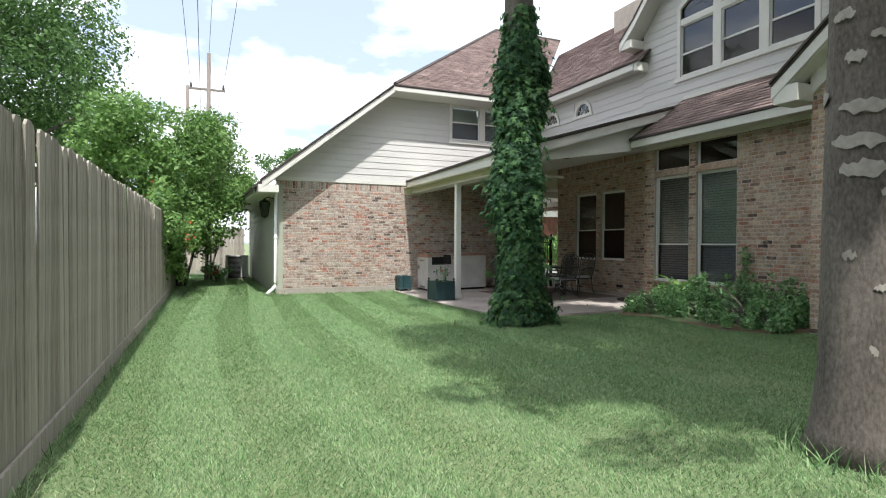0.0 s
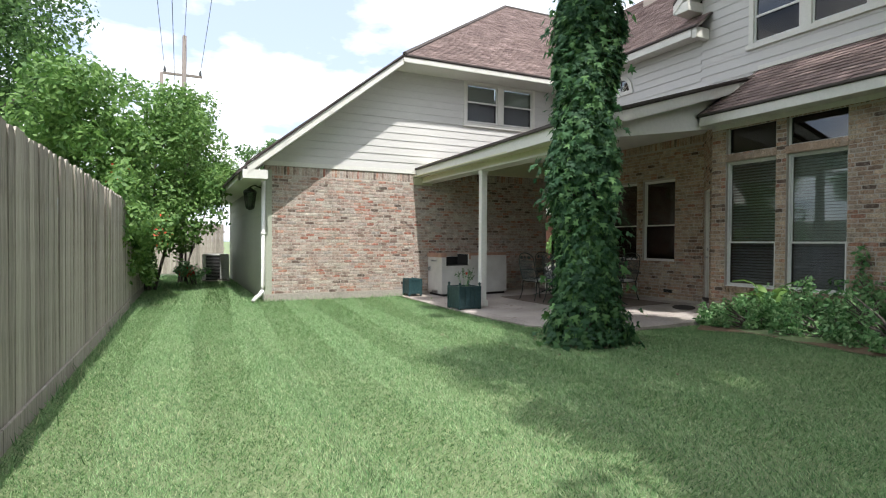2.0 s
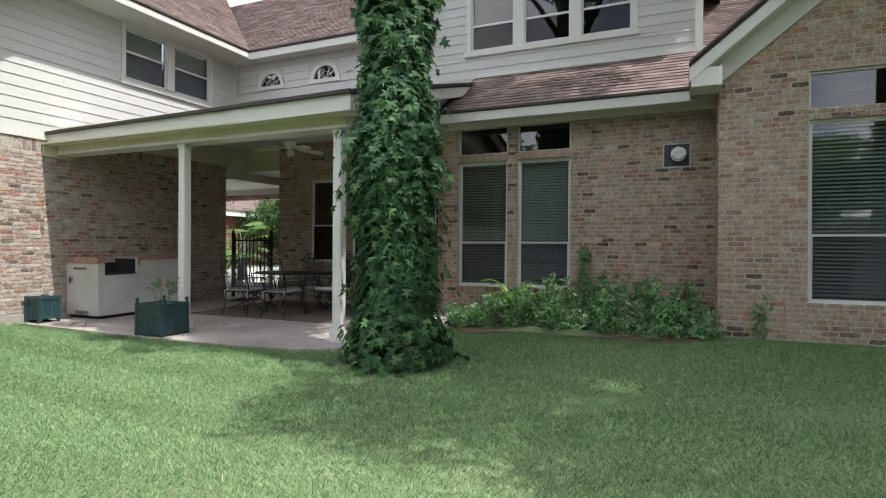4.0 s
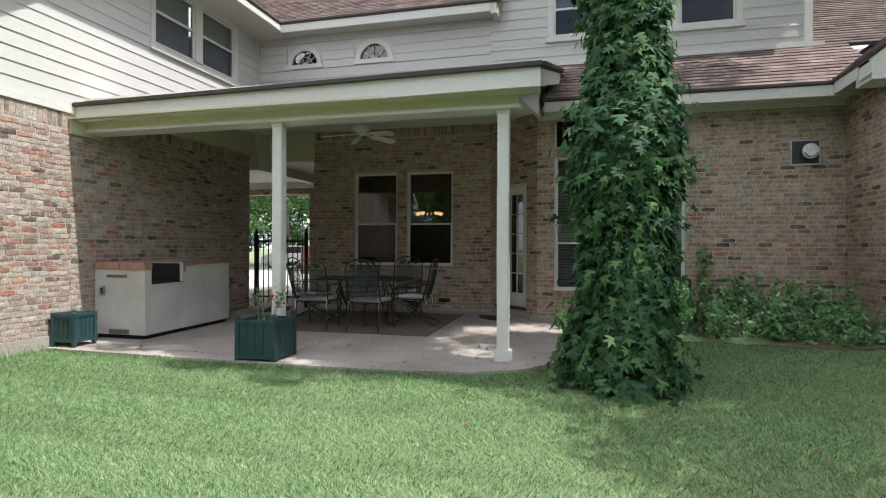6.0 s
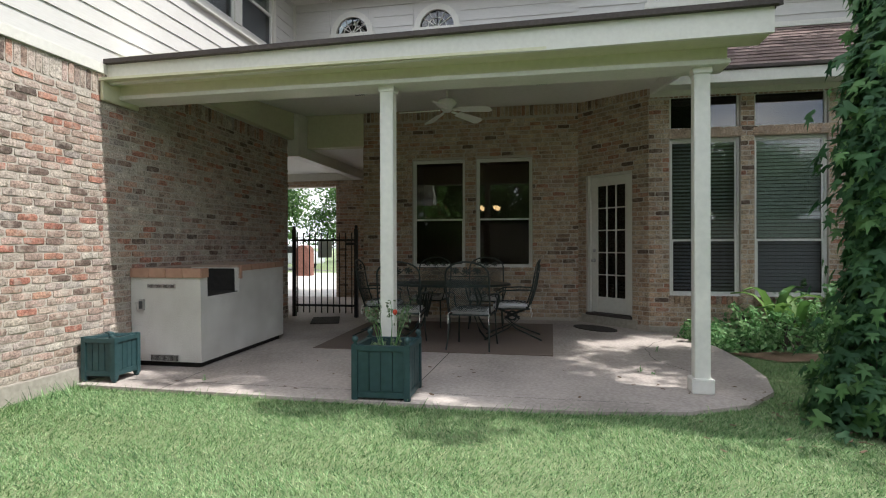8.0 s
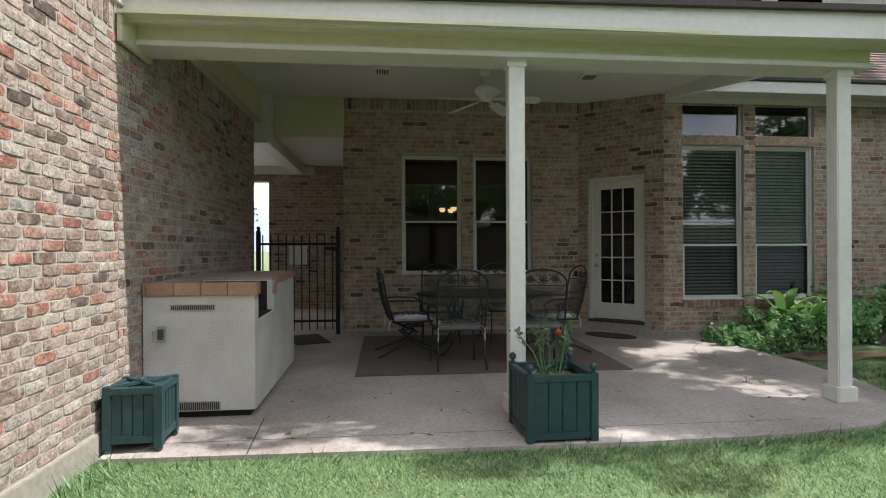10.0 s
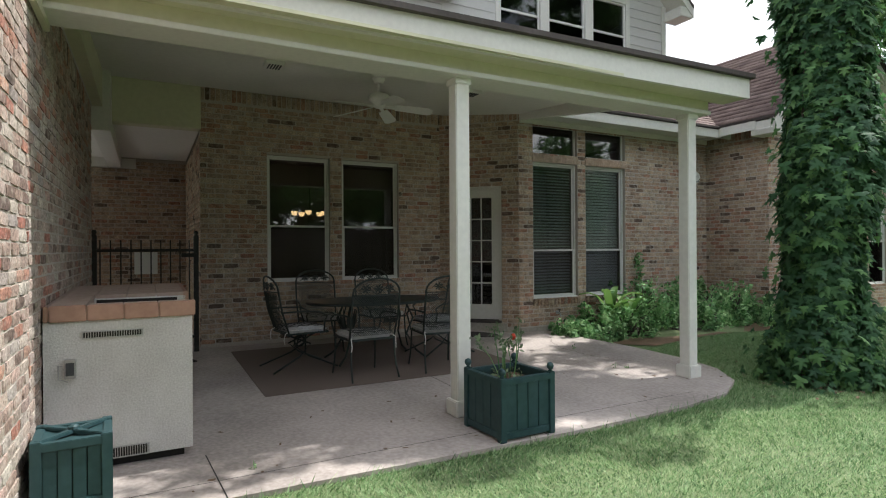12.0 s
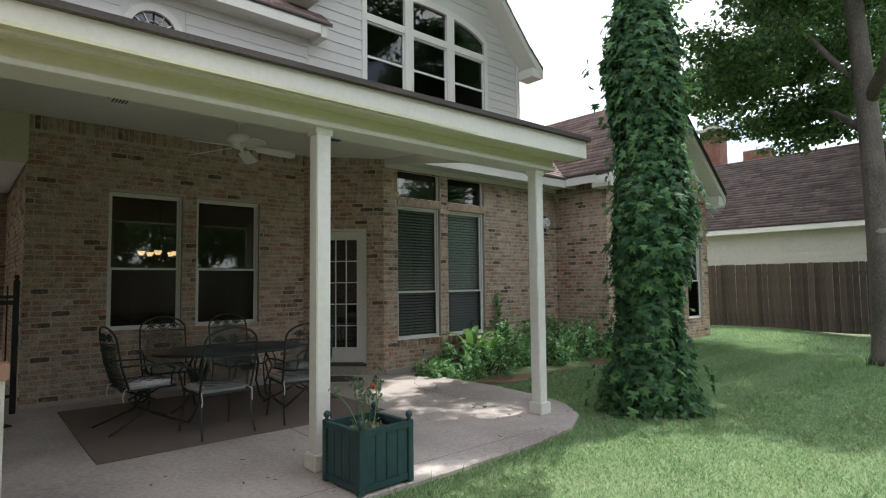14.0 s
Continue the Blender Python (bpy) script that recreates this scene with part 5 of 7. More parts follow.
# the vine-clad tree
VX, VY = 5.14, 8.45
vz = ground_z(VX, VY)
# its crown is unseen; clumps are added to dapple the slab and bay wall
vine_tree = tree("vine_tree", VX, VY, "lawn tree whose trunk is wrapped in dark green climbing vine",
     [(0, 0, 0, 0.32), (0, 0, 0.3, 0.27), (-0.02, 0, 2.0, 0.24), (-0.04, 0, 4.0, 0.24), (-0.05, 0, 5.6, 0.25), (0.0, 0.1, 7.0, 0.20), (0.2, 0.3, 9.0, 0.1)],
     [[(-0.05, 0, 6.2, 0.06), (-0.35, -0.4, 7.3, 0.04), (-0.6, -0.9, 8.4, 0.015)], [(-0.04, 0, 6.2, 0.12), (0.9, -0.9, 7.4, 0.08), (2.0, -2.0, 8.2, 0.03)], [(0, 0, 6.6, 0.1), (0.3, 0.8, 7.8, 0.06), (0.2, 1.4, 8.6, 0.02)]],
     clumps(rg, 1.5, -2.5, 9.2, 3.0, 2.7, 1.6, 42, 0.24) + clumps(rg, -0.25, -0.3, 8.2, 0.9, 1.6, 1.0, 24, 0.25), 26000, 0.13, LEAF_TREE, 22)


def lobed_leaf():
    """A five-lobed leaf of unit size in the x-y plane, its stalk at the origin and its tip along +x."""
    out = [(0.0, 0.0), (-0.04, 0.34), (0.14, 0.52), (0.27, 0.22), (0.66, 0.47), (0.56, 0.13), (1.05, 0.0), (0.56, -0.13), (0.66, -0.47), (0.27, -0.22), (0.14, -0.52), (-0.04, -0.34)]
    v = [(0.36, 0.0, 0.06)] + [(x, y, -0.10 * abs(y) - 0.08 * x * x) for x, y in out]
    f = [(0, k, k + 1 if k < 12 else 1) for k in range(1, 13)]
    return np.array(v), np.array(f)


LV, LF = lobed_leaf()


def vine_radius(z, a):
    return 0.39 + 0.04 * math.sin(3.1 * z + 1.0) + 0.05 * math.sin(1.3 * z + 2.0 * math.cos(a)) + 0.07 * noise.noise(Vector((math.cos(a) * 1.3, math.sin(a) * 1.3, z * 1.1))) + (0.14 * max(0, 0.6 - z) / 0.6) - 0.16 * max(0.0, (z - 4.3) / 1.3)


vr = np.random.default_rng(8)
n_leaf = 11500
zz = vr.uniform(0.02, 5.45, n_leaf)
aa = vr.uniform(0, 2 * math.pi, n_leaf)
rad = np.array([vine_radius(z, a) for z, a in zip(zz, aa)]) * vr.uniform(0.70, 1.10, n_leaf)
stray = vr.random(n_leaf) < 0.08
rad = np.where(stray, rad * vr.uniform(1.05, 1.5, n_leaf), rad)
pos = np.stack([-0.012 * zz + rad * np.cos(aa), rad * np.sin(aa), zz], 1)
outw = np.stack([np.cos(aa), np.sin(aa), np.zeros(n_leaf)], 1)
nrm = outw + vr.normal(size=(n_leaf, 3)) * 0.40 + np.array([0, 0, 0.55])
nrm /= np.linalg.norm(nrm, axis=1)[:, None]
axs = np.array([0, 0, -1.0]) + outw * 0.30 + vr.normal(size=(n_leaf, 3)) * 0.42
axs -= nrm * (axs * nrm).sum(1)[:, None]
axs /= np.linalg.norm(axs, axis=1)[:, None]
sid = np.cross(nrm, axs)
siz = vr.uniform(0.065, 0.15, n_leaf)
vine = thing("climbing_vine", VX, VY, vz, "dense dark green lobed-leaf vine climbing the tree trunk", "climbing plant")
facing = np.cos(aa - math.radians(190)) > 0.4
singles = [k for k in range(n_leaf) if facing[k] and 0.2 < zz[k] < 3.4 and rad[k] > 0.37][:260]
leaf_me = raw_mesh("leaf", LV, LF, LEAF_DARK)
for k in singles:
    lf = new("leaf", leaf_me)
    lf.parent = vine
    m = Matrix(((axs[k][0], sid[k][0], nrm[k][0], pos[k][0]), (axs[k][1], sid[k][1], nrm[k][1], pos[k][1]), (axs[k][2], sid[k][2], nrm[k][2], pos[k][2]), (0, 0, 0, 1)))
    lf.matrix_basis = m @ Matrix.Diagonal((siz[k], siz[k], siz[k], 1))
rest = np.setdiff1d(np.arange(n_leaf), singles)
vv = pos[rest][:, None, :] + siz[rest][:, None, None] * (LV[None, :, 0:1] * axs[rest][:, None, :] + LV[None, :, 1:2] * sid[rest][:, None, :] + LV[None, :, 2:3] * nrm[rest][:, None, :])
ff = LF[None] + (np.arange(len(rest)) * len(LV))[:, None, None]
lv = new("foliage", raw_mesh("foliage", vv.reshape(-1, 3), ff.reshape(-1, 3), LEAF_DARK))
lv.parent = vine
tagged(lv, kind="stuff")
for k in range(9):
    a = 0.7 * k
    stems = bmesh.new()
    tube(stems, [((0.27 + 0.03 * math.sin(z * 2 + k)) * math.cos(a + 0.25 * z), (0.27 + 0.03 * math.sin(z * 2 + k)) * math.sin(a + 0.25 * z), z) for z in [0.0, 0.7, 1.4, 2.1, 2.8, 3.5, 4.2, 5.0]], 0.014, 5)
    part("stem", stems, BARK, vine)


def shrub(name, x, y, label, crowns, leaves, size, material, seed, category="shrub", stems_n=5, flowers=0):
    rng = np.random.default_rng(seed)
    z = ground_z(x, y) - 0.02
    ob = thing(name, x, y, z, label, category)
    bm = bmesh.new()
    for k in range(stems_n):
        c = crowns[k % len(crowns)]
        a, b = rng.uniform(-0.12, 0.12, 2)
        tube(bm, [(a, b, 0), (a + (c[0] - a) * 0.5 + 0.05, b + (c[1] - b) * 0.45, c[2] * 0.55), (c[0], c[1], c[2])], [0.02 + 0.006 * c[2], 0.015 + 0.003 * c[2], 0.006], 6)
    tagged(part("stem_tangle", bm, BARK, ob), kind="stuff")
    v, f = leaf_cloud(rng, crowns, leaves, size, 0.3)
    v[:, 2] = np.maximum(v[:, 2], 0.03)
    c = new("foliage", raw_mesh("foliage", v, f, material))
    c.parent = ob
    tagged(c, kind="stuff")
    if flowers:
        v, f = leaf_cloud(rng, crowns[-1:], flowers, 0.09)
        part_ob = new("flowers", raw_mesh("flowers", v, f, FLOWER))
        part_ob.parent = ob
        tagged(part_ob, "red blossoms", kind="stuff")
    return ob


# behind and over the side fence
tree("background_tree", -7.4, 25.0, "large dark green tree behind the side fence", [(0, 0, 0, 0.4), (0, 0, 4, 0.32), (0.3, 0, 9, 0.12)],
     [[(0, 0, 3, 0.15), (2, -1, 5, 0.08), (3.6, -1.5, 6, 0.03)]], clumps(rg, 0.4, -0.5, 7.5, 4.4, 4.2, 5.6, 110, 0.24), 42000, 0.17, LEAF_TREE, 31)
tree("background_tree", -6.5, 33.0, "feathery light green tree behind the side fence", [(0, 0, 0, 0.3), (0.2, 0, 5, 0.2), (0.4, 0, 9, 0.06)], [[(0, 0, 4, 0.1), (1.4, 0, 7, 0.03)]],
     clumps(rg, 1.2, 0, 7.6, 2.6, 2.6, 3.6, 50, 0.25), 11000, 0.17, LEAF_SHRUB, 32, droop=1.2)
shrub("crape_myrtle", -1.7, 16.6, "tall bright green shrub leaning over the side fence", clumps(rg, 0, 0, 3.3, 1.3, 1.7, 1.9, 44, 0.3) + clumps(rg, 0.9, -1.4, 1.9, 0.45, 1.4, 1.0, 14, 0.5), 15000, 0.13, LEAF_SHRUB, 33, flowers=25)
shrub("crape_myrtle", -0.5, 19.2, "tall bright green shrub overhanging the grass path", clumps(rg, 0.1, 0, 3.4, 1.7, 1.7, 2.3, 54, 0.28) + clumps(rg, 0.0, -1.6, 1.3, 0.5, 1.6, 1.2, 16, 0.5), 20000, 0.13, LEAF_SHRUB, 34, flowers=50)
shrub("crape_myrtle", 0.3, 22.4, "tall green shrub with feathery branches beside the garage", clumps(rg, 0.0, 0, 3.9, 1.4, 1.5, 2.4, 46, 0.28) + clumps(rg, 1.0, 0.0, 3.4, 0.8, 0.9, 1.0, 12, 0.5), 15000, 0.13, LEAF_SHRUB, 35)
tree("background_tree", 6.5, 40.0, "round green tree beyond the garage roof", [(0, 0, 0, 0.3), (0, 0, 7, 0.2)], [], clumps(rg, 0, 0, 6.4, 2.6, 2.0, 1.9, 26, 0.3), 6000, 0.2, LEAF_TREE, 36)
shrub("red_flower_shrub", 0.55, 21.0, "low shrub with red blossoms beside the grass path", clumps(rg, 0, 0, 0.55, 0.4, 0.4, 0.4, 8, 0.5), 800, 0.09, LEAF_BED, 37, flowers=60)
# beyond the back fence and the gate
# rows with x < -5: never in view, added to darken the window reflections
for k, (x, y, h, s) in enumerate(((-3.0, -9.0, 7.5, 3.6), (4.0, -12.0, 8.5, 4.0), (24.0, 33.0, 7.0, 4.2), (36.0, 30.0, 8.0, 5.0), (40.0, 38.0, 9.0, 5.5), (30.0, 40.0, 8.0, 5.0), (2.5, -5.6, 7.4, 3.0), (31.0, 31.5, 3.6, 3.4), (39.0, 32.0, 4.2, 4.0), (43.0, 27.0, 4.5, 4.2), (-10.5, 2.0, 4.0, 3.6), (-11.0, 7.5, 4.4, 3.8), (-10.5, 12.5, 3.8, 3.4), (-12.0, 16.5, 4.4, 3.0), (-6.5, -3.0, 4.2, 3.4), (-9.5, -8.0, 4.4, 3.8))):
    tree("background_tree", x, y, "leafy green tree in a neighbouring yard", [(0, 0, 0, 0.3), (0, 0.1, h * 0.6, 0.2), (0.1, 0.1, h, 0.06)], [[(0, 0, h * 0.45, 0.1), (s * 0.5, 0, h * 0.8, 0.03)]],
         clumps(rg, 0, 0, h, s, s, s * 0.8, 44, 0.28), 14000 if x < -5 else 9000, 0.26, LEAF_TREE, 40 + k)


# ---- the bed along the bay wall ----
bed = bmesh.new()
bo = [(9.0, 9.05), (8.0, 8.95), (7.35, 8.5), (7.2, 7.6), (7.0, 6.6), (6.95, 5.9), (7.2, 5.3), (7.75, 5.1), (7.75, 5.15), (9.0, 5.15)]
vs = [bed.verts.new((x, y, ground_z(x, y) + 0.006)) for x, y in bo]
bed.faces.new(vs)
tagged(part("planting_bed", bed, BEDSOIL), "mulched planting bed along the brick wall", "bed", kind="structure")
BEDS = [(8.6, 8.95, 0.25, 0.30), (8.2, 8.75, 0.22, 0.3), (8.7, 8.35, 0.38, 0.42), (8.1, 8.1, 0.3, 0.45), (8.55, 7.6, 0.5, 0.5), (7.85, 7.4, 0.4, 0.5), (8.5, 6.95, 0.55, 0.5), (7.75, 6.7, 0.42, 0.5),
        (8.45, 6.3, 0.55, 0.5), (7.7, 6.0, 0.45, 0.5), (8.5, 5.7, 0.5, 0.45), (7.6, 5.5, 0.3, 0.35)]


def sprigs(rng, h, r, n):
    """Clusters of leaves along upright, leaning stems."""
    out = []
    for k in range(n):
        a, d = rng.uniform(0, 2 * math.pi), r * math.sqrt(rng.random())
        top, lean = h * rng.uniform(0.45, 1.45), rng.uniform(0.0, 0.22)
        for q in range(5):
            t = (q + 0.6) / 5
            w = 0.055 + 0.05 * (1 - t)
            out.append((d * math.cos(a) + lean * t * math.cos(a * 3), d * math.sin(a) + lean * t * math.sin(a * 3), top * t, w, w, 0.05))
    return out


for k, (x, y, h, r) in enumerate(BEDS):
    shrub("bed_plant", x, y, "leafy green bed plant below the brick wall", sprigs(rg, h * 1.05, r * 1.15, 26), 1700, 0.075, LEAF_BED, 60 + k, "plant", 26)
for k, (x, y, h) in enumerate(((8.55, 8.15, 0.7), (8.35, 7.95, 0.55))):
    ob = thing("canna", x, y, ground_z(x, y), "broad-leaved yellow-green plant in the bed", "plant")
    for j in range(6):
        a = 1.05 * j + k
        bm = bmesh.new()
        pts = []
        for q in range(6):
            t = q / 5
            w = 0.065 * math.sin(math.pi * (0.12 + 0.86 * t))
            r, z = 0.05 + 0.42 * t * t + 0.05 * t, h * (0.25 + 0.75 * math.sin(1.9 * t)) * (0.75 + 0.25 * (j % 3) / 2)
            pts.append((bm.verts.new((r * math.cos(a) - w * math.sin(a), r * math.sin(a) + w * math.cos(a), z + 0.02)), bm.verts.new((r * math.cos(a), r * math.sin(a), z)), bm.verts.new((r * math.cos(a) + w * math.sin(a), r * math.sin(a) - w * math.cos(a), z + 0.02))))
        for p, q in zip(pts, pts[1:]):
            bm.faces.new((p[0], p[1], q[1], q[0]))
            bm.faces.new((p[1], p[2], q[2], q[1]))
        part("leaf", bm, LEAF_SHRUB, ob, smooth=True)
    part("stem", tube(bmesh.new(), [(0, 0, 0), (0.01, 0, h * 0.6)], 0.014, 6), LEAF_BED, ob)
shrub("wall_creeper", 8.97, 7.05, "thin creeper climbing the brick beside the window", [(0, 0, 0.3 + 0.16 * k, 0.05, 0.1, 0.1) for k in range(6)], 170, 0.085, LEAF_BED, 80, "climbing plant", 2)
shrub("wall_creeper", 7.74, 4.65, "small creeper on the wing's brick wall", [(0, 0, 0.15 + 0.12 * k, 0.03, 0.12, 0.1) for k in range(4)], 90, 0.07, LEAF_BED, 81, "climbing plant", 2)


# ---- patio furniture ----
def weave(bm, half, z0, z1, pitch, thick, shape):
    """A lattice of crossing diagonal wires over |u| < half, z0 < v < z1; shape(u, v) gives the place."""
    h = z1 - z0
    for sgn in (1, -1):
        s = -half - h
        while s < half + h:
            pts = []
            for k in range(7):
                v = z0 + h * k / 6
                u = s + sgn * (v - z0)
                if abs(u) <= half:
                    pts.append(shape(u, v))
            if len(pts) > 1:
                tube(bm, pts, thick, 3)
            s += pitch


def back_point(u, v):
    lean = 0.22 * (v - 0.42)
    return (-0.24 - lean - 0.03 * math.sin(math.pi * (v - 0.42) / 0.6) + 0.04 * (u / 0.26) ** 2, u, v)


def iron_chair(spring):
    ob = thing("patio_chair", 0, 0, 0, "dark wrought-iron spring chair with a pale patterned cushion" if spring else "dark wrought-iron mesh armchair with a pale patterned cushion", "chair", "chairs round the patio table")
    bm = bmesh.new()
    top = [back_point(0.26 * math.cos(math.pi * k / 12), 0.90 + 0.15 * math.sin(math.pi * k / 12)) for k in range(13)]
    tube(bm, [back_point(0.25, 0.42), back_point(0.262, 0.66)] + top + [back_point(-0.262, 0.66), back_point(-0.25, 0.42)], 0.011, 7)
    tube(bm, [back_point(0.26 - 0.52 * k / 6, 0.88) for k in range(7)], 0.007, 6)
    part("back_frame", bm, GREENIRON, ob, smooth=True)
    bm = bmesh.new()
    for c in (-0.13, 0.0, 0.13):
        for j in range(7):
            a = 2 * math.pi * j / 7
            tube(bm, [back_point(c, 0.935), back_point(c + 0.045 * math.cos(a), 0.945 + 0.04 * math.sin(a))], [0.004, 0.011], 5)
    tube(bm, [back_point(0.2 - 0.4 * k / 10, 0.93 + 0.04 * math.sin(k)) for k in range(11)], 0.005, 5)
    part("leaf_scroll", bm, GREENIRON, ob)
    bm = bmesh.new()
    weave(bm, 0.255, 0.46, 0.87, 0.024, 0.0029, back_point)
    part("back_mesh", bm, GREENIRON, ob)
    bm = bmesh.new()
    rim = [(0.25, 0.24), (0.25, -0.24), (-0.22, -0.25), (-0.22, 0.25), (0.25, 0.24)]
    tube(bm, [(x, y, 0.415) for x, y in rim], 0.011, 7)
    part("seat_frame", bm, GREENIRON, ob)
    bm = bmesh.new()
    weave(bm, 0.24, -0.21, 0.24, 0.03, 0.003, lambda u, v: (v, u, 0.413))
    part("seat_mesh", bm, GREENIRON, ob)
    for s in (1, -1):
        part("arm", tube(bmesh.new(), [back_point(s * 0.262, 0.66), (-0.1, s * 0.285, 0.665), (0.12, s * 0.29, 0.655), (0.22, s * 0.29, 0.60), (0.19, s * 0.285, 0.54), (0.2, s * 0.25, 0.42)], 0.010, 7), GREENIRON, ob, smooth=True)
    if spring:
        for s in (1, -1):
            part("leg", tube(bmesh.new(), [(-0.2, s * 0.05, 0.40), (0.1, s * 0.09, 0.27), (-0.05, s * 0.16, 0.15), (-0.38, s * 0.26, 0.012)], 0.011, 6), GREENIRON, ob, smooth=True)
            part("leg", tube(bmesh.new(), [(0.2, s * 0.05, 0.40), (-0.1, s * 0.09, 0.27), (0.05, s * 0.16, 0.15), (0.36, s * 0.26, 0.012)], 0.011, 6), GREENIRON, ob, smooth=True)
        part("spring", tube(bmesh.new(), [(0.06 * math.cos(2 * math.pi * k / 14), 0.0, 0.30 + 0.06 * math.sin(2 * math.pi * k / 14)) for k in range(15)], 0.012, 6), GREENIRON, ob)
    else:
        for s in (1, -1):
            part("leg", tube(bmesh.new(), [(-0.22, s * 0.24, 0.42), (-0.225, s * 0.245, 0.26), (-0.25, s * 0.25, 0.13), (-0.30, s * 0.26, 0.006)], 0.0105, 7), GREENIRON, ob, smooth=True)
            part("leg", tube(bmesh.new(), [(0.23, s * 0.23, 0.42), (0.235, s * 0.235, 0.26), (0.25, s * 0.24, 0.13), (0.28, s * 0.25, 0.006)], 0.0105, 7), GREENIRON, ob, smooth=True)
    bm = boxes((-0.20, 0.25, -0.235, 0.235, 0.42, 0.475), bevel=0.022)
    bmesh.ops.subdivide_edges(bm, edges=bm.edges, cuts=2, use_grid_fill=True)
    for v in bm.verts:
        if v.co.z > 0.45:
            v.co.z += 0.022 * max(0, 1 - (v.co.x / 0.25) ** 2) * max(0, 1 - (v.co.y / 0.25) ** 2)
    cushion = part("cushion", bm, CUSHION, ob, "pale quilted cushion with dark lattice print", smooth=True)
    bm = bmesh.new()
    for k in range(-3, 5):
        for s in (1, -1):
            pts = []
            for q in range(9):
                x, y = -0.19 + 0.43 * q / 8, k * 0.12 - 0.06 + s * (0.43 * q / 8 - 0.215)
                if abs(y) < 0.215:
                    z = 0.476 + 0.022 * max(0, 1 - (x / 0.25) ** 2) * max(0, 1 - (y / 0.25) ** 2)
                    pts.append((x, y, z))
            if len(pts) > 1:
                tube(bm, pts, 0.005, 3)
    part("print", bm, GREYBOX, cushion)
    for s in (1, -1):
        part("tie", tube(bmesh.new(), [(-0.21, s * 0.235, 0.44), (-0.245, s * 0.25, 0.425), (-0.26, s * 0.245, 0.36), (-0.25, s * 0.25, 0.31)], 0.006, 5), WHITE, cushion, "white cushion tie")
    return ob


RUGZ = slab_z(8.2) + 0.008
chair_a = iron_chair(False)
chair_b = iron_chair(True)
# a chair faces +x in its own frame
chair_a.matrix_basis = pose(7.42, 12.80, RUGZ, 0, 0, 4)
copy_thing(chair_a, pose(7.42, 11.92, RUGZ, 0, 0, -5))
copy_thing(chair_a, pose(9.05, 12.82, RUGZ + 0.012, 0, 0, 176))
copy_thing(chair_a, pose(9.05, 11.95, RUGZ + 0.012, 0, 0, 185))
chair_b.matrix_basis = pose(8.20, 13.30, RUGZ, 0, 0, -84)
copy_thing(chair_b, pose(8.20, 11.50, RUGZ, 0, 0, 94))

table = thing("patio_table", 8.24, 12.36, RUGZ, "oval dark green iron patio table on a brown rug", "table")
bm = bmesh.new()
ov = [(0.54 * math.cos(2 * math.pi * k / 40), 0.82 * math.sin(2 * math.pi * k / 40)) for k in range(40)]
a = [bm.verts.new((x, y, 0.715)) for x, y in ov]
b = [bm.verts.new((x * 1.01, y * 1.01, 0.73)) for x, y in ov]
bm.faces.new(a[::-1])
bm.faces.new(b)
for k in range(40):
    j = (k + 1) % 40
    bm.faces.new((a[k], a[j], b[j], b[k]))
part("tabletop", bm, GREENIRON, table)
part("rim", tube(bmesh.new(), [(x * 1.01, y * 1.01, 0.712) for x, y in ov + ov[:1]], 0.014, 6), GREENIRON, table)
for sx in (1, -1):
    for sy in (1, -1):
        part("leg", tube(bmesh.new(), [(sx * 0.12, sy * 0.35, 0.70), (sx * 0.2, sy * 0.42, 0.5), (sx * 0.13, sy * 0.36, 0.3), (sx * 0.22, sy * 0.45, 0.1), (sx * 0.30, sy * 0.55, 0.012)], 0.014, 7), GREENIRON, table, smooth=True)
bm = bmesh.new()
for s in (1,):
    for k in range(6):
        tube(bm, [(0, s * 0.32, 0.25), (0.10 * math.cos(k), s * 0.36 + 0.08 * math.sin(k), 0.45), (0.14 * math.cos(k), s * 0.36 + 0.12 * math.sin(k), 0.62)], [0.006, 0.02, 0.004], 4)
part("leaf_scroll", bm, GREENIRON, table)

rug = part("rug", boxes((-1.19, 1.19, -1.46, 1.46, 0, 0.007), bevel=0.002), RUG)
rug.matrix_basis = pose(8.31, 12.42, slab_z(8.31) + 0.001, 0, -math.degrees(math.atan(0.016)), 0)
tagged(rug, "flat brown outdoor rug under the patio table", "rug")

# ---- the stucco grill island ----
isl = thing("grill_island", 5.92, 14.55, slab_z(5.95), "white stucco grill island with terracotta edge tiles and empty opening", "grill island")
isl.matrix_basis = pose(5.90, 14.575, slab_z(5.95), 0, -0.92, 0)
IL, ID, IH = 1.82, 0.83, 1.05
# near-black block in the gap below, its colour standing for the shade there
part("base", boxes((0.05, IL - 0.03, 0.05, ID, 0.0, 0.09)), DARK, isl)
for name, r in (("end_panel", (0, 0.12, 0, ID, 0.06, IH - 0.10)), ("front_panel", (0.12, 0.74, 0, ID - 0.22, 0.06, 0.74)), ("counter_block", (0.74, IL, 0, ID, 0.06, IH - 0.03)), ("back_panel", (0.12, 0.74, ID - 0.22, ID, 0.06, IH - 0.10))):
    part(name, boxes(r), STUCCO, isl)
# near-black sheets paint the shade inside the empty opening
part("lining", boxes((0.121, 0.739, 0.02, ID - 0.221, 0.741, 0.75), (0.121, 0.13, 0.06, ID - 0.23, 0.75, 0.94), (0.73, 0.739, 0.06, ID - 0.23, 0.75, 1.01), (0.13, 0.73, ID - 0.235, ID - 0.222, 0.75, 0.94)), DARK, isl)
k = 0.0
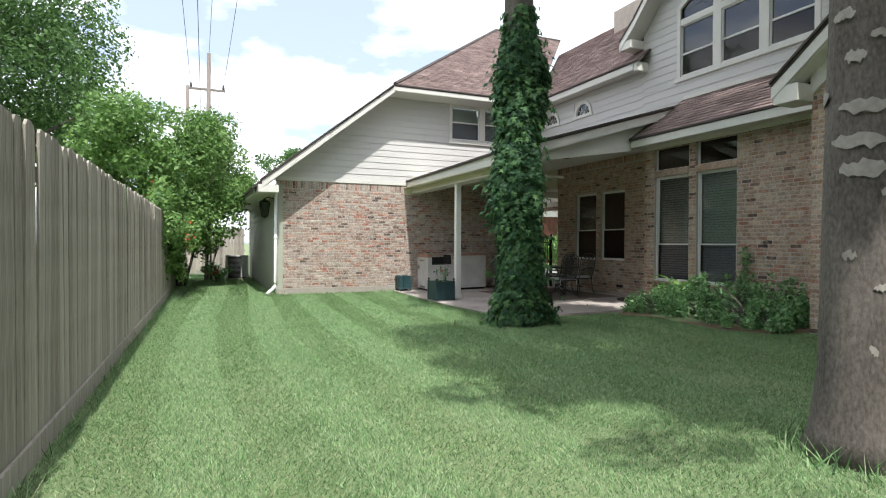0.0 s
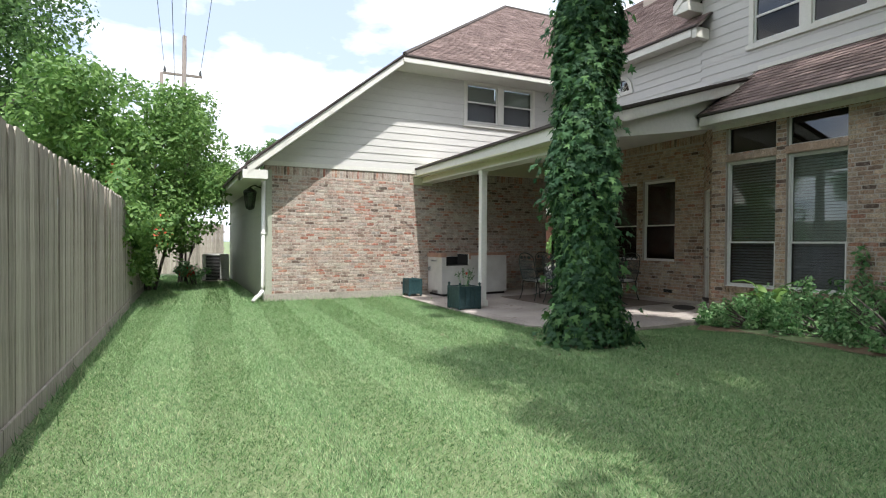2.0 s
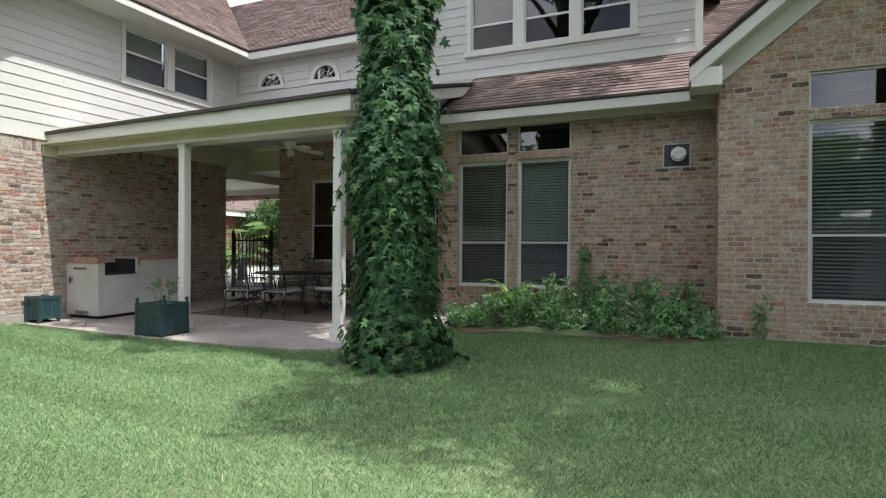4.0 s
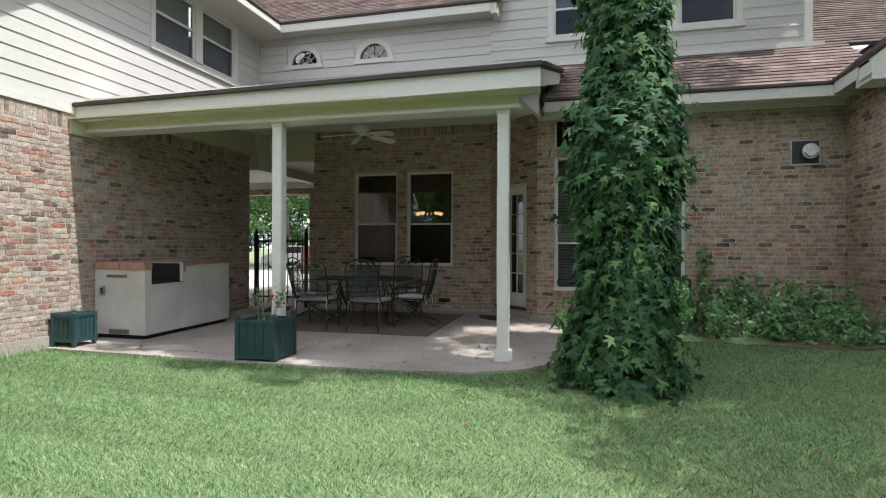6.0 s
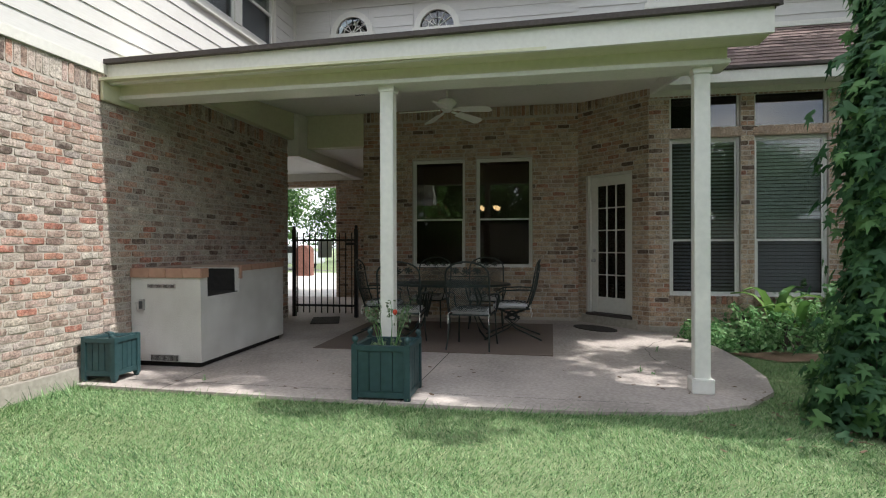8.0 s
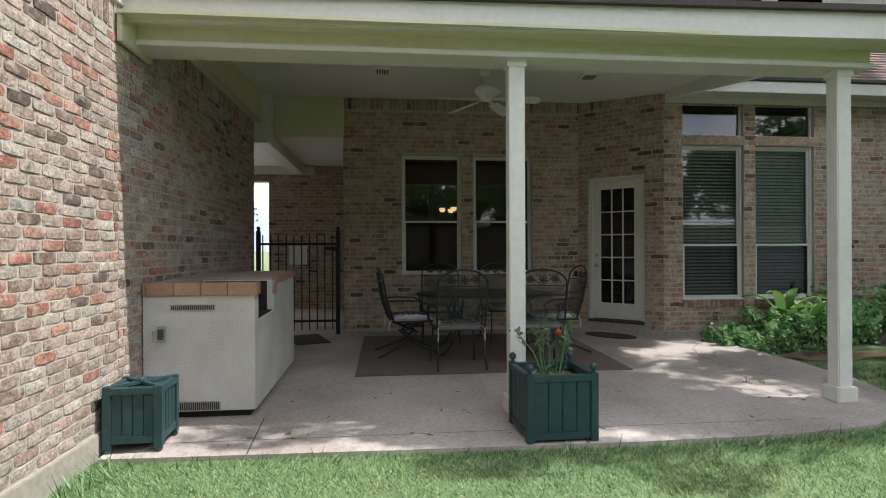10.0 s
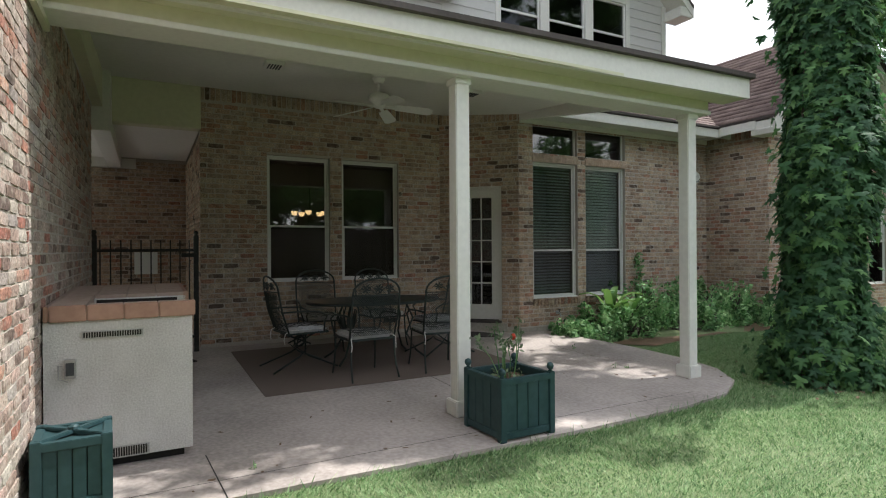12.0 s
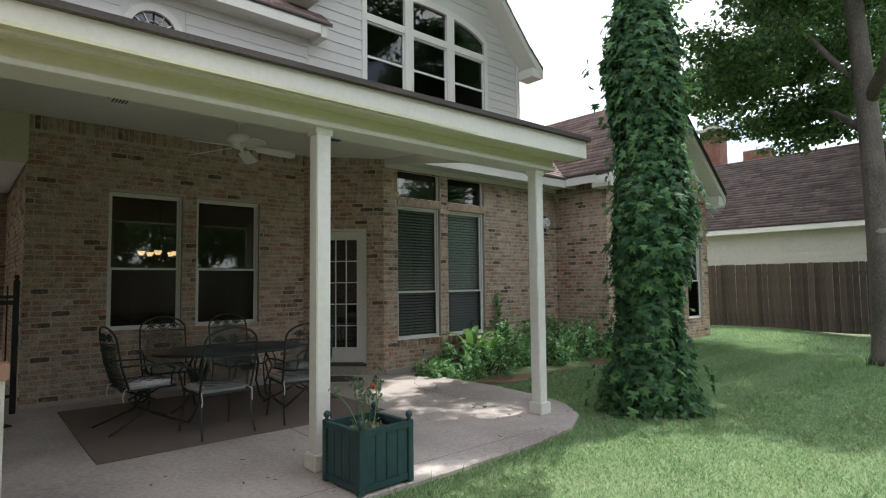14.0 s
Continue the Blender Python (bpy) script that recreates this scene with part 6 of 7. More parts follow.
while k < ID - 0.01:
    w = min(0.2, ID - k)
    part("edge_tile", boxes((-0.02, 0.006, k + 0.002 - (0.02 if k == 0 else 0), k + w - 0.002, IH - 0.10, IH), bevel=0.006), TILE, isl)
    k += w
part("edge_tile", boxes((0.006, 0.12, -0.02, 0.006, IH - 0.10, IH), bevel=0.006), TILE, isl)
k = 0.78
while k < IL - 0.01:
    w = min(0.2, IL - k)
    part("edge_tile", boxes((k + 0.002, k + w - 0.002, -0.018, 0.006, IH - 0.07, IH), bevel=0.005), TILE, isl)
    k += w
part("edge_tile", boxes((0.74, 0.78, -0.02, 0.02, IH - 0.16, IH), bevel=0.005), TILE, isl)
for r in ((0.006, 0.12, 0.006, ID), (0.74, IL, 0.006, ID), (0.12, 0.74, ID - 0.22, ID)):
    x = r[0]
    while x < r[1] - 0.01:
        w = min(0.2, r[1] - x)
        y = r[2]
        while y < r[3] - 0.01:
            h = min(0.2, r[3] - y)
            part("top_tile", boxes((x + 0.002, x + w - 0.002, y + 0.002, y + h - 0.002, IH - 0.03 if x > 0.7 else IH - 0.10, IH - 0.004), bevel=0.003), TOPTILE, isl)
            y += h
        x += w
for z0, z1, y0, y1 in ((0.835, 0.885, 0.29, 0.63), (0.06, 0.135, 0.26, 0.60)):
    vent = part("vent_frame", frame_bars(y0, y1, z0, z1, 0.008, -0.004, 0.004, 0.0), STEEL, isl)
    vent.matrix_basis = pose(-0.002, 0, 0, 0, 0, 90) @ Matrix.Diagonal((1, 1, 1, 1))
    part("vent_back", boxes((-0.004, 0.002, y0 + 0.006, y1 - 0.006, z0 + 0.006, z1 - 0.006)), DARK, isl)
    bm = bmesh.new()
    n = int((y1 - y0) / 0.014)
    for q in range(n):
        box(bm, -0.008, -0.004, y0 + 0.01 + q * 0.014, y0 + 0.014 + q * 0.014, z0 + 0.006, z1 - 0.006)
    part("mesh", bm, STEEL, isl)
outlet = part("outlet_box", boxes((-0.03, 0.0, 0.66, 0.72, 0.60, 0.72), bevel=0.004), STEEL, isl)
part("outlet_cover", boxes((-0.036, -0.03, 0.668, 0.712, 0.62, 0.70), bevel=0.002), GREYBOX, outlet)
part("cord", tube(bmesh.new(), [(-0.02, 0.73, 0.68), (-0.03, 0.75, 0.69), (-0.02, 0.75, 0.60), (-0.03, 0.70, 0.585)], 0.004, 5), STEEL, outlet)


# ---- planters ----
def planter_box(x, y, w, h, feet, rz, label):
    z = slab_z(x)
    ob = thing("planter", x, y, z, label, "planter", "teal planters", rz=rz)
    r = w / 2
    z0 = feet
    for sx in (1, -1):
        for sy in (1, -1):
            px, py = sx * (r - 0.025), sy * (r - 0.025)
            p = part("corner_post", boxes((px - 0.026, px + 0.026, py - 0.026, py + 0.026, 0.03 if feet > 0.04 else 0.0, h + 0.01), bevel=0.004), TEAL, ob)
            if feet > 0.04:
                part("foot", lathe(bmesh.new(), [(0.008, 0.0), (0.022, 0.008), (0.027, 0.022), (0.018, 0.038)], 10, px, py), TEAL, p, smooth=True)
            else:
                part("finial", lathe(bmesh.new(), [(0.02, h + 0.01), (0.011, h + 0.02), (0.024, h + 0.035), (0.028, h + 0.05), (0.022, h + 0.068), (0.006, h + 0.078)], 12, px, py), TEAL, p, smooth=True)
    for k in range(4):
        m = pose(0, 0, 0, 0, 0, 90 * k)
        n = 4
        for q in range(n):
            wq = (w - 0.1) / n
            bm = box(bmesh.new(), -r + 0.05 + q * wq + 0.002, -r + 0.05 + (q + 1) * wq - 0.002, -r + 0.012, -r + 0.03, z0 + 0.05, h - 0.045, bevel=0.003, m=m)
            part("side_board", bm, TEAL, ob)
        bm = box(bmesh.new(), -r + 0.05, r - 0.05, -r + 0.004, -r + 0.034, z0, z0 + 0.05, bevel=0.004, m=m)
        part("bottom_rail", bm, TEAL, ob)
        bm = box(bmesh.new(), -r + 0.04, r - 0.04, -r, -r + 0.045, h - 0.045, h, bevel=0.004, m=m)
        part("top_rail", bm, TEAL, ob)
    return ob


big_planter = planter_box(5.34, 12.38, 0.50, 0.455, 0.02, 2, "dark teal wooden planter box with ball finials and a small rose")
part("soil", boxes((-0.21, 0.21, -0.21, 0.21, 0.06, 0.38)), BEDSOIL, big_planter)
lid_planter = planter_box(5.38, 15.20, 0.36, 0.42, 0.06, 3, "dark teal wooden planter box with crossed top slats on ball feet")
bm = bmesh.new()
r = 0.165
for k in range(4):
    a = [(-r, -r), (r, -r), (r, r), (-r, r)][k]
    b = [(-r, -r), (r, -r), (r, r), (-r, r)][(k + 1) % 4]
    v = [bm.verts.new((*a, 0.415)), bm.verts.new((*b, 0.415)), bm.verts.new((0, 0, 0.395))]
    bm.faces.new(v)
    w = [bm.verts.new((*a, 0.38)), bm.verts.new((*b, 0.38)), bm.verts.new((0, 0, 0.36))]
    bm.faces.new(w[::-1])
part("top_panel", bm, TEAL, lid_planter)
bm = bmesh.new()
for ang in (45, 135):
    box(bm, -0.22, 0.22, -0.017, 0.017, 0.41, 0.432, bevel=0.004, m=pose(0, 0, 0, 0, 0, ang))
part("cross_slats", bm, TEAL, lid_planter)
# unseen near-black box, added to stop light showing between the boards
part("liner", boxes((-0.145, 0.145, -0.145, 0.145, 0.07, 0.36)), DARK, lid_planter)
part("centre_block", lathe(bmesh.new(), [(0.03, 0.43), (0.028, 0.445), (0.012, 0.455)], 8), TEAL, lid_planter)

rose = thing("rose_bush", 5.34, 12.38, slab_z(5.34) + 0.38, "small sparse rose bush with a red bud in the planter", "plant")
rr = np.random.default_rng(77)
stems = bmesh.new()
tips = []
for k in range(9):
    a, l = rr.uniform(0, 6.28), rr.uniform(0.25, 0.48)
    lean = rr.uniform(0.05, 0.22)
    pts = [(0.06 * math.cos(a), 0.06 * math.sin(a), 0.0), (0.06 * math.cos(a) + lean * 0.4 * math.cos(a), 0.06 * math.sin(a) + lean * 0.4 * math.sin(a), l * 0.5), (0.06 * math.cos(a) + lean * math.cos(a + 0.4), 0.06 * math.sin(a) + lean * math.sin(a + 0.4), l)]
    tube(stems, pts, [0.005, 0.004, 0.002], 5)
    for t in (0.45, 0.7, 0.95):
        p = np.array(pts[1]) * (1 - t) + np.array(pts[2]) * t
        tips.append((*p, 0.045, 0.045, 0.035))
part("stems", stems, LEAF_BED, rose)
v, f = leaf_cloud(rr, tips + [(0, 0, 0.04, 0.17, 0.17, 0.05)], 230, 0.042)
lf = new("foliage", raw_mesh("foliage", v, f, LEAF_ROSE))
lf.parent = rose
tagged(lf, kind="stuff")
part("bud", lathe(bmesh.new(), [(0.004, 0.30), (0.018, 0.315), (0.022, 0.33), (0.012, 0.35)], 8, 0.02, -0.06), FLOWER, rose, "red rose bud")

for k, (x, y, h) in enumerate(((6.5, 10.1, 0.09), (7.6, 9.75, 0.10), (6.42, 9.98, 0.06), (5.46, 14.25, 0.07))):
    ob = thing("weed", x, y, slab_z(x) - 0.004, "small weed growing from a slab crack", "weed")
    v, f = leaf_cloud(rg, [(0, 0, h * 0.4, 0.02, 0.02, h * 0.4), (0.02, 0.01, h * 0.25, 0.03, 0.02, h * 0.25)], 16, 0.02)
    lf = new("foliage", raw_mesh("foliage", v, f, LEAF_BED))
    lf.parent = ob
    tagged(lf, kind="stuff")
    part("stem", tube(bmesh.new(), [(0, 0, -0.002), (0.004, 0, h * 0.5), (0.0, 0.004, h * 0.9)], [0.002, 0.0016, 0.001], 5), LEAF_BED, ob)

# ---- ceiling fan, vents and wall fittings ----
fan = thing("ceiling_fan", 8.07, 12.36, 3.48, "white five-blade ceiling fan under the patio ceiling", "ceiling fan")
part("canopy", lathe(bmesh.new(), [(0.055, -0.06), (0.075, -0.02), (0.075, 0.012)], 16), WHITE, fan, smooth=True)
part("rod", tube(bmesh.new(), [(0, 0, -0.02), (0, 0, -0.2)], 0.014, 8), WHITE, fan)
part("motor", lathe(bmesh.new(), [(0.045, -0.36), (0.075, -0.335), (0.08, -0.30), (0.125, -0.285), (0.135, -0.235), (0.11, -0.2), (0.04, -0.185)], 20), WHITE, fan, smooth=True)
blade_me = to_mesh("blade", prism(bmesh.new(), [(0.2, -0.06), (0.60, -0.078), (0.65, -0.045), (0.65, 0.045), (0.60, 0.078), (0.2, 0.06)], -0.004, 0.004, "y"), WHITE)
iron_me = to_mesh("blade_iron", boxes((0.09, 0.23, -0.006, 0.006, -0.02, 0.02), bevel=0.003), WHITE)
for k in range(5):
    m = pose(0, 0, -0.335, 0, 0, -29 + 65 + 72 * k) @ pose(0, 0, 0, 0, 5, 0) @ pose(0, 0, 0, 74, 0, 0)
    for name, me in (("blade", blade_me), ("blade_iron", iron_me)):
        ob = new(name, me)
        ob.parent = fan
        ob.matrix_basis = m


def ceiling_vent(x, y):
    z = 3.30 + (x - PX) * 0.0794
    ob = thing("ceiling_vent", x, y, z, "small square white speaker vent on the patio ceiling", "vent", "ceiling vents")
    part("vent_frame", boxes((-0.1, 0.1, -0.1, 0.1, -0.05, 0.01), bevel=0.008), WHITE, ob)
    for k in range(5):
        part("slat", boxes((-0.08, 0.08, -0.07 + 0.03 * k, -0.055 + 0.03 * k, -0.056, -0.049)), GREYBOX, ob)


ceiling_vent(8.03, 13.6)
ceiling_vent(8.01, 11.1)

vent = thing("wall_vent", WX, 5.66, 2.74, "round white vent cap in a dark metal wall plate", "vent")
part("back_plate", boxes((-0.03, 0.02, -0.18, 0.18, -0.17, 0.17), bevel=0.006), GREYBOX, vent)
part("plate_rim", boxes((-0.036, 0.0, 0.18, 0.20, -0.19, 0.19), (-0.036, 0.0, -0.20, -0.18, -0.19, 0.19), (-0.036, 0.0, -0.18, 0.18, 0.17, 0.19), (-0.036, 0.0, -0.18, 0.18, -0.19, -0.17), bevel=0.003), STEEL, vent)
bm = lathe(bmesh.new(), [(0.085, 0.0), (0.085, 0.10)], 24)
bm.transform(pose(-0.03, -0.03, 0.0, 0, -90, 0))
part("collar", bm, GREYBOX, vent, smooth=True)
bm = lathe(bmesh.new(), [(0.10, 0.10), (0.112, 0.11), (0.112, 0.135), (0.10, 0.15), (0.06, 0.156), (0.01, 0.157)], 28)
bm.transform(pose(-0.03, -0.03, 0.0, 0, -90, 0))
cap = part("vent_cap", bm, WHITE, vent, smooth=True)
bm = bmesh.new()
for k in range(7):
    a = math.radians(205 + 21.7 * k)
    box(bm, -0.187, -0.180, -0.03 + 0.085 * math.cos(a) - 0.009, -0.03 + 0.085 * math.cos(a) + 0.009, 0.085 * math.sin(a) - 0.009, 0.085 * math.sin(a) + 0.009)
part("slots", bm, DARK, cap)
word = bpy.data.curves.new("hot_mark", "FONT")
word.body, word.size, word.align_x, word.align_y, word.extrude = "HOT", 0.055, "CENTER", "CENTER", 0.001
mark = new("hot_mark", word)
mark.parent = cap
mark.matrix_basis = pose(-0.189, -0.03, 0.015, 90, 0, -90)
word.materials.append(STEEL)

low_vent = thing("brick_vent", DX - 0.012, 11.45, 0.30, "small dark louvred vent low in the brick patio wall", "vent")
part("vent_frame", frame_bars(-0.11, 0.11, -0.035, 0.035, 0.012, -0.012, 0.012, 0.002), IRON, low_vent)
part("backing", boxes((-0.098, 0.098, 0.0, 0.012, -0.023, 0.023)), DARK, low_vent)
for k in range(3):
    part("slat", boxes((-0.098, 0.098, -0.008, 0.002, -0.018 + 0.014 * k, -0.012 + 0.014 * k)), IRON, low_vent)
low_vent.matrix_basis = pose(DX - 0.012, 11.45, 0.30, 0, 0, -90)
tap = thing("garden_tap", WX - 0.01, 8.86, 0.36, "small weathered garden tap on the brick below the window", "tap")
part("pipe", tube(bmesh.new(), [(0.03, 0, 0.0), (-0.05, 0, 0.0), (-0.085, 0, -0.015), (-0.095, 0, -0.06)], 0.012, 8), STEEL, tap, smooth=True)
part("flange", boxes((-0.012, 0.004, -0.03, 0.03, -0.03, 0.03), bevel=0.005), STEEL, tap)
bm = lathe(bmesh.new(), [(0.006, 0.0), (0.006, 0.04), (0.03, 0.042), (0.032, 0.052), (0.008, 0.055)], 10)
bm.transform(pose(-0.06, 0, 0.01))
part("handle", bm, GREYBOX, tap)

lantern = thing("wall_lantern", 1.62, 15.75, 2.05, "black metal wall lantern with clear panes on the garage side", "lantern")
part("arm", tube(bmesh.new(), [(0.27, 0, 0.50), (0.1, 0, 0.56), (0.0, 0, 0.52)], 0.014, 6), IRON, lantern)
part("wall_plate", boxes((0.25, 0.28, -0.05, 0.05, 0.40, 0.58), bevel=0.005), IRON, lantern)
part("roof_cap", lathe(bmesh.new(), [(0.155, 0.40), (0.13, 0.44), (0.05, 0.49), (0.02, 0.52)], 6), IRON, lantern)
part("base", lathe(bmesh.new(), [(0.03, 0.0), (0.085, 0.03), (0.09, 0.05)], 6), IRON, lantern)
for k in range(6):
    a, b = math.pi / 3 * k, math.pi / 3 * (k + 1)
    part("bar", tube(bmesh.new(), [(0.088 * math.cos(a), 0.088 * math.sin(a), 0.05), (0.14 * math.cos(a), 0.14 * math.sin(a), 0.40)], 0.008, 5), IRON, lantern)
    bm = bmesh.new()
    q = [(0.085, a, 0.05), (0.085, b, 0.05), (0.135, b, 0.40), (0.135, a, 0.40)]
    bm.faces.new([bm.verts.new((r0 * math.cos(t), r0 * math.sin(t), z)) for r0, t, z in q])
    bmesh.ops.solidify(bm, geom=bm.faces[:], thickness=0.003)
    part("pane", bm, GLASS, lantern)

ac = thing("air_conditioner", 1.32, 22.6, 0.0, "grey louvred outdoor air conditioning unit on the grass", "air conditioner")
part("plinth", boxes((-0.42, 0.42, -0.42, 0.42, -0.03, 0.06), bevel=0.01), PLINTH, ac)
part("coil", boxes((-0.33, 0.33, -0.33, 0.33, 0.06, 0.84)), DARK, ac)
for sx in (1, -1):
    for sy in (1, -1):
        part("corner_post", boxes((sx * 0.36 - 0.035, sx * 0.36 + 0.035, sy * 0.36 - 0.035, sy * 0.36 + 0.035, 0.06, 0.86), bevel=0.008), WHITE, ac)
part("side_panel", boxes((0.12, 0.36, -0.37, -0.34, 0.08, 0.85), bevel=0.006), WHITE, ac)
for k in range(16):
    part("louvre", frame_bars(-0.37, 0.37, 0, 0.016, 0.012, -0.37, 0.37, 0.0), STEEL, ac).matrix_basis = pose(0, 0, 0.09 + 0.047 * k)
part("top", boxes((-0.4, 0.4, -0.4, 0.4, 0.85, 0.90), bevel=0.02), WHITE, ac)

spout = thing("downspout", 1.86, GY - 0.05, 0, "white curved downspout at the garage corner", "downspout")
part("pipe", tube(bmesh.new(), [(0.0, 0, 2.7), (0, 0, 0.34), (-0.02, -0.02, 0.24), (-0.09, -0.09, 0.16), (-0.18, -0.17, 0.10), (-0.24, -0.22, 0.03)], 0.045, 10), WHITE, spout, smooth=True)
part("strap", boxes((-0.055, 0.055, -0.055, 0.06, 1.5, 1.54)), WHITE, spout)

# ---- the iron gate and what lies on the passage floor ----
GX = 9.78
gate = thing("garden_gate", GX, 14.85, slab_z(GX), "black iron bar gate across the side passage", "gate")
for y in (-0.58, 0.56):
    p = part("post", boxes((-0.03, 0.03, y - 0.03, y + 0.03, 0.0, 1.52), bevel=0.004), IRON, gate)
    part("finial", lathe(bmesh.new(), [(0.03, 1.52), (0.018, 1.53), (0.032, 1.555), (0.018, 1.585)], 10, 0, y), IRON, p, smooth=True)
for z in (0.20, 1.33):
    part("rail", boxes((-0.016, 0.016, -0.55, 0.53, z - 0.018, z + 0.018)), IRON, gate)
bar_me = to_mesh("bar", boxes((-0.008, 0.008, -0.008, 0.008, 0.07, 1.46)), IRON)
for k in range(10):
    b = new("bar", bar_me)
    b.parent = gate
    b.matrix_basis = pose(0, -0.50 + 0.111 * k, 0)
part("latch", boxes((-0.05, 0.03, -0.60, -0.40, 1.24, 1.29), bevel=0.005), IRON, gate)
sign = part("gate_sign", boxes((GX + 0.022, GX + 0.028, 14.72, 14.98, 1.12, 1.40), bevel=0.002), WHITE, None)
tagged(sign, "plain white board fixed behind the gate bars", "sign")
for x, y, r, w, h in ((9.35, 14.65, 20, 0.75, 0.45), (9.2, 10.35, 45, 0.62, 0.42)):
    if r == 20:
        ob = part("door_mat", boxes((-w / 2, w / 2, -h / 2, h / 2, 0, 0.014), bevel=0.004), MATT)
    else:
        ob = part("door_mat", lathe(bmesh.new(), [(0.30, 0.0), (0.30, 0.012), (0.28, 0.014)], 24), MATT)
        ob.scale = (1.25, 0.7, 1)
    sc = ob.scale.copy()
    ob.matrix_basis = pose(x, y, slab_z(x) + 0.001, 0, -0.9, 0) @ pose(0, 0, 0, 0, 0, r) @ Matrix.Diagonal((*sc, 1))
    tagged(ob, "dark woven door mat on the patio slab", "mat", "door mats")


# ---- utility poles and wires ----
def utility_pole(x, y, h, arm, arm_z, label):
    ob = thing("utility_pole", x, y, -0.2, label, "utility pole", "utility poles")
    part("pole", tube(bmesh.new(), [(0, 0, 0), (0.1, 0, h)], [0.2, 0.13], 10), POLE, ob, smooth=True)
    for z, w in arm_z:
        c = part("crossarm", boxes((-w, w, -0.06, 0.06, z - 0.07, z + 0.07)), POLE, ob)
        for s in (-1, 1):
            part("insulator", lathe(bmesh.new(), [(0.05, z + 0.07), (0.09, z + 0.15), (0.07, z + 0.3), (0.03, z + 0.42)], 8, s * (w - 0.12), 0), GREYBOX, c)
    return ob


utility_pole(0.55, 42.0, 14.6, 1.0, [(12.1, 1.15), (9.5, 0.8)], "tall wooden utility pole with a crossarm behind the yard")
utility_pole(-0.95, 52.0, 14.8, 1.0, [(12.4, 1.05)], "second wooden utility pole further away")
wires = thing("power_line", 0.55, 42.0, 11.9, "thin overhead power lines running above the side fence", "power line")
for dx, z0, x1, z1 in ((-1.05, 0.4, -1.9, 7.0), (1.05, 0.4, 1.6, 8.0), (0.1, 2.3, 0.3, 9.5), (-0.4, -2.2, -0.9, 4.4)):
    pts = []
    for k in range(13):
        t = k / 12
        pts.append((dx + (x1 - dx) * t, -46.0 * t, z0 + (z1 - z0) * t - 3.2 * math.sin(math.pi * t) * 0.4))
    part("wire", tube(bmesh.new(), pts, 0.014, 4), WIRE, wires)

# ---- neighbours ----
nb = thing("neighbour_house", 12.0, -12.0, 0, "cream neighbouring house with a dark brown shingle roof", "house")
nb.matrix_basis = Matrix.Identity(4)
wall_nb = part("wall", boxes((4.5, 24.0, -17.0, -9.4, -0.1, 3.45)), NB_WALL, nb)
for k in range(16):
    bm = boxes((4.5, 24.0, -9.42, -9.4, 0.2 + 0.2 * k, 0.2 + 0.2 * k + 0.205))
    for v in bm.verts:
        if v.co.y > -9.41 and v.co.z < 0.3 + 0.2 * k:
            v.co.y += 0.02
    part("board", bm, NB_WALL, wall_nb)
part("fascia", boxes((4.0, 24.5, -9.0, -8.96, 3.38, 3.58)), TRIM, nb)
part("soffit", boxes((4.0, 24.5, -9.4, -9.0, 3.38, 3.42)), TRIM, nb)
roof_nb = part("roof", prism(bmesh.new(), [(-8.95, 3.56), (-13.2, 7.1), (-17.5, 3.56)], 4.0, 24.5, "x"), NB_ROOF, nb)
shingle_roof(roof_nb, [(24.5, -8.93, 3.60), (4.0, -8.93, 3.60), (4.0, -13.2, 7.14), (24.5, -13.2, 7.14)], row=0.19, tab=0.5, material=NB_ROOF)
chim = part("chimney", boxes((13.6, 14.6, -15.5, -14.6, 5.0, 9.25)), RED_BRICK, nb, "red brick chimney")
part("chimney_cap", boxes((13.5, 14.7, -15.6, -14.5, 9.25, 9.4), (13.8, 14.4, -15.3, -14.8, 9.4, 9.65)), PLINTH, chim)
chim = part("chimney", boxes((11.3, 12.5, -15.5, -14.6, 5.0, 7.9)), RED_BRICK, nb, "red brick chimney")

red_house = thing("brick_house", 28.0, 37.0, 0, "red brick neighbouring house with white fascia", "house")
part("wall", boxes((-7, 7, -3, 5, -0.2, 3.3)), RED_BRICK, red_house)
part("fascia", boxes((-7.5, 7.5, -3.5, 5.5, 3.3, 3.75)), WHITE, red_house)
part("roof", prism(bmesh.new(), [(-3.6, 3.7), (1.0, 6.2), (5.6, 3.7)], -7.6, 7.6, "x"), SHINGLE, red_house)
tagged(part("driveway", boxes((13.0, 27.0, 12.0, 29.0, -0.1, 0.03)), DRIVE), "pale concrete driveway beyond the gate", "driveway", kind="structure")
tagged(part("road", boxes((30.0, 37.0, -30.0, 60.0, -0.15, 0.0)), ASPHALT), "grey asphalt street beyond the driveway", "road", kind="structure")
mail = thing("mailbox_pier", 24.2, 21.9, 0.0, "round-topped red brick mailbox pier", "mailbox")
part("pier", boxes((-0.3, 0.3, -0.3, 0.3, -0.05, 1.15), bevel=0.01), RED_BRICK, mail)
part("top", prism(bmesh.new(), [(0.3 * math.cos(math.pi * k / 10), 1.15 + 0.25 * math.sin(math.pi * k / 10)) for k in range(11)], -0.3, 0.3, "x"), RED_BRICK, mail)
for k, (x, y, w) in enumerate(((16.4, 23.3, 1.0), (17.6, 24.4, 1.0))):
    shrub("hedge", x, y, "clipped bright green hedge beyond the gate", clumps(rg, 0, 0, 1.05, w, w, 0.9, 16, 0.45), 3000, 0.13, LEAF_SHRUB, 90 + k, "hedge", 5)
palm = thing("fan_palm", 15.6, 20.7, 0, "small fan palm with pale radiating fronds", "palm")
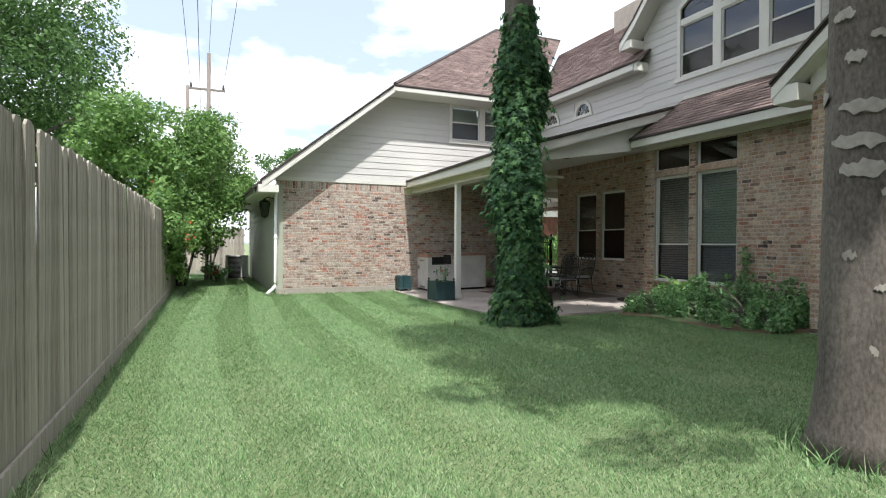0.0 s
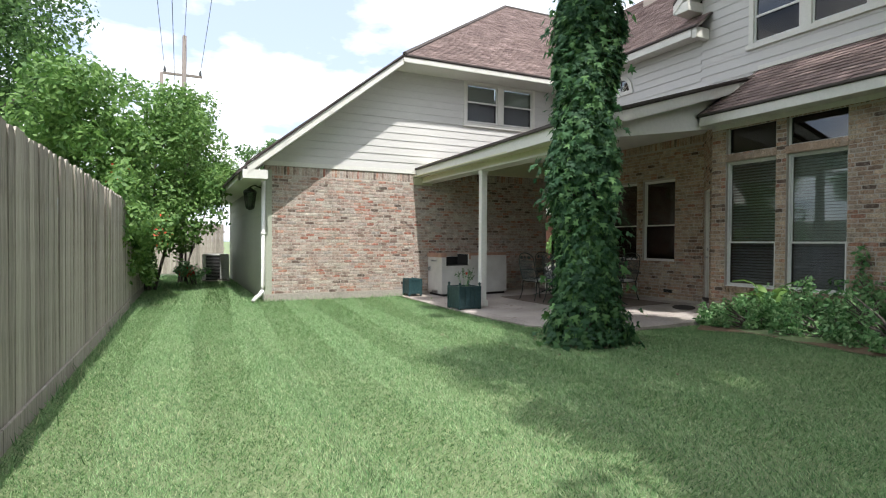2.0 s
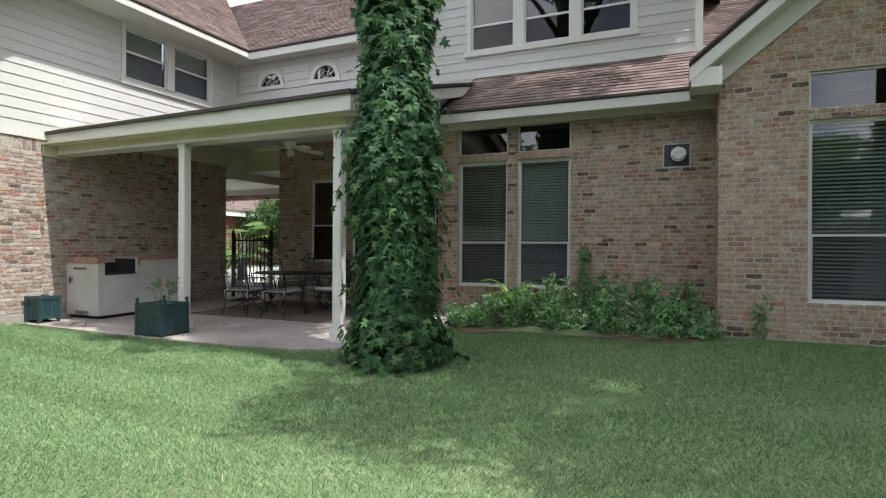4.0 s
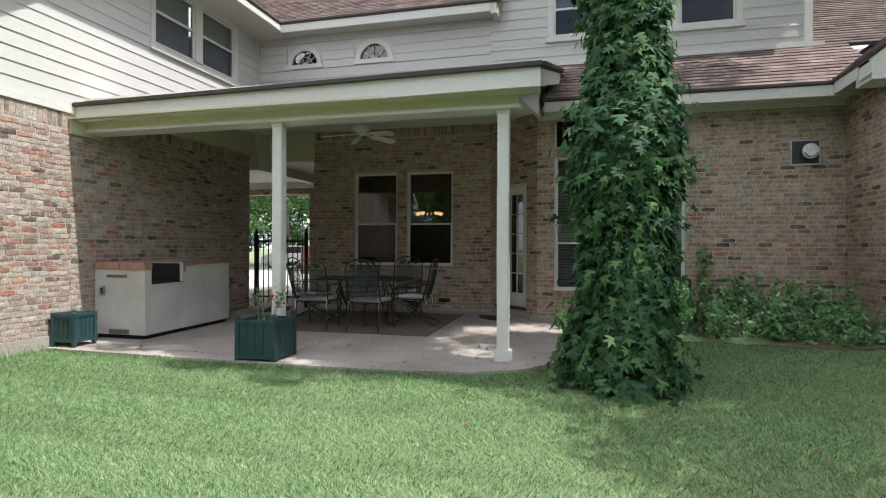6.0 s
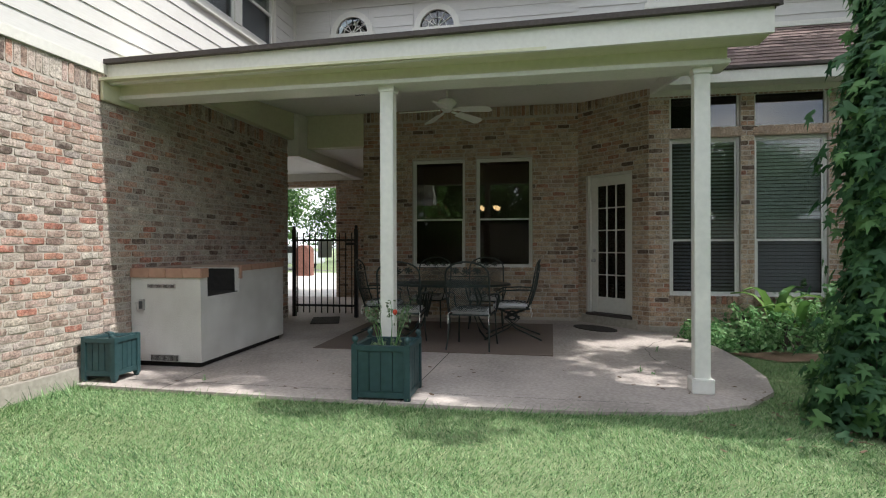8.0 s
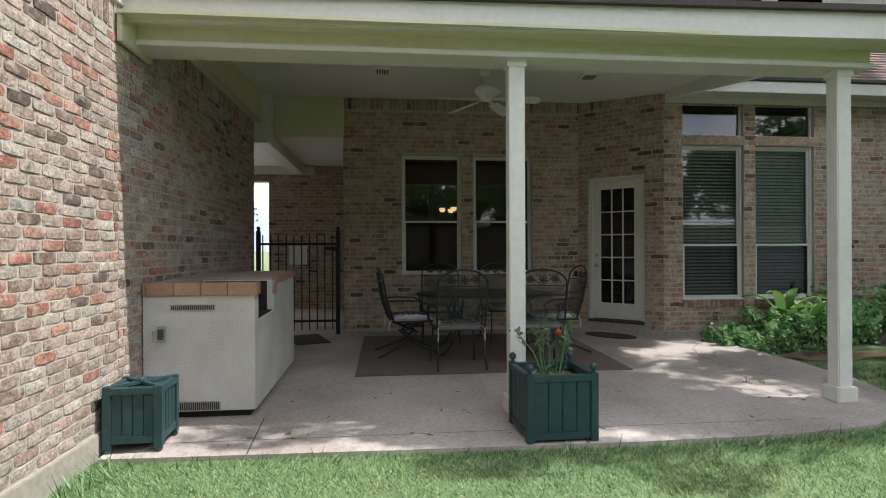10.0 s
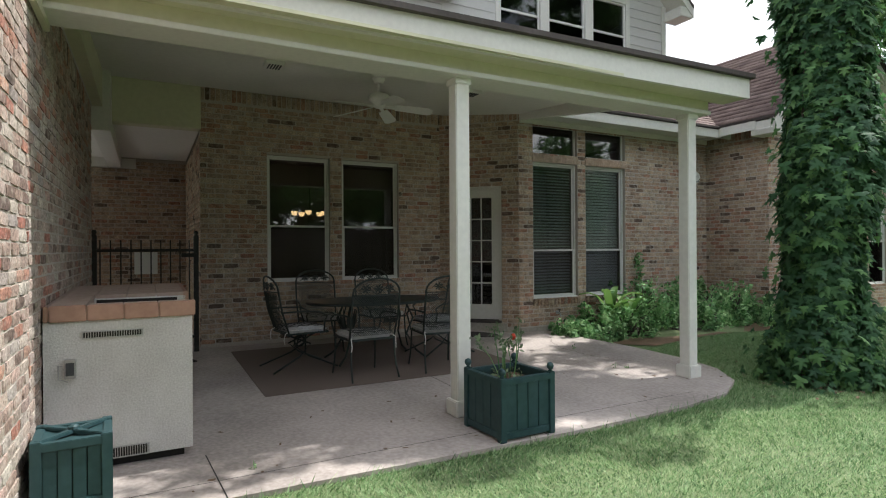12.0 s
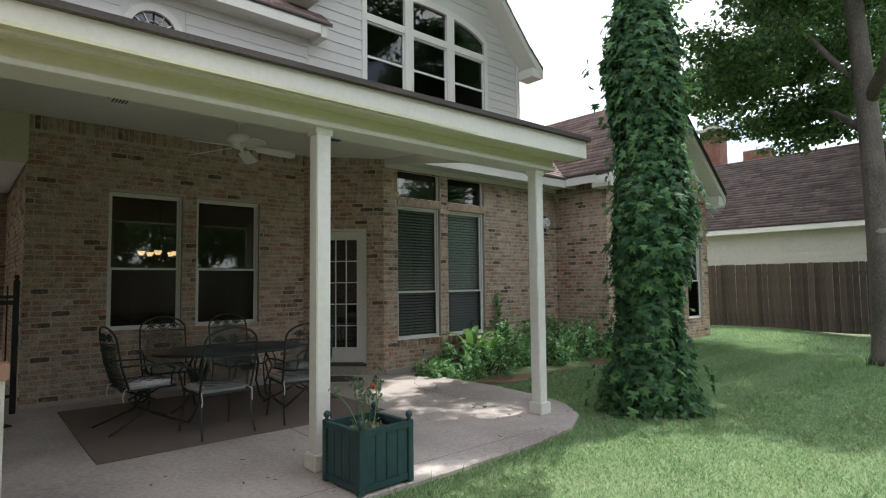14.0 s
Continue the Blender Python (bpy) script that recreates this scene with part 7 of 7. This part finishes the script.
part("trunk", tube(bmesh.new(), [(0, 0, 0), (0.03, 0, 1.5)], [0.16, 0.12], 9), BARK, palm)
for k in range(15):
    a, e = 2.4 * k, 0.9 - 0.13 * k
    st = Vector((0.7 * math.cos(a) * math.cos(e), 0.7 * math.sin(a) * math.cos(e), 1.5 + 0.7 * math.sin(e)))
    d = Vector((math.cos(a) * math.cos(e * 0.6), math.sin(a) * math.cos(e * 0.6), math.sin(e * 0.6))).normalized()
    s = d.cross(Vector((0, 0, 1))).normalized()
    bm = tube(bmesh.new(), [(0, 0, 1.45), tuple(st)], 0.014, 4)
    for q in range(-7, 8):
        g = 0.19 * q
        w = d * math.cos(g) + s * math.sin(g)
        o = w.cross(d.cross(s)).normalized() * 0.025
        tip = st + w * 0.62 - Vector((0, 0, 0.10))
        mid = st + w * 0.34
        bm.faces.new([bm.verts.new(v) for v in (st, mid + o, tip, mid - o)])
    part("frond", bm, LEAF_SHRUB, palm)


def parked_car(x, y, rz):
    ob = thing("parked_car", x, y, 0.0, "silver car parked on the street beyond the gate", "car", rz=rz)
    prof = [(-2.2, 0.35), (2.2, 0.35), (2.25, 0.7), (1.3, 0.92), (0.75, 1.42), (-0.9, 1.45), (-1.7, 0.98), (-2.2, 0.9)]
    bm = prism(bmesh.new(), prof, -0.85, 0.85, "y")
    bmesh.ops.bevel(bm, geom=bm.edges[:], offset=0.06, segments=2, affect="EDGES")
    part("body", bm, CARPAINT, ob, smooth=False)
    for s in (-0.86, 0.845):
        part("window", prism(bmesh.new(), [(-1.4, 0.98), (1.1, 0.96), (0.68, 1.34), (-0.85, 1.37)], s, s + 0.015, "y"), DARK, ob)
    for wx in (-1.35, 1.4):
        for s in (-0.8, 0.62):
            bm = lathe(bmesh.new(), [(0.3, 0.0), (0.33, 0.03), (0.33, 0.17), (0.3, 0.2)], 18)
            bm.transform(pose(wx, s, 0.33, -90, 0, 0))
            w = part("wheel", bm, DARK, ob)
            bm = lathe(bmesh.new(), [(0.2, -0.004), (0.2, 0.204)], 14)
            bm.transform(pose(wx, s, 0.33, -90, 0, 0))
            part("rim", bm, STEEL, w)


parked_car(31.6, 26.6, 88)

# ---- grass ----
def inside(px, py, poly):
    r = np.zeros(len(px), bool)
    for (x0, y0), (x1, y1) in zip(poly, poly[1:] + poly[:1]):
        if y0 != y1:
            r ^= ((py < y0) != (py < y1)) & (px < (x1 - x0) * (py - y0) / (y1 - y0) + x0)
    return r


def blades(rng, x0, x1, y0, y1, density, height, width, keep=None, lean=0.5):
    n = int((x1 - x0) * (y1 - y0) * density)
    x, y = rng.uniform(x0, x1, n), rng.uniform(y0, y1, n)
    ok = ~inside(x, y, out) & ~inside(x, y, bo)
    ok &= ~((x > 1.86) & (y > GY - 0.02)) & ~((x > WING_X - 0.03) & (y < W_N + 0.03) & (y > WING_S)) & ~((x > WX) & (y < 9.7))
    ok &= (x > -1.10 + 0.0194 * (y + 2.8) + 0.03)
    bald = np.sin(x * 2.1 + 1.3 * np.sin(y * 1.7)) * np.sin(y * 1.3 + np.sin(x * 0.9))
    ok &= rng.random(n) > 0.25 * (bald > 0.75)
    ok &= ((x - VX) ** 2 + (y - VY) ** 2 > 0.3) | (rng.random(n) < 0.2)
    if keep is not None:
        ok &= keep(x, y)
    x, y = x[ok], y[ok]
    n = len(x)
    def st(v, a, b):
        v = np.clip((v - a) / (b - a), 0, 1)
        return v * v * (3 - 2 * v)
    z = 0.16 * st(x, 4.6, 7.6) * (1 - st(y, 7.0, 9.0)) - 0.014
    patch = 0.5 + 0.5 * np.sin(x * 3.1 + 2 * np.sin(y * 1.9)) * np.sin(y * 2.3 + x)
    h = height * rng.uniform(0.55, 1.25, n) * (0.8 + 0.35 * patch)
    a = rng.uniform(0, 2 * np.pi, n)
    w = width * rng.uniform(0.7, 1.4, n) / 2
    stripe = np.where(np.floor((x + 0.35 * np.sin(y * 0.22)) / 0.55) % 2 == 0, 1.0, -1.0)
    lx = rng.normal(size=n) * lean * h
    ly = rng.normal(size=n) * lean * h + stripe * 0.42 * h
    base = np.stack([x, y, z], 1)
    sd = np.stack([np.cos(a) * w, np.sin(a) * w, np.zeros(n)], 1)
    tip = base + np.stack([lx, ly, h], 1)
    v = np.stack([base - sd, base + sd, tip], 1).reshape(-1, 3)
    return v, np.arange(3 * n).reshape(-1, 3)


gr = np.random.default_rng(3)
sets = [blades(gr, -1.1, 9.1, 1.0, 15.4, 9300, 0.027, 0.0050, lean=0.8), blades(gr, -1.1, 9.1, -2.8, 1.0, 1500, 0.045, 0.010), blades(gr, -1.0, 1.9, 15.4, 26.0, 1500, 0.055, 0.011), blades(gr, 9.1, 16.0, -2.8, WING_S, 500, 0.045, 0.012)]
sets.append(blades(gr, -1.1, -0.35, -2.0, 16.0, 520, 0.12, 0.009, keep=lambda x, y: gr.random(len(x)) < np.exp(-(x + 1.08 - 0.0194 * (y + 2.8)) / 0.09), lean=0.6))
sets.append(blades(gr, 3.3, 4.8, 1.5, 3.0, 500, 0.15, 0.011, keep=lambda x, y: np.abs(np.hypot(x - 4.02, y - 2.25) - 0.42) < 0.12, lean=0.5))
sets.append(blades(gr, 1.5, 5.5, 15.1, 15.33, 700, 0.11, 0.009, lean=0.5))
sets.append(blades(gr, 4.6, 5.5, 9.0, 15.3, 500, 0.07, 0.009, keep=lambda x, y: inside(x + 0.12, y, out), lean=0.6))
off, allv, allf = 0, [], []
for v, f in sets:
    allv.append(v)
    allf.append(f + off)
    off += len(v)
tagged(new("lawn_grass", raw_mesh("lawn_grass", np.concatenate(allv), np.concatenate(allf), BLADE)), "short striped mown lawn grass", "grass", kind="stuff")
lr = random.Random(12)
litter = bmesh.new()
for k in range(185):
    if k < 150:
        x, y = VX + lr.gauss(0, 0.8), VY + lr.gauss(0, 0.7)
        z = ground_z(x, y) + 0.028
    else:
        x, y = lr.uniform(5.2, 6.6), lr.uniform(9.3, 15.2)
        z = slab_z(x) + 0.004
    if k < 150 and x > 6.2:
        continue
    s = lr.uniform(0.008, 0.026)
    box(litter, -s, s, -s * 0.45, s * 0.45, -0.001, 0.001, m=pose(x, y, z, lr.uniform(-12, 12), lr.uniform(-12, 12), lr.uniform(0, 360)))
tagged(part("leaf_litter", litter, BEDSOIL), "dry brown fallen leaves on lawn and slab", "leaf litter", kind="stuff")


# ---- bricks of the walls, shingles of the bay roof ----
shingle_roof(shed_roof, SHED_QUAD, single=True)
for job in BRICK_JOBS:
    run_brick_job(*job)
